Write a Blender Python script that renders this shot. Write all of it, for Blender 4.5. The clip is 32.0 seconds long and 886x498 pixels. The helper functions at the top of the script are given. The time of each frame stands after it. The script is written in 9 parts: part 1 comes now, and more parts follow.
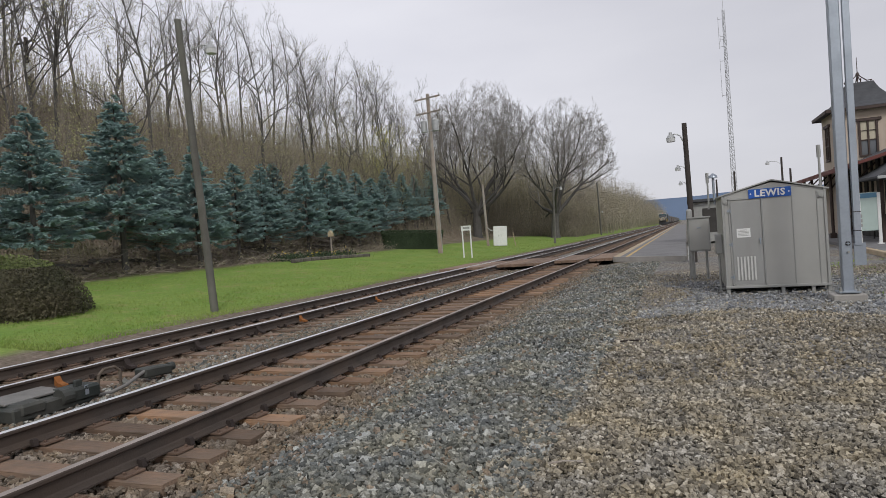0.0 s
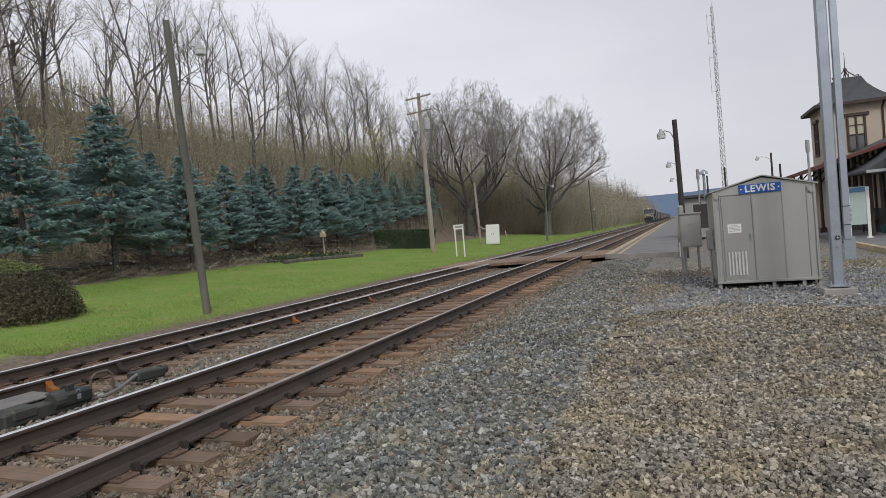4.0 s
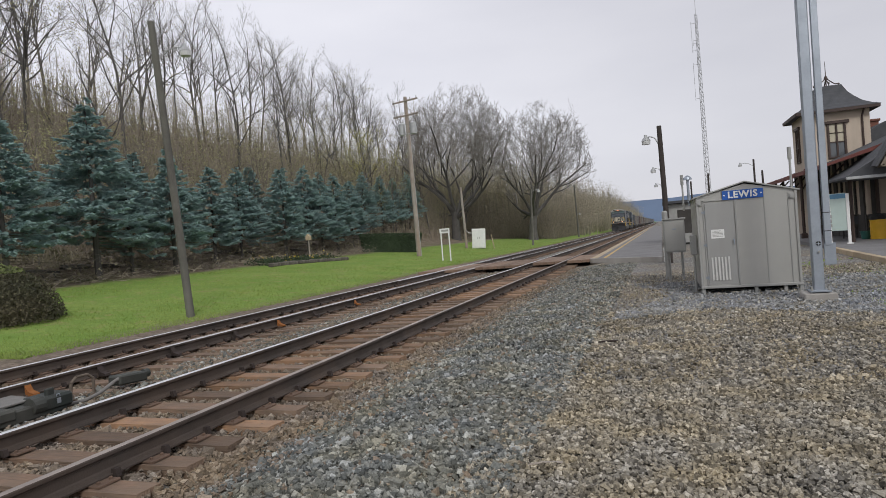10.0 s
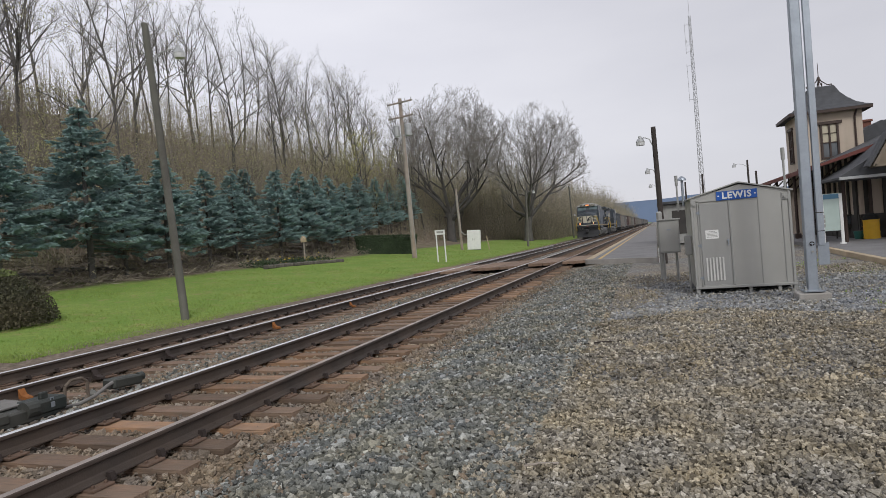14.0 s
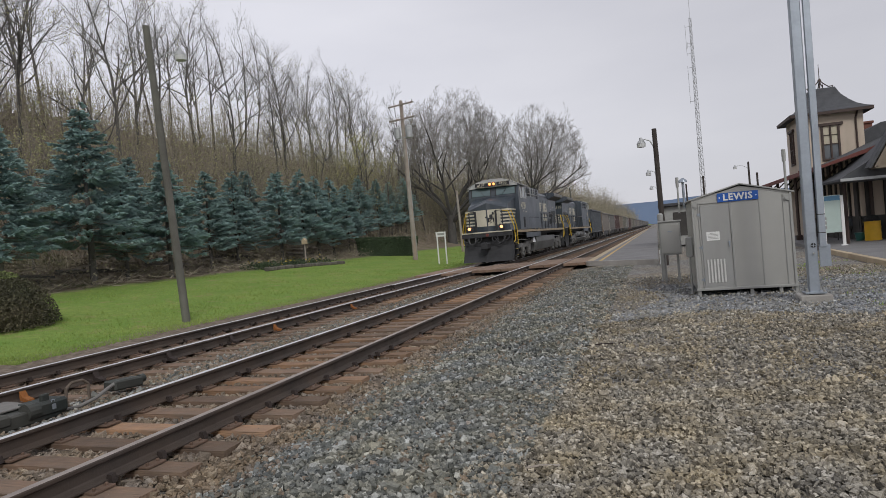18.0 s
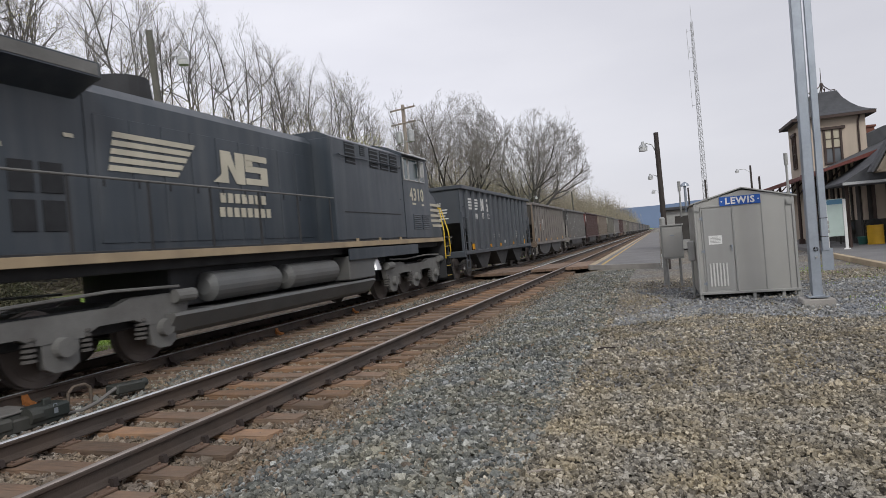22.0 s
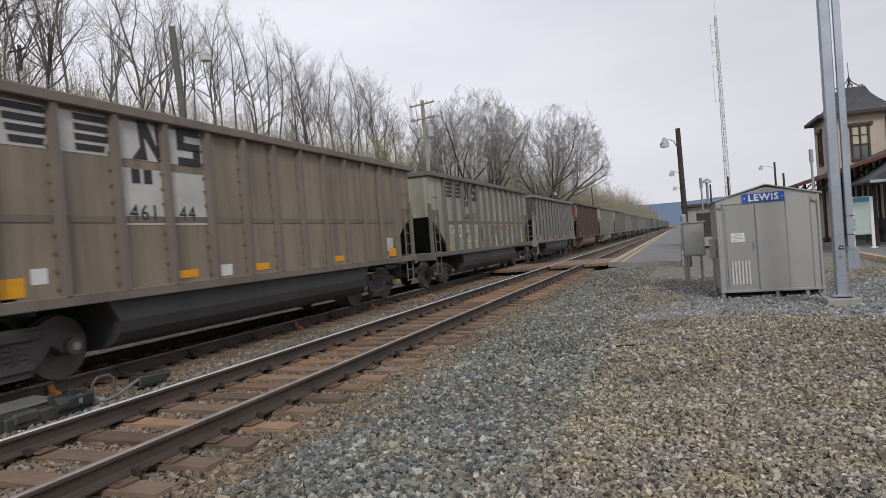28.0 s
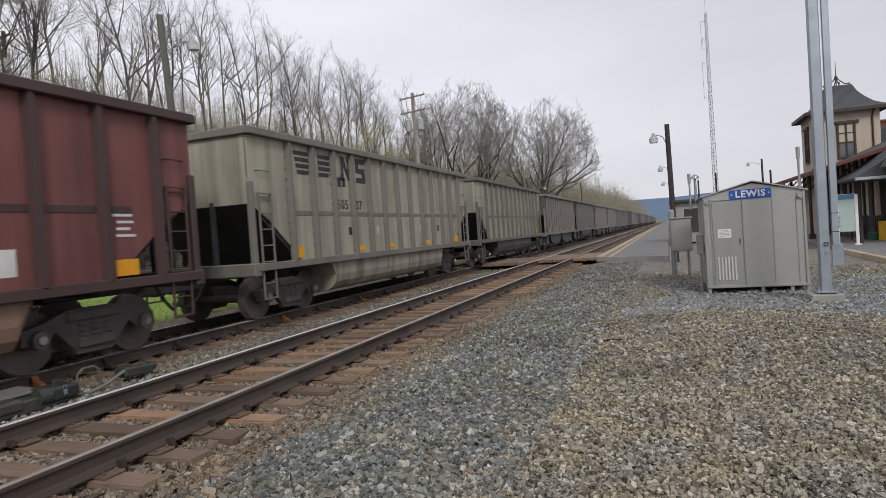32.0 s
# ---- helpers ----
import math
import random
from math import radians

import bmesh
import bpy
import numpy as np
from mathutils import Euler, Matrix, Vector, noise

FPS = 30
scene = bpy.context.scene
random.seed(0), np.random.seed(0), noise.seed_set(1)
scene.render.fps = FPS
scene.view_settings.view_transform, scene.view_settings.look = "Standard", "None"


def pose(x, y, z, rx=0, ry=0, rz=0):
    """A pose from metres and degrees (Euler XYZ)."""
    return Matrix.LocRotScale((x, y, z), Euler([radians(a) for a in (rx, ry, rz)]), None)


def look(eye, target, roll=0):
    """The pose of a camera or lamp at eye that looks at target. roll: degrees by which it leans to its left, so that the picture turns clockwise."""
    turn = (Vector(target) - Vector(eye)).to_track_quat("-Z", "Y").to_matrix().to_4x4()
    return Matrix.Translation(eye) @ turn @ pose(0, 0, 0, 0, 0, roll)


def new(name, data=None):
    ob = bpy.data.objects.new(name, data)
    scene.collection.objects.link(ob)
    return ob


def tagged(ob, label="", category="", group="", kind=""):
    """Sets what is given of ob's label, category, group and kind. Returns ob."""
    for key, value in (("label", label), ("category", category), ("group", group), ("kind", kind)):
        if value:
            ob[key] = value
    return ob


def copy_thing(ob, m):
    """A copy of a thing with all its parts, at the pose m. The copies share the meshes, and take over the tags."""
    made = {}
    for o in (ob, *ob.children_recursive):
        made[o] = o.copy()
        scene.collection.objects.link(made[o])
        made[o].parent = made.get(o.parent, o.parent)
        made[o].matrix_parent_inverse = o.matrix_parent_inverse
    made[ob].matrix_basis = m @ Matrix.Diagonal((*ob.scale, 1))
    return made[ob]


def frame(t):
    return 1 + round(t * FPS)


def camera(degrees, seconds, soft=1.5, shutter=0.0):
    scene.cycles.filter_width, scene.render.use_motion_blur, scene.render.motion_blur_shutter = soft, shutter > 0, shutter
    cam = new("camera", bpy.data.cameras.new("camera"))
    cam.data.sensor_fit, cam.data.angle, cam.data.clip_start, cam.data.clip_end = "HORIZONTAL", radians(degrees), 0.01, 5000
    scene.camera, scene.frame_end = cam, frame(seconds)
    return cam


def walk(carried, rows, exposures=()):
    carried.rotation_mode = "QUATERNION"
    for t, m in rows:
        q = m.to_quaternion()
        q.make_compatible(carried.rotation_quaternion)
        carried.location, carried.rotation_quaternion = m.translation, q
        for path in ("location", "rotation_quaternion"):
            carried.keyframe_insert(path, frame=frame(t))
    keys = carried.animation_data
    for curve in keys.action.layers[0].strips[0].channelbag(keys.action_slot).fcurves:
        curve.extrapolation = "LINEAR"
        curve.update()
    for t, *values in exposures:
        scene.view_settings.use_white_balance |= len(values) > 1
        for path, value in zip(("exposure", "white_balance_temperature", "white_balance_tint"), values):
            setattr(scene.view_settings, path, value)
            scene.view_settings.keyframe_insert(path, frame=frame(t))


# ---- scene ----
cam = camera(70.47, 32.0, soft=0.6, shutter=0.12)
EYE = (0.0, 0.0, 1.6)
# seconds, then the camera's turn about x, y and z in degrees; it is held at one spot
TURNS = [
    (0.0, 88.923, 4.201, 21.178),
    (0.5, 89.396, 4.626, 21.241),
    (1.0, 89.130, 5.074, 21.312),
    (1.5, 89.051, 4.982, 21.244),
    (2.0, 88.934, 5.059, 21.376),
    (2.5, 88.806, 5.053, 21.149),
    (3.0, 88.753, 4.992, 20.790),
    (3.5, 88.746, 4.917, 20.616),
    (5.5, 88.921, 4.903, 20.272),
    (6.0, 88.805, 4.766, 20.357),
    (6.5, 88.520, 4.671, 20.320),
    (7.0, 88.329, 4.553, 20.264),
    (7.5, 88.346, 4.798, 20.224),
    (8.0, 88.748, 4.559, 19.702),
    (8.5, 88.859, 4.524, 19.243),
    (9.0, 88.959, 4.634, 19.167),
    (9.5, 89.028, 4.632, 19.155),
    (10.0, 89.029, 4.590, 19.223),
    (10.5, 89.030, 4.687, 19.176),
    (11.0, 89.033, 4.540, 19.133),
    (11.5, 89.062, 4.644, 18.850),
    (12.0, 89.033, 4.594, 18.902),
    (12.5, 89.061, 4.770, 18.900),
    (13.0, 89.058, 4.801, 18.857),
    (13.5, 89.101, 4.722, 18.859),
    (14.0, 89.130, 4.804, 18.790),
    (14.5, 89.121, 4.839, 18.791),
    (16.5, 89.119, 4.963, 18.725),
    (17.0, 89.165, 4.976, 18.762),
    (17.5, 89.228, 4.998, 18.899),
    (18.0, 89.310, 4.838, 18.876),
    (18.5, 89.484, 4.843, 18.933),
    (19.0, 89.551, 4.825, 18.950),
    (19.5, 89.649, 4.844, 18.890),
    (20.0, 89.726, 4.823, 18.822),
    (20.5, 89.776, 4.868, 18.772),
    (21.0, 89.834, 4.873, 18.836),
    (21.5, 89.796, 4.979, 18.968),
    (22.0, 89.685, 4.853, 19.049),
    (22.5, 89.542, 4.989, 19.295),
    (23.0, 89.451, 4.689, 19.335),
    (23.5, 89.090, 4.570, 18.925),
    (24.0, 89.101, 4.315, 19.074),
    (24.5, 89.157, 3.938, 19.133),
    (25.0, 89.177, 3.851, 19.455),
    (25.5, 89.182, 3.974, 20.048),
    (27.5, 89.427, 4.255, 20.341),
    (28.0, 89.431, 4.469, 20.744),
    (28.5, 89.342, 4.319, 20.872),
    (29.0, 89.262, 4.900, 20.779),
    (29.5, 89.056, 4.128, 20.517),
    (30.0, 88.949, 4.271, 19.758),
    (30.5, 88.860, 4.322, 19.744),
    (31.0, 88.751, 4.072, 19.748),
    (31.5, 88.756, 3.950, 19.783),
    (32.0, 88.750, 3.959, 19.746),
]
walk(cam, [(t, pose(*EYE, rx, ry, rz)) for t, rx, ry, rz in TURNS], exposures=[(0.0, -0.08), (3.5, -0.06), (5.5, -0.02), (14.5, -0.02), (16.5, -0.15), (19.2, -0.15), (20.0, -0.01), (23.0, 0.04), (32.0, 0.04)])

# ---- world and light: a bright overcast spring sky with a veiled sun ----
world = bpy.data.worlds.new("overcast_sky")
scene.world = world
world.use_nodes = True
wn, wl = world.node_tree.nodes, world.node_tree.links
wn.clear()
SUN_EL, SUN_AZ = 38.0, 150.0
w_out = wn.new("ShaderNodeOutputWorld")
w_bg = wn.new("ShaderNodeBackground")
w_sky = wn.new("ShaderNodeTexSky")
w_sky.sky_type, w_sky.sun_disc = "NISHITA", False
w_sky.sun_elevation, w_sky.sun_rotation = radians(SUN_EL), radians(SUN_AZ)
w_dim = wn.new("ShaderNodeVectorMath")
w_dim.operation = "SCALE"
w_dim.inputs["Scale"].default_value = 0.10
w_co = wn.new("ShaderNodeTexCoord")
w_map = wn.new("ShaderNodeMapping")
w_map.inputs["Scale"].default_value = (1.0, 1.0, 3.5)
w_noise = wn.new("ShaderNodeTexNoise")
w_noise.inputs["Scale"].default_value = 1.6
w_noise.inputs["Detail"].default_value = 5.0
w_ramp = wn.new("ShaderNodeValToRGB")
w_ramp.color_ramp.elements[0].position, w_ramp.color_ramp.elements[1].position = 0.3, 0.75
w_ramp.color_ramp.elements[0].color = (0.655, 0.655, 0.72, 1)
w_ramp.color_ramp.elements[1].color = (0.79, 0.785, 0.84, 1)
w_mix = wn.new("ShaderNodeMix")
w_mix.data_type = "RGBA"
w_mix.inputs[0].default_value = 0.93
wl.new(w_co.outputs["Generated"], w_map.inputs[0])
wl.new(w_map.outputs[0], w_noise.inputs["Vector"])
wl.new(w_noise.outputs[0], w_ramp.inputs[0])
wl.new(w_sky.outputs[0], w_dim.inputs[0])
wl.new(w_dim.outputs[0], w_mix.inputs[6])
wl.new(w_ramp.outputs[0], w_mix.inputs[7])
# the cloud is thinner and brighter towards the west
w_sep, w_west, w_glow = wn.new("ShaderNodeSeparateXYZ"), wn.new("ShaderNodeMapRange"), wn.new("ShaderNodeVectorMath")
w_west.interpolation_type = "SMOOTHSTEP"
w_west.inputs[1].default_value, w_west.inputs[2].default_value, w_west.inputs[3].default_value, w_west.inputs[4].default_value = -0.85, 0.35, 1.25, 0.90
w_glow.operation = "SCALE"
wl.new(w_co.outputs["Generated"], w_sep.inputs[0])
wl.new(w_sep.outputs[0], w_west.inputs[0])
wl.new(w_mix.outputs[2], w_glow.inputs[0])
wl.new(w_west.outputs[0], w_glow.inputs["Scale"])
wl.new(w_glow.outputs[0], w_bg.inputs[0])
wl.new(w_bg.outputs[0], w_out.inputs[0])
w_bg.inputs[1].default_value = 1.0
sun_data = bpy.data.lights.new("sun", "SUN")
sun_data.energy, sun_data.angle, sun_data.color = 1.5, radians(13), (1.0, 0.982, 0.945)
sun = new("sun", sun_data)
_se, _sa = radians(SUN_EL), radians(SUN_AZ)
sun.matrix_world = look((60 * math.sin(_sa) * math.cos(_se), 60 * math.cos(_sa) * math.cos(_se), 60 * math.sin(_se)), (0, 0, 0))

# ---- helpers for meshes ----
def box_bm(bm, cx, cy, cz, sx, sy, sz, bevel=0.0, rot=None):
    """A box by centre and full size, with bevelled edges, added to bm."""
    r = bmesh.ops.create_cube(bm, size=1.0)
    m = Matrix.Translation((cx, cy, cz)) @ (rot.to_4x4() if rot else Matrix.Identity(4)) @ Matrix.Diagonal((sx, sy, sz, 1))
    bmesh.ops.transform(bm, matrix=m, verts=r["verts"])
    if bevel:
        es = list({e for v in r["verts"] for e in v.link_edges})
        bmesh.ops.bevel(bm, geom=es, offset=bevel, segments=1, affect="EDGES")
    return bm


def cyl_bm(bm, a, b, r1, r2=None, seg=12, caps=True):
    """A tapered rod from a to b."""
    a, b = Vector(a), Vector(b)
    d = b - a
    r = bmesh.ops.create_cone(bm, cap_ends=caps, segments=seg, radius1=r1, radius2=r1 if r2 is None else r2, depth=d.length)
    q = Vector((0, 0, 1)).rotation_difference(d.normalized())
    bmesh.ops.transform(bm, matrix=Matrix.Translation((a + b) / 2) @ q.to_matrix().to_4x4(), verts=r["verts"])
    return bm


def tube_bm(bm, pts, r, seg=8):
    for a, b in zip(pts[:-1], pts[1:]):
        cyl_bm(bm, a, b, r, seg=seg)
    return bm


def prism_bm(bm, outline, axis, lo, hi):
    """Extrudes an outline of 2D points: axis 'x' takes (y, z), 'y' takes (x, z), 'z' takes (x, y)."""
    def p3(p, w):
        return {"x": (w, p[0], p[1]), "y": (p[0], w, p[1]), "z": (p[0], p[1], w)}[axis]
    va = [bm.verts.new(p3(p, lo)) for p in outline]
    vb = [bm.verts.new(p3(p, hi)) for p in outline]
    n = len(outline)
    fs = [bm.faces.new(va), bm.faces.new(vb[::-1])]
    for i in range(n):
        fs.append(bm.faces.new((va[i], vb[i], vb[(i + 1) % n], va[(i + 1) % n])))
    bmesh.ops.recalc_face_normals(bm, faces=fs)
    return bm


def mesh_of(name, bm, mat, smooth=False):
    me = bpy.data.meshes.new(name)
    bm.to_mesh(me)
    bm.free()
    for m in (mat if isinstance(mat, (list, tuple)) else [mat]):
        me.materials.append(m)
    if smooth:
        for p in me.polygons:
            p.use_smooth = True
    return me


def part(name, bm, mat, parent=None, label="", smooth=False):
    ob = new(name, mesh_of(name, bm, mat, smooth))
    if parent is not None:
        ob.parent = parent
    if label:
        tagged(ob, label)
    return ob


def base(name, m, label, category, group="", kind=""):
    ob = new(name)
    ob.empty_display_size = 0.2
    ob.matrix_world = m
    return tagged(ob, label, category, group, kind)


def raw_mesh(name, verts, faces, mat):
    me = bpy.data.meshes.new(name)
    me.from_pydata(verts, [], faces)
    me.materials.append(mat)
    return me


def text_part(words, size, m, mat, parent, label="", spacing=1.0, depth=0.004, bold=0.0, shear=0.0):
    cu = bpy.data.curves.new("lettering", "FONT")
    cu.body, cu.size, cu.extrude, cu.space_character, cu.offset, cu.shear = words, size, depth, spacing, bold, shear
    cu.align_x, cu.align_y, cu.resolution_u = "CENTER", "CENTER", 2
    tmp = bpy.data.objects.new("lettering", cu)
    me = bpy.data.meshes.new_from_object(tmp)
    bpy.data.objects.remove(tmp)
    me.materials.clear()
    me.materials.append(mat)
    ob = new("lettering", me)
    ob.parent = parent
    ob.matrix_basis = m
    return tagged(ob, label) if label else ob


# ---- materials ----
def material(name, col, rough=0.7, metal=0.0, var=0.25, scale=6.0, fine=60.0, bump=0.15, col2=None, dirt=None, dirt_amt=0.0, dirt_scale=1.2,
             streak=False, island=0.0, spec=0.5, rand=0.0, thin=0.0, grain=0.0):
    """A surface with variation at two scales: broad patches and fine grain, dirt in streaks or patches, and a fine relief."""
    m = bpy.data.materials.new(name)
    m.use_nodes = True
    nt = m.node_tree
    n, l = nt.nodes, nt.links
    b = n["Principled BSDF"]
    b.inputs["Roughness"].default_value, b.inputs["Metallic"].default_value = rough, metal
    b.inputs["Specular IOR Level"].default_value = spec
    co = n.new("ShaderNodeTexCoord")
    src = co.outputs["Object"]
    big, small = n.new("ShaderNodeTexNoise"), n.new("ShaderNodeTexNoise")
    big.inputs["Scale"].default_value, big.inputs["Detail"].default_value = scale, 5.0
    small.inputs["Scale"].default_value, small.inputs["Detail"].default_value = fine, 3.0
    l.new(src, big.inputs["Vector"])
    if grain:
        gm = n.new("ShaderNodeMapping")
        gm.inputs["Scale"].default_value = (grain, 1.0, 1.0)
        l.new(src, gm.inputs[0]), l.new(gm.outputs[0], small.inputs["Vector"])
    else:
        l.new(src, small.inputs["Vector"])
    c2 = col2 or tuple(c * (1 - var) for c in col)
    mix = n.new("ShaderNodeMix")
    mix.data_type = "RGBA"
    mix.inputs[6].default_value, mix.inputs[7].default_value = (*col, 1), (*c2, 1)
    avg = n.new("ShaderNodeMath")
    avg.operation = "MULTIPLY_ADD"
    avg.inputs[1].default_value, avg.inputs[2].default_value = 0.45, 0.0
    l.new(small.outputs[0], avg.inputs[0])
    add = n.new("ShaderNodeMath")
    add.operation = "MULTIPLY_ADD"
    add.inputs[1].default_value = 1.1
    l.new(big.outputs[0], add.inputs[0]), l.new(avg.outputs[0], add.inputs[2])
    mr = n.new("ShaderNodeMapRange")
    mr.inputs[1].default_value, mr.inputs[2].default_value = 0.5, 1.05
    l.new(add.outputs[0], mr.inputs[0])
    l.new(mr.outputs[0], mix.inputs[0])
    out = mix.outputs[2]
    if dirt:
        dn = n.new("ShaderNodeTexNoise")
        dn.inputs["Scale"].default_value, dn.inputs["Detail"].default_value = dirt_scale, 8.0
        if streak:
            mp = n.new("ShaderNodeMapping")
            mp.inputs["Scale"].default_value = (3.0, 3.0, 0.25)
            l.new(src, mp.inputs[0]), l.new(mp.outputs[0], dn.inputs["Vector"])
        else:
            l.new(src, dn.inputs["Vector"])
        dr = n.new("ShaderNodeMapRange")
        dr.inputs[1].default_value, dr.inputs[2].default_value, dr.inputs[4].default_value = 0.42, 0.72, dirt_amt
        l.new(dn.outputs[0], dr.inputs[0])
        dm = n.new("ShaderNodeMix")
        dm.data_type = "RGBA"
        dm.inputs[7].default_value = (*dirt, 1)
        l.new(dr.outputs[0], dm.inputs[0]), l.new(out, dm.inputs[6])
        out = dm.outputs[2]
    if island or rand:
        hs = n.new("ShaderNodeHueSaturation")
        if island:
            rnd = n.new("ShaderNodeNewGeometry").outputs["Random Per Island"]
        else:
            rnd = n.new("ShaderNodeObjectInfo").outputs["Random"]
        rr = n.new("ShaderNodeMapRange")
        rr.inputs[3].default_value, rr.inputs[4].default_value = 1 - (island or rand), 1 + (island or rand)
        l.new(rnd, rr.inputs[0]), l.new(rr.outputs[0], hs.inputs["Value"]), l.new(out, hs.inputs["Color"])
        out = hs.outputs[0]
    l.new(out, b.inputs["Base Color"])
    rv = n.new("ShaderNodeMapRange")
    rv.inputs[3].default_value, rv.inputs[4].default_value = max(0.03, rough - 0.12), min(1.0, rough + 0.12)
    l.new(big.outputs[0], rv.inputs[0]), l.new(rv.outputs[0], b.inputs["Roughness"])
    if thin:
        tr, ms = n.new("ShaderNodeBsdfTranslucent"), n.new("ShaderNodeMixShader")
        ms.inputs[0].default_value = thin
        l.new(out, tr.inputs["Color"]), l.new(b.outputs[0], ms.inputs[1]), l.new(tr.outputs[0], ms.inputs[2])
        l.new(ms.outputs[0], n["Material Output"].inputs["Surface"])
    if bump:
        bp = n.new("ShaderNodeBump")
        bp.inputs["Strength"].default_value, bp.inputs["Distance"].default_value = bump, 0.02
        l.new(small.outputs[0], bp.inputs["Height"]), l.new(bp.outputs[0], b.inputs["Normal"])
    return m


def glow(name, col, strength):
    m = bpy.data.materials.new(name)
    m.use_nodes = True
    b = m.node_tree.nodes["Principled BSDF"]
    b.inputs["Base Color"].default_value = (*col, 1)
    b.inputs["Emission Color"].default_value, b.inputs["Emission Strength"].default_value = (*col, 1), strength
    return m


def glass_mat(name, col, rough=0.05):
    m = bpy.data.materials.new(name)
    m.use_nodes = True
    b = m.node_tree.nodes["Principled BSDF"]
    b.inputs["Base Color"].default_value = (*col, 1)
    b.inputs["Roughness"].default_value, b.inputs["Specular IOR Level"].default_value = rough, 0.9
    return m


M = {}
M["rust_rail"] = material("rust_rail", (0.080, 0.064, 0.055), 0.75, 0.2, 0.4, 3, 80, 0.25, dirt=(0.125, 0.085, 0.06), dirt_amt=0.5)
# polished head; its near-white, half-diffuse colour paints in the sky's glint
M["rail_head"] = material("rail_head", (0.80, 0.81, 0.82), 0.40, 0.55, 0.2, 2, 120, 0.02)
M["rail_head_dull"] = material("rail_head_dull", (0.46, 0.40, 0.36), 0.45, 0.5, 0.4, 2, 120, 0.03)
M["tie"] = material("tie", (0.345, 0.195, 0.105), 0.92, 0, 0.55, 3, 42, 1.0, col2=(0.15, 0.108, 0.08), dirt=(0.31, 0.205, 0.13), dirt_amt=0.45, rand=0.3, grain=0.06)
M["tie_dark"] = material("tie_dark", (0.235, 0.147, 0.095), 0.92, 0, 0.5, 3, 42, 1.0, col2=(0.10, 0.078, 0.062), dirt=(0.27, 0.19, 0.13), dirt_amt=0.5, rand=0.3, grain=0.06)
M["plate"] = material("plate", (0.19, 0.125, 0.09), 0.85, 0.2, 0.4, 5, 60, 0.3)
M["anchor"] = material("anchor", (0.06, 0.045, 0.04), 0.85, 0.3, 0.4, 5, 60, 0.3)
M["anchor_orange"] = material("anchor_orange", (0.36, 0.135, 0.035), 0.85, 0.1, 0.4, 8, 60, 0.3)
M["machine"] = material("machine", (0.050, 0.060, 0.056), 0.55, 0.5, 0.35, 4, 60, 0.2, dirt=(0.16, 0.15, 0.13), dirt_amt=0.6)
M["galv"] = material("galv", (0.40, 0.44, 0.49), 0.5, 0.75, 0.22, 3, 30, 0.06, dirt=(0.30, 0.34, 0.39), dirt_amt=0.5)
M["machine_cover"] = material("machine_cover", (0.24, 0.23, 0.215), 0.6, 0.3, 0.3, 4, 60, 0.1)
M["lever_brown"] = material("lever_brown", (0.17, 0.135, 0.105), 0.7, 0.3, 0.3, 6, 60, 0.15)
M["conduit"] = material("conduit", (0.42, 0.42, 0.40), 0.55, 0.5, 0.2, 6, 60, 0.1)
M["alu_door"] = material("alu_door", (0.40, 0.40, 0.385), 0.45, 0.55, 0.14, 1.2, 90, 0.04, dirt=(0.32, 0.315, 0.30), dirt_amt=0.5, streak=True)
M["vent_grey"] = material("vent_grey", (0.60, 0.595, 0.57), 0.6, 0.1, 0.15, 4, 60, 0.05)
M["alu"] = material("alu", (0.49, 0.485, 0.455), 0.42, 0.6, 0.14, 1.2, 90, 0.04, dirt=(0.42, 0.41, 0.38), dirt_amt=0.5, streak=True)
M["alu_trim"] = material("alu_trim", (0.40, 0.40, 0.38), 0.5, 0.55, 0.12, 2, 90, 0.04)
M["dark_gap"] = material("dark_gap", (0.02, 0.02, 0.02), 0.9)
M["white_paint"] = material("white_paint", (0.78, 0.78, 0.76), 0.6, 0, 0.1, 4, 60, 0.05)
M["sign_blue"] = material("sign_blue", (0.015, 0.10, 0.42), 0.45, 0, 0.15, 4, 60, 0.03)
M["concrete"] = material("concrete", (0.42, 0.40, 0.37), 0.9, 0, 0.3, 2.5, 60, 0.3, dirt=(0.28, 0.26, 0.23), dirt_amt=0.5)
M["platform"] = material("platform", (0.205, 0.20, 0.20), 0.9, 0, 0.25, 0.8, 90, 0.3, dirt=(0.17, 0.17, 0.17), dirt_amt=0.5, dirt_scale=0.5)
M["yellow_paint"] = material("yellow_paint", (0.62, 0.42, 0.12), 0.75, 0, 0.35, 2, 50, 0.1, dirt=(0.4, 0.33, 0.22), dirt_amt=0.5)
M["crossing"] = material("crossing", (0.25, 0.165, 0.115), 0.9, 0, 0.35, 1.5, 60, 0.3, dirt=(0.33, 0.26, 0.20), dirt_amt=0.6, rand=0.2)
M["tan_edge"] = material("tan_edge", (0.50, 0.40, 0.27), 0.88, 0, 0.3, 1.5, 60, 0.2, rand=0.1)
M["pole_wood"] = material("pole_wood", (0.135, 0.13, 0.112), 0.9, 0, 0.4, 2, 40, 0.5, dirt=(0.19, 0.19, 0.16), dirt_amt=0.6, streak=True)
M["pole_light"] = material("pole_light", (0.36, 0.33, 0.29), 0.9, 0, 0.35, 2, 40, 0.5, dirt=(0.34, 0.19, 0.12), dirt_amt=0.5, streak=True)
M["pole_dark"] = material("pole_dark", (0.055, 0.045, 0.04), 0.85, 0, 0.4, 2, 40, 0.4)
M["lamp_grey"] = material("lamp_grey", (0.45, 0.46, 0.46), 0.5, 0.5, 0.2, 4, 40, 0.05)
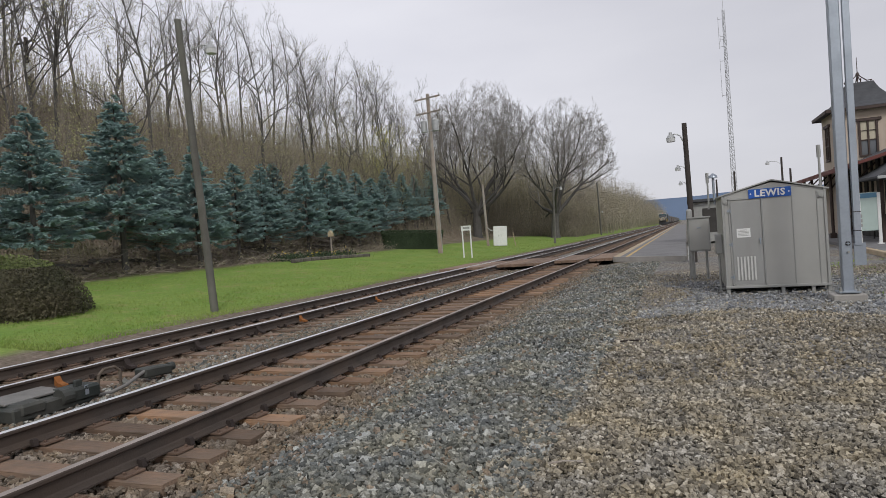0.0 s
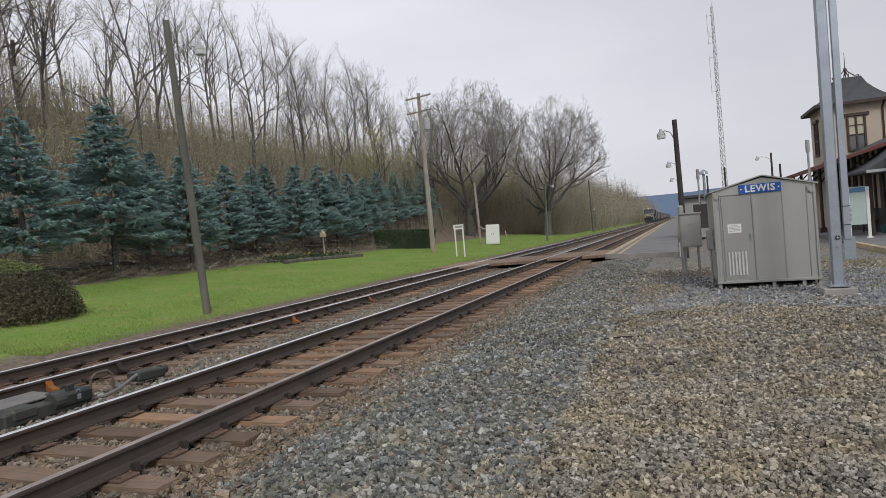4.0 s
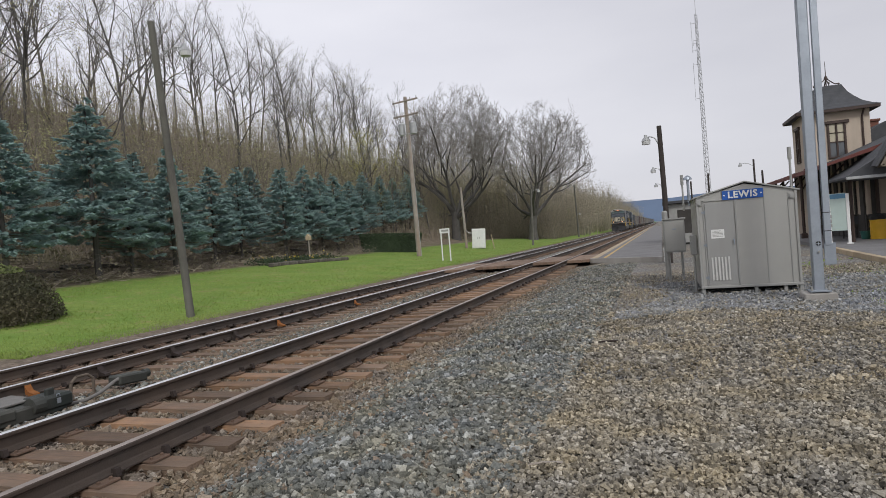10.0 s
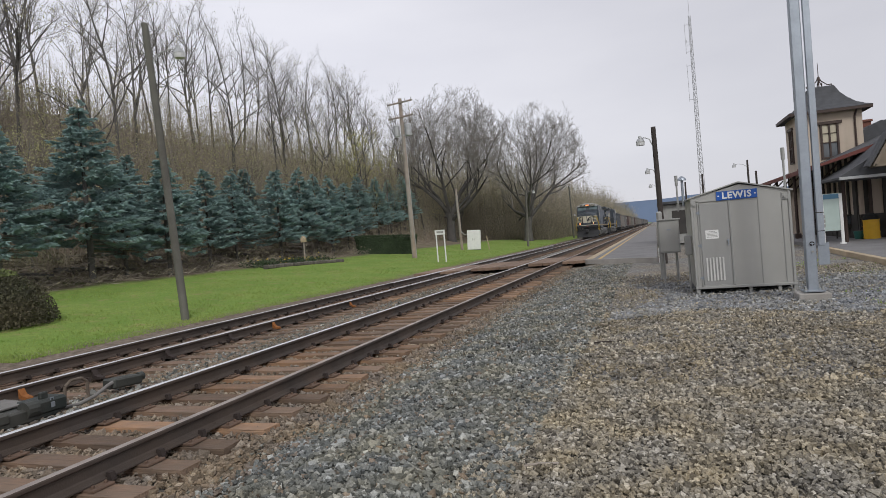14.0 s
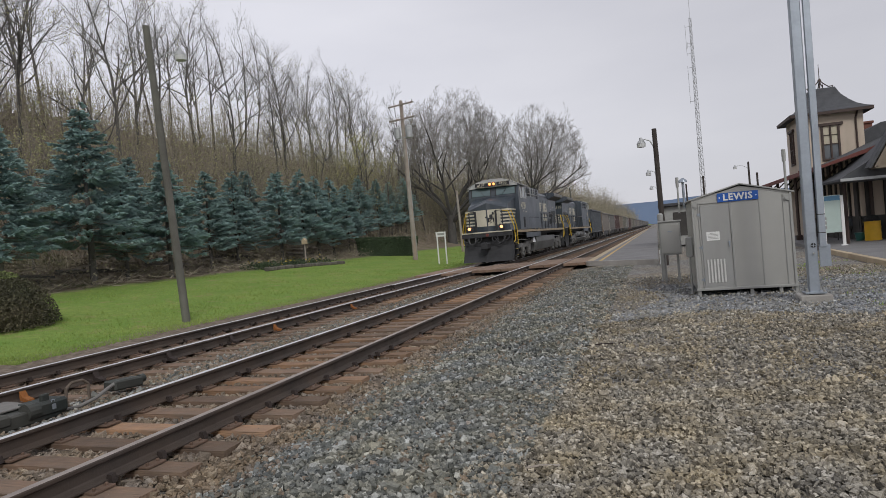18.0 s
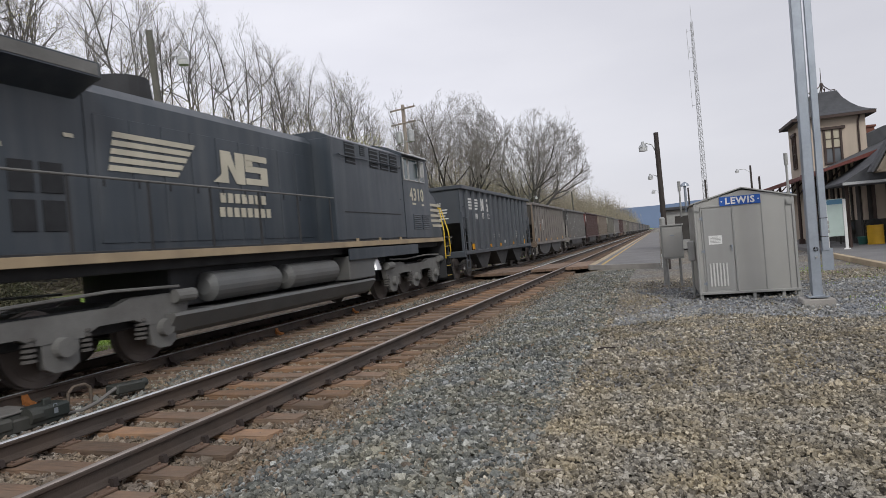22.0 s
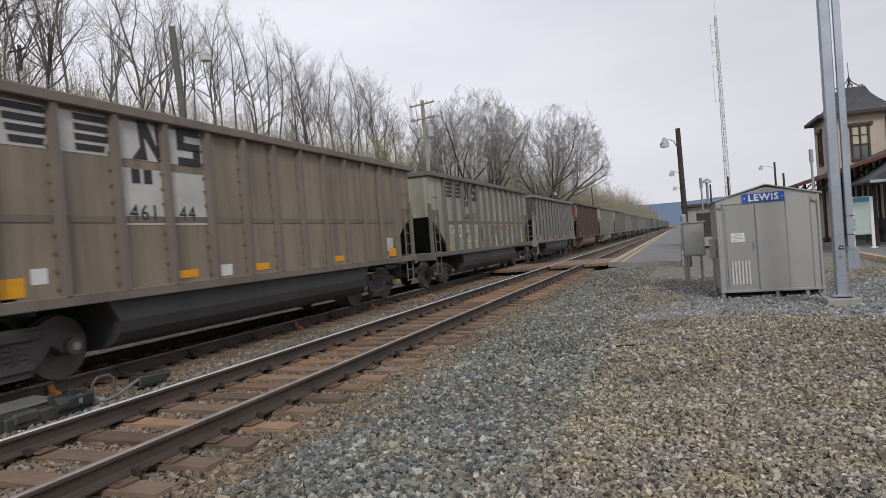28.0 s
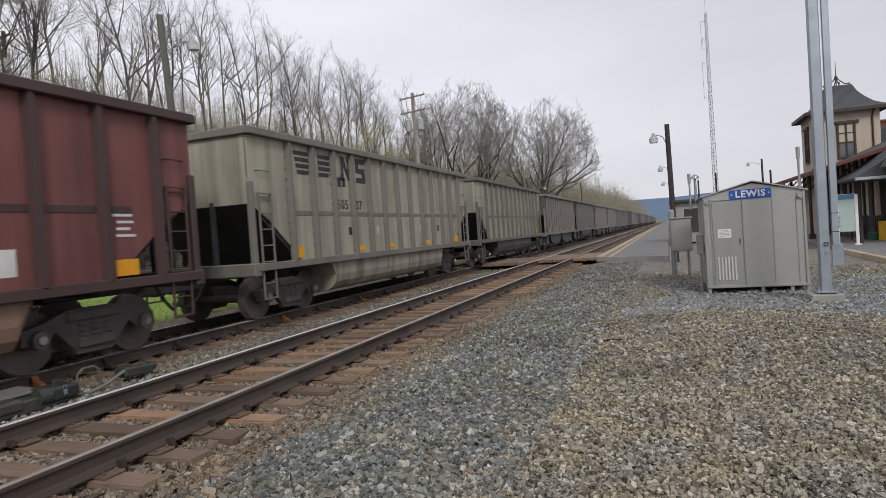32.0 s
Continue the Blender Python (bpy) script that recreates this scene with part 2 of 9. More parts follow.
M["lens"] = material("lens", (0.62, 0.63, 0.62), 0.3, 0, 0.15, 4, 40, 0.02)
M["bark"] = material("bark", (0.13, 0.122, 0.113), 0.95, 0, 0.4, 1.5, 25, 0.5, rand=0.25)
M["twig"] = material("twig", (0.175, 0.16, 0.145), 0.95, 0, 0.3, 1.0, 20, 0.2, rand=0.25)
M["thicket"] = material("thicket", (0.30, 0.26, 0.205), 0.95, 0, 0.4, 0.3, 20, 0.2, col2=(0.22, 0.19, 0.15), island=0.35)
M["bud"] = material("bud", (0.37, 0.375, 0.175), 0.85, 0, 0.4, 0.2, 10, 0.0, col2=(0.37, 0.335, 0.20), island=0.35, thin=0.25)
M["dead_leaf"] = material("dead_leaf", (0.26, 0.225, 0.155), 0.9, 0, 0.4, 0.12, 10, 0.0, col2=(0.27, 0.25, 0.16), island=0.4, thin=0.2)
M["bud_red"] = material("bud_red", (0.27, 0.205, 0.165), 0.9, 0, 0.4, 0.05, 10, 0.0, col2=(0.30, 0.25, 0.17), island=0.35, thin=0.2)
M["bud_yellow"] = material("bud_yellow", (0.48, 0.46, 0.12), 0.85, 0, 0.3, 0.3, 10, 0.0, island=0.3)
M["needle"] = material("needle", (0.36, 0.495, 0.49), 0.9, 0, 0.4, 0.6, 20, 0.0, col2=(0.30, 0.40, 0.375), island=0.12, spec=0.1, thin=0.2)
M["shade_twig"] = material("shade_twig", (0.27, 0.252, 0.228), 0.95, 0, 0.3, 1.0, 20, 0.2)
M["woods_twig"] = material("woods_twig", (0.27, 0.245, 0.19), 0.95, 0, 0.4, 0.06, 20, 0.2, col2=(0.34, 0.305, 0.225), island=0.35)
M["dead_branch"] = material("dead_branch", (0.23, 0.20, 0.17), 0.95, 0, 0.4, 1.0, 20, 0.2)
M["hedge_leaf"] = material("hedge_leaf", (0.065, 0.10, 0.05), 0.75, 0, 0.4, 0.8, 20, 0.1, island=0.45, thin=0.3)
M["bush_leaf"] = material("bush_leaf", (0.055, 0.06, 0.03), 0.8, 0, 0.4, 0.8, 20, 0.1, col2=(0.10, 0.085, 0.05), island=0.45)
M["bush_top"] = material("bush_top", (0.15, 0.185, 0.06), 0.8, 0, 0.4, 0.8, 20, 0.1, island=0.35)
M["stone_bed"] = material("stone_bed", (0.15, 0.135, 0.115), 0.9, 0, 0.4, 3, 40, 0.4, rand=0.3)
M["hill_far"] = material("hill_far", (0.15, 0.20, 0.29), 1.0, 0, 0.12, 0.004, 0.05, 0.0, spec=0.0)

# ---- ground: one sheet from the railway to the horizon ----
def ground_z(x, y):
    """Height of the ground: gravel yard, two track beds, lawn rising to a wooded hillside."""
    if x > -2.4:
        z = 0.0
    elif x > -3.2:
        z = -0.09 * (-2.4 - x) / 0.8
    elif x > -6.35:
        z = -0.09
    elif x > -7.3:
        z = -0.09 - 0.06 * (-6.35 - x) / 0.95
    elif x > -10.5:
        z = -0.15
    elif x > -11.6:
        z = -0.15 - 0.03 * (-10.5 - x) / 1.1
    elif x > -13.4:
        z = -0.18 + 0.08 * (-11.6 - x) / 1.8
    elif x > -27.0:
        z = -0.10 + 0.087 * (-13.4 - x)
    elif x > -80.0:
        d = -27.0 - x
        z = 1.083 + 0.087 * d + 14.9 * (1 - math.exp(-((d / 17.0) ** 1.6)))
    else:
        z = 20.6
    return z


def smooth_noise(x, y, s):
    return noise.noise((x * s, y * s, 3.1))


xs = [-2600, -1200, -600, -300, -180, -120, -95, -80, -70, -62, -55, -49, -44, -40, -36, -33, -30, -28.5, -27, -25, -23, -21, -19, -17, -15.5, -14.4,
      -13.4, -12.5, -11.6, -11.0, -10.5, -9.6, -8.9, -8.2, -7.3, -6.8, -6.35, -5.6, -4.9, -4.1, -3.6, -3.2, -2.4, -1.6, -0.8, 0, 0.8, 1.6, 2.4, 3.2, 4.2, 5.2,
      6.5, 8, 10, 13, 17, 23, 32, 50, 90, 180, 400, 900, 2600]
ys = [-400, -150, -60, -30, -15, -8] + [-4 + 0.8 * i for i in range(40)] + [28 + 2 * i for i in range(30)] + [90 + 8 * i for i in range(20)] + [260, 300, 360, 450, 600, 900, 1400, 2200, 3600]
g_verts, g_faces = [], []
for y in ys:
    for x in xs:
        z = ground_z(x, y)
        if x < -11.6:
            z += (0.02 if x > -14 else 0.05) * smooth_noise(x, y, 0.55)
        if x < -30:
            z += 0.7 * smooth_noise(x, y, 0.09)
        g_verts.append((x, y, z))
nx = len(xs)
for j in range(len(ys) - 1):
    for i in range(nx - 1):
        a = j * nx + i
        g_faces.append((a, a + 1, a + 1 + nx, a + nx))


def ground_material():
    m = bpy.data.materials.new("ground_cover")
    m.use_nodes = True
    n, l = m.node_tree.nodes, m.node_tree.links
    b = n["Principled BSDF"]
    b.inputs["Roughness"].default_value = 0.95
    b.inputs["Specular IOR Level"].default_value = 0.2
    co = n.new("ShaderNodeTexCoord")
    sep = n.new("ShaderNodeSeparateXYZ")
    l.new(co.outputs["Object"], sep.inputs[0])

    def tex(scale, detail=4.0):
        t = n.new("ShaderNodeTexNoise")
        t.inputs["Scale"].default_value, t.inputs["Detail"].default_value = scale, detail
        l.new(co.outputs["Object"], t.inputs["Vector"])
        return t.outputs[0]

    def rng(v, a, c, lo=0.0, hi=1.0):
        r = n.new("ShaderNodeMapRange")
        r.inputs[1].default_value, r.inputs[2].default_value, r.inputs[3].default_value, r.inputs[4].default_value = a, c, lo, hi
        l.new(v, r.inputs[0])
        return r.outputs[0]

    def mixc(f, c1, c2):
        x = n.new("ShaderNodeMix")
        x.data_type = "RGBA"
        l.new(f, x.inputs[0])
        for k, c in ((6, c1), (7, c2)):
            if isinstance(c, tuple):
                x.inputs[k].default_value = (*c, 1)
            else:
                l.new(c, x.inputs[k])
        return x.outputs[2]

    def math2(op, a, c):
        x = n.new("ShaderNodeMath")
        x.operation = op
        for k, v in ((0, a), (1, c)):
            if isinstance(v, (int, float)):
                x.inputs[k].default_value = v
            else:
                l.new(v, x.inputs[k])
        return x.outputs[0]
    # gravel: cells for the single stones
    vor = n.new("ShaderNodeTexVoronoi")
    vor.inputs["Scale"].default_value = 24.0
    l.new(co.outputs["Object"], vor.inputs["Vector"])
    ramp = n.new("ShaderNodeValToRGB")
    ramp.color_ramp.elements[0].color, ramp.color_ramp.elements[1].color = (0.075, 0.072, 0.066, 1), (0.33, 0.315, 0.285, 1)
    csep = n.new("ShaderNodeSeparateColor")
    l.new(vor.outputs["Color"], csep.inputs[0])
    l.new(csep.outputs[0], ramp.inputs[0])
    warm = rng(tex(0.45, 5), 0.42, 0.62)
    tint = mixc(warm, (1.0, 1.02, 1.06), (1.06, 0.97, 0.86))
    mulc = n.new("ShaderNodeMix")
    mulc.data_type, mulc.blend_type = "RGBA", "MULTIPLY"
    mulc.inputs[0].default_value = 1.0
    l.new(ramp.outputs[0], mulc.inputs[6]), l.new(tint, mulc.inputs[7])
    gravel = mulc.outputs[2]
    # grass
    g1 = mixc(rng(tex(0.5, 6), 0.35, 0.7), (0.185, 0.305, 0.06), (0.29, 0.36, 0.095))
    g2 = mixc(rng(tex(6.0, 6), 0.3, 0.75), g1, (0.15, 0.24, 0.05))
    g2 = mixc(math2("MULTIPLY", rng(tex(1.7, 7), 0.56, 0.70), 0.7), g2, (0.30, 0.26, 0.12))
    # bare earth and dead leaves of the wood
    lit = mixc(rng(tex(1.2, 8), 0.35, 0.7), (0.165, 0.135, 0.10), (0.265, 0.215, 0.16))
    lit = mixc(rng(tex(0.35, 6), 0.5, 0.7), lit, (0.10, 0.115, 0.05))
    cinder = mixc(rng(tex(9.0, 8), 0.35, 0.7), (0.13, 0.105, 0.08), (0.27, 0.22, 0.175))
    n_wob = n.new("ShaderNodeMath")
    n_wob.operation = "MULTIPLY_ADD"
    n_wob.inputs[1].default_value = 1.6
    l.new(tex(0.9, 6), n_wob.inputs[0])
    l.new(sep.outputs[0], n_wob.inputs[2])
    xw = n_wob.outputs[0]
    c = mixc(rng(xw, -10.3, -11.0), gravel, cinder)
    c = mixc(rng(xw, -11.55, -12.35), c, g2)
    c = mixc(rng(xw, -22.6, -23.8), c, lit)
    yr = math2("MULTIPLY", rng(sep.outputs[1], 10.8, 11.6), rng(sep.outputs[1], 18.0, 16.8))
    near_hut = math2("MULTIPLY", yr, rng(xw, 0.2, 0.9))
    c = mixc(math2("MULTIPLY", near_hut, 0.8), c, mixc(csep.outputs[1], (0.13, 0.137, 0.145), (0.34, 0.352, 0.36)))
    # weeds and thin grass by the yard
    yard = math2("MULTIPLY", rng(tex(0.7, 6), 0.60, 0.72), rng(sep.outputs[0], 3.0, 4.2))
    c = mixc(math2("MULTIPLY", yard, 0.75), c, (0.17, 0.22, 0.05))
    l.new(c, b.inputs["Base Color"])
    bp = n.new("ShaderNodeBump")
    bp.inputs["Strength"].default_value, bp.inputs["Distance"].default_value = 0.9, 0.03
    inv = math2("SUBTRACT", 1.0, vor.outputs["Distance"])
    l.new(inv, bp.inputs["Height"]), l.new(bp.outputs[0], b.inputs["Normal"])
    return m


ground = new("ground", raw_mesh("ground", g_verts, g_faces, ground_material()))
for p in ground.data.polygons:
    p.use_smooth = True
tagged(ground, "grey gravel yard, green lawn and wooded hillside beside the railway", "ground", kind="structure")

# a wooded ridge far beyond the end of the line, distance haze painted in as blue
bm = bmesh.new()
prev = None
for i in range(61):
    x = -1500 + i * 60
    h = 92 + 22 * noise.noise((i * 0.11, 0.3, 0)) + 6 * noise.noise((i * 0.6, 1.3, 0)) - 0.012 * abs(x - 150)
    cur = (bm.verts.new((x, 2500, -5)), bm.verts.new((x, 2560, max(h, 5))), bm.verts.new((x, 3100, max(h, 5) * 0.8)))
    if prev:
        bm.faces.new((prev[0], cur[0], cur[1], prev[1]))
        bm.faces.new((prev[1], cur[1], cur[2], prev[2]))
    prev = cur
ridge = part("backdrop", bm, M["hill_far"], smooth=True)
tagged(ridge, "hazy blue wooded ridge beyond the railway", "hill", kind="structure")

# ---- the two tracks ----
GAUGE = 1.505          # between the middles of the rail heads
NEAR_X, NEAR_Z = -4.82, 0.21
FAR_X, FAR_Z = -8.98, 0.12
RAIL_H = 0.178
RAIL_OUT = [(-0.075, 0), (-0.075, 0.012), (-0.02, 0.03), (-0.010, 0.045), (-0.010, 0.125), (-0.036, 0.140), (-0.037, 0.160), (-0.032, 0.170), (-0.016, 0.178),
            (0.016, 0.178), (0.032, 0.170), (0.037, 0.160), (0.036, 0.140), (0.010, 0.125), (0.010, 0.045), (0.02, 0.03), (0.075, 0.012), (0.075, 0)]


def rail_bm(x, z_top, y0, y1, x1=None):
    bm = bmesh.new()
    x1 = x if x1 is None else x1
    va = [bm.verts.new((x + p[0], y0, z_top - RAIL_H + p[1])) for p in RAIL_OUT]
    vb = [bm.verts.new((x1 + p[0], y1, z_top - RAIL_H + p[1])) for p in RAIL_OUT]
    n = len(RAIL_OUT)
    for i in range(n):
        f = bm.faces.new((va[i], va[(i + 1) % n], vb[(i + 1) % n], vb[i]))
        f.material_index = 1 if i in (7, 8, 9) else 0
        f.smooth = False
    bm.faces.new(va[::-1]), bm.faces.new(vb)
    bmesh.ops.recalc_face_normals(bm, faces=bm.faces[:])
    return bm


def tie_mesh(w, l, h, seed):
    """A worn wooden tie: edges rubbed, ends split and a little twisted."""
    rnd = random.Random(seed)
    bm = bmesh.new()
    box_bm(bm, 0, 0, -h / 2, l, w, h)
    bmesh.ops.subdivide_edges(bm, edges=[e for e in bm.edges if abs(e.verts[0].co.x - e.verts[1].co.x) > 0.5], cuts=4)
    for v in bm.verts:
        v.co += Vector((rnd.uniform(-0.02, 0.02), rnd.uniform(-0.010, 0.010), rnd.uniform(-0.012, 0.004)))
    return bm


def track(name, cx, z, label, long_ties, dull):
    tr = base(name, pose(0, 0, 0), label, "railway track", kind="structure")
    heads = [M["rust_rail"], M["rail_head"]]
    for s, mats in ((-1, heads), (1, [M["rust_rail"], M["rail_head_dull"]] if dull else heads)):
        part("rail", rail_bm(cx + s * GAUGE / 2, z, -220, 1500), mats, tr, "rusty steel rail with a polished head")
    tz = z - RAIL_H - 0.02
    ties = [mesh_of("tie", tie_mesh(0.225, l, 0.17, i), M["tie"] if i % 2 == 0 else M["tie_dark"]) for i, l in enumerate((2.59, 2.62, 2.57, 2.60, 2.64, 2.58))]
    longs = [mesh_of("tie", tie_mesh(0.225, 3.5, 0.17, 20 + i), M["tie_dark"]) for i in range(2)]
    rnd = random.Random(len(name))
    pl = bmesh.new()
    box_bm(pl, 0, 0, 0, 0.34, 0.19, 0.018, 0.003)
    for sx in (-0.12, 0.12):
        for sy in (-0.055, 0.055):
            box_bm(pl, sx, sy, 0.015, 0.022, 0.022, 0.03, 0.004)
    plate_me = mesh_of("tie_plate", pl, M["plate"])
    k, y = 0, -6.03
    while y < 26.6:
        me = rnd.choice(longs) if long_ties and 3.0 < y < 15.5 else rnd.choice(ties)
        ob = new("tie", me)
        ob.parent = tr
        off = 0.42 if long_ties and 3.0 < y < 15.5 else 0.0
        ob.matrix_basis = pose(cx + off + rnd.uniform(-0.035, 0.035), y + rnd.uniform(-0.02, 0.02), tz + rnd.uniform(-0.008, 0.004), 0, 0, rnd.uniform(-0.9, 0.9))
        for s in (-1, 1):
            p = new("tie_plate", plate_me)
            p.parent = tr
            p.matrix_basis = pose(cx + s * GAUGE / 2, y, tz + 0.009)
        y += 0.498
        k += 1
    # the ties farther along and behind, as one piece
    vs, fs = [], []
    for y in [-6.53 - 0.498 * i for i in range(60)] + [26.65 + 0.498 * i for i in range(900)]:
        x0, x1 = cx - 1.3 + rnd.uniform(-0.04, 0.04), cx + 1.3 + rnd.uniform(-0.04, 0.04)
        b0 = len(vs)
        zt = tz + rnd.uniform(-0.01, 0.005)
        for zz in (zt - 0.15, zt):
            vs += [(x0, y - 0.11, zz), (x1, y - 0.11, zz), (x1, y + 0.11, zz), (x0, y + 0.11, zz)]
        for f in ((4, 5, 6, 7), (0, 1, 5, 4), (1, 2, 6, 5), (2, 3, 7, 6), (3, 0, 4, 7)):
            fs.append(tuple(b0 + i for i in f))
    far = new("far_ties", raw_mesh("far_ties", vs, fs, M["tie_dark"]))
    far.parent = tr
    tagged(far, kind="stuff")
    # rail anchors clipped to the rail foot beside the ties
    vs, fs = [], []
    for i in range(100):
        y = -6.03 + 0.498 * i
        if y > 27:
            break
        for s in (-1, 1):
            for side in (-1, 1):
                if rnd.random() < 0.25:
                    continue
                c = Vector((cx + s * GAUGE / 2 + side * 0.085, y + rnd.choice((-0.135, 0.135)), z - RAIL_H + 0.02))
                b0 = len(vs)
                hx, hy, hz = 0.030, 0.022, 0.030
                for dz in (-hz, hz):
                    for dx, dy in ((-hx, -hy), (hx, -hy), (hx, hy), (-hx, hy)):
                        vs.append((c.x + dx * (0.7 if dz > 0 else 1.2), c.y + dy, c.z + dz))
                for f in ((4, 5, 6, 7), (0, 1, 5, 4), (1, 2, 6, 5), (2, 3, 7, 6), (3, 0, 4, 7)):
                    fs.append(tuple(b0 + q for q in f))
    an = new("rail_anchors", raw_mesh("rail_anchors", vs, fs, M["anchor"]))
    an.parent = tr
    tagged(an, kind="stuff")
    return tr


track_near = track("track_near", NEAR_X, NEAR_Z, "rusty railway track on weathered wooden ties in grey ballast", False, True)
track_far = track("track_far", FAR_X, FAR_Z, "mainline railway track with dark ties beside the lawn", True, False)
# switch point lying against the stock rail of the far track, and one against the outer rail
part("switch_point", rail_bm(FAR_X + GAUGE / 2 - 0.085, FAR_Z - 0.004, 8.6, 40, FAR_X + GAUGE / 2 - 0.30), [M["rust_rail"], M["rail_head_dull"]], track_far, "tapered steel switch point")
part("switch_point", rail_bm(FAR_X - GAUGE / 2 + 0.085, FAR_Z - 0.004, 22, 60, FAR_X - GAUGE / 2 + 0.34), [M["rust_rail"], M["rail_head"]], track_far, "tapered steel switch point")
for y, mt in ((6.05, "anchor_orange"), (7.2, "anchor"), (8.7, "anchor"), (10.4, "anchor"), (11.9, "anchor_orange"), (13.4, "anchor"), (15.6, "anchor_orange"), (17.2, "anchor")):
    bm = bmesh.new()
    prism_bm(bm, [(0.0, 0), (0.16, 0), (0.15, 0.03), (0.05, 0.06), (0.0, 0.14)], "y", -0.045, 0.045)
    br = part("rail_brace", bm, M[mt], track_far, "orange rail brace" if "orange" in mt else "rusty rail brace")
    br.matrix_basis = pose(FAR_X + GAUGE / 2 + 0.05, y, FAR_Z - RAIL_H)
# timber and panel crossing over both tracks
xing = base("crossing", pose(0, 0, 0), "worn brown plank crossing over the tracks", "crossing", kind="structure")
rnd = random.Random(5)
for x0, x1, z, n in ((-10.9, FAR_X - 0.86, 0.10, 2), (FAR_X - 0.64, FAR_X + 0.64, 0.11, 4), (FAR_X + 0.86, NEAR_X - 0.86, 0.16, 7), (NEAR_X - 0.64, NEAR_X + 0.64, 0.205, 4), (NEAR_X + 0.86, -3.02, 0.205, 3)):
    w = (x1 - x0) / n
    for i in range(n):
        bm = bmesh.new()
        box_bm(bm, 0, 0, 0, w - 0.015, 4.6 + rnd.uniform(-0.1, 0.1), 0.12, 0.008)
        pk = part("plank", bm, M["crossing"], xing)
        pk.matrix_basis = pose(x0 + w * (i + 0.5), 29.6 + rnd.uniform(-0.05, 0.05), z - 0.06, 0, rnd.uniform(-0.4, 0.4) - (1.6 if -8.2 < x0 < -7 else 0), 0)

# ---- switch machine in the gap between the tracks ----
sm = base("switch_machine", pose(-6.95, 5.35, -0.10), "dark grey cast switch machine with a padlock beside the rail", "switch machine")
bm = bmesh.new()
box_bm(bm, -0.10, -0.35, 0.11, 0.50, 1.0, 0.16, 0.02)
box_bm(bm, 0.02, -0.62, 0.15, 0.30, 0.30, 0.14, 0.03)
part("body", bm, M["machine"], sm)
bm = bmesh.new()
box_bm(bm, -0.28, -0.42, 0.225, 0.42, 0.72, 0.025, 0.006, Matrix.Rotation(radians(3), 3, "Y"))
part("cover", bm, M["machine_cover"], sm, "grey sheet metal cover")
bm = bmesh.new()
box_bm(bm, 0.0, 0.02, 0.16, 0.34, 0.42, 0.17, 0.03)
cyl_bm(bm, (0.1, -0.28, 0.17), (0.1, -0.14, 0.17), 0.10, seg=14)
part("gear_case", bm, M["machine"], sm)
bm = bmesh.new()
box_bm(bm, 0.06, 0.0, 0.27, 0.05, 0.10, 0.10, 0.01)
part("hasp", bm, M["machine"], sm)
bm = bmesh.new()
box_bm(bm, 0.16, 0.03, 0.17, 0.025, 0.06, 0.07, 0.006)
tube_bm(bm, [(0.16, 0.01, 0.20), (0.16, 0.01, 0.245), (0.16, 0.05, 0.245), (0.16, 0.05, 0.20)], 0.006, 6)
part("padlock", bm, M["galv"], sm, "steel padlock")
bm = bmesh.new()
pts = [(-0.10, 0.40, 0.08), (-0.10, 0.42, 0.27), (-0.10, 0.50, 0.33), (-0.10, 0.66, 0.33), (-0.10, 0.74, 0.27), (-0.10, 0.74, 0.08), (-0.10, 0.66, 0.02), (-0.10, 0.50, 0.02), (-0.10, 0.40, 0.08)]
tube_bm(bm, pts, 0.019, 8)
part("pipe_lever", bm, M["lever_brown"], sm, "brown bent pipe lever")
bm = bmesh.new()
tube_bm(bm, [(0.02, 0.22, 0.06), (0.06, 0.45, 0.05), (0.07, 0.68, 0.09), (0.06, 0.90, 0.17), (0.05, 1.02, 0.20)], 0.024, 8)
part("conduit_hose", bm, M["machine_cover"], sm, "ribbed grey cable hose")
bm = bmesh.new()
box_bm(bm, -0.02, 1.22, 0.15, 0.22, 0.48, 0.13, 0.02, Matrix.Rotation(radians(-4), 3, "X"))
cyl_bm(bm, (0.02, 1.44, 0.16), (0.02, 1.52, 0.16), 0.06, seg=12)
part("motor_case", bm, M["machine"], sm)
bm = bmesh.new()
box_bm(bm, -0.55, 0.05, 0.05, 0.9, 0.05, 0.035, 0.005)
box_bm(bm, -0.55, 0.30, 0.05, 0.9, 0.05, 0.035, 0.005)
part("throw_rod", bm, M["rust_rail"], sm)

# ---- signal bungalow ----
bg = base("signal_bungalow", pose(0.70, 14.05, 0.0), "grey aluminium signal equipment hut on skids in the gravel", "equipment hut")
BW, BD, BE, BA = 1.86, 2.45, 2.03, 2.25
bm = bmesh.new()
prism_bm(bm, [(0, 0.13), (BW, 0.13), (BW, BE - 0.02), (BW / 2, BA - 0.03), (0, BE - 0.02)], "y", 0.0, BD)
part("body", bm, M["alu"], bg)
bm = bmesh.new()
for sx, x0 in ((1, 0), (-1, BW)):
    prism_bm(bm, [(x0 - sx * 0.05, BE - 0.035), (BW / 2, BA), (BW / 2, BA + 0.025), (x0 - sx * 0.05, BE - 0.008)], "y", -0.05, BD + 0.05)
part("roof", bm, M["alu_trim"], bg)
for x in (0.025, BW - 0.025):
    bm = bmesh.new()
    box_bm(bm, x, -0.012, 1.07, 0.05, 0.03, 1.88, 0.006)
    part("corner_trim", bm, M["alu_trim"], bg)
for x in (1.27, 1.70):
    bm = bmesh.new()
    box_bm(bm, x, -0.006, 1.06, 0.014, 0.02, 1.84, 0.002)
    part("seam", bm, M["alu_trim"], bg)
bm = bmesh.new()
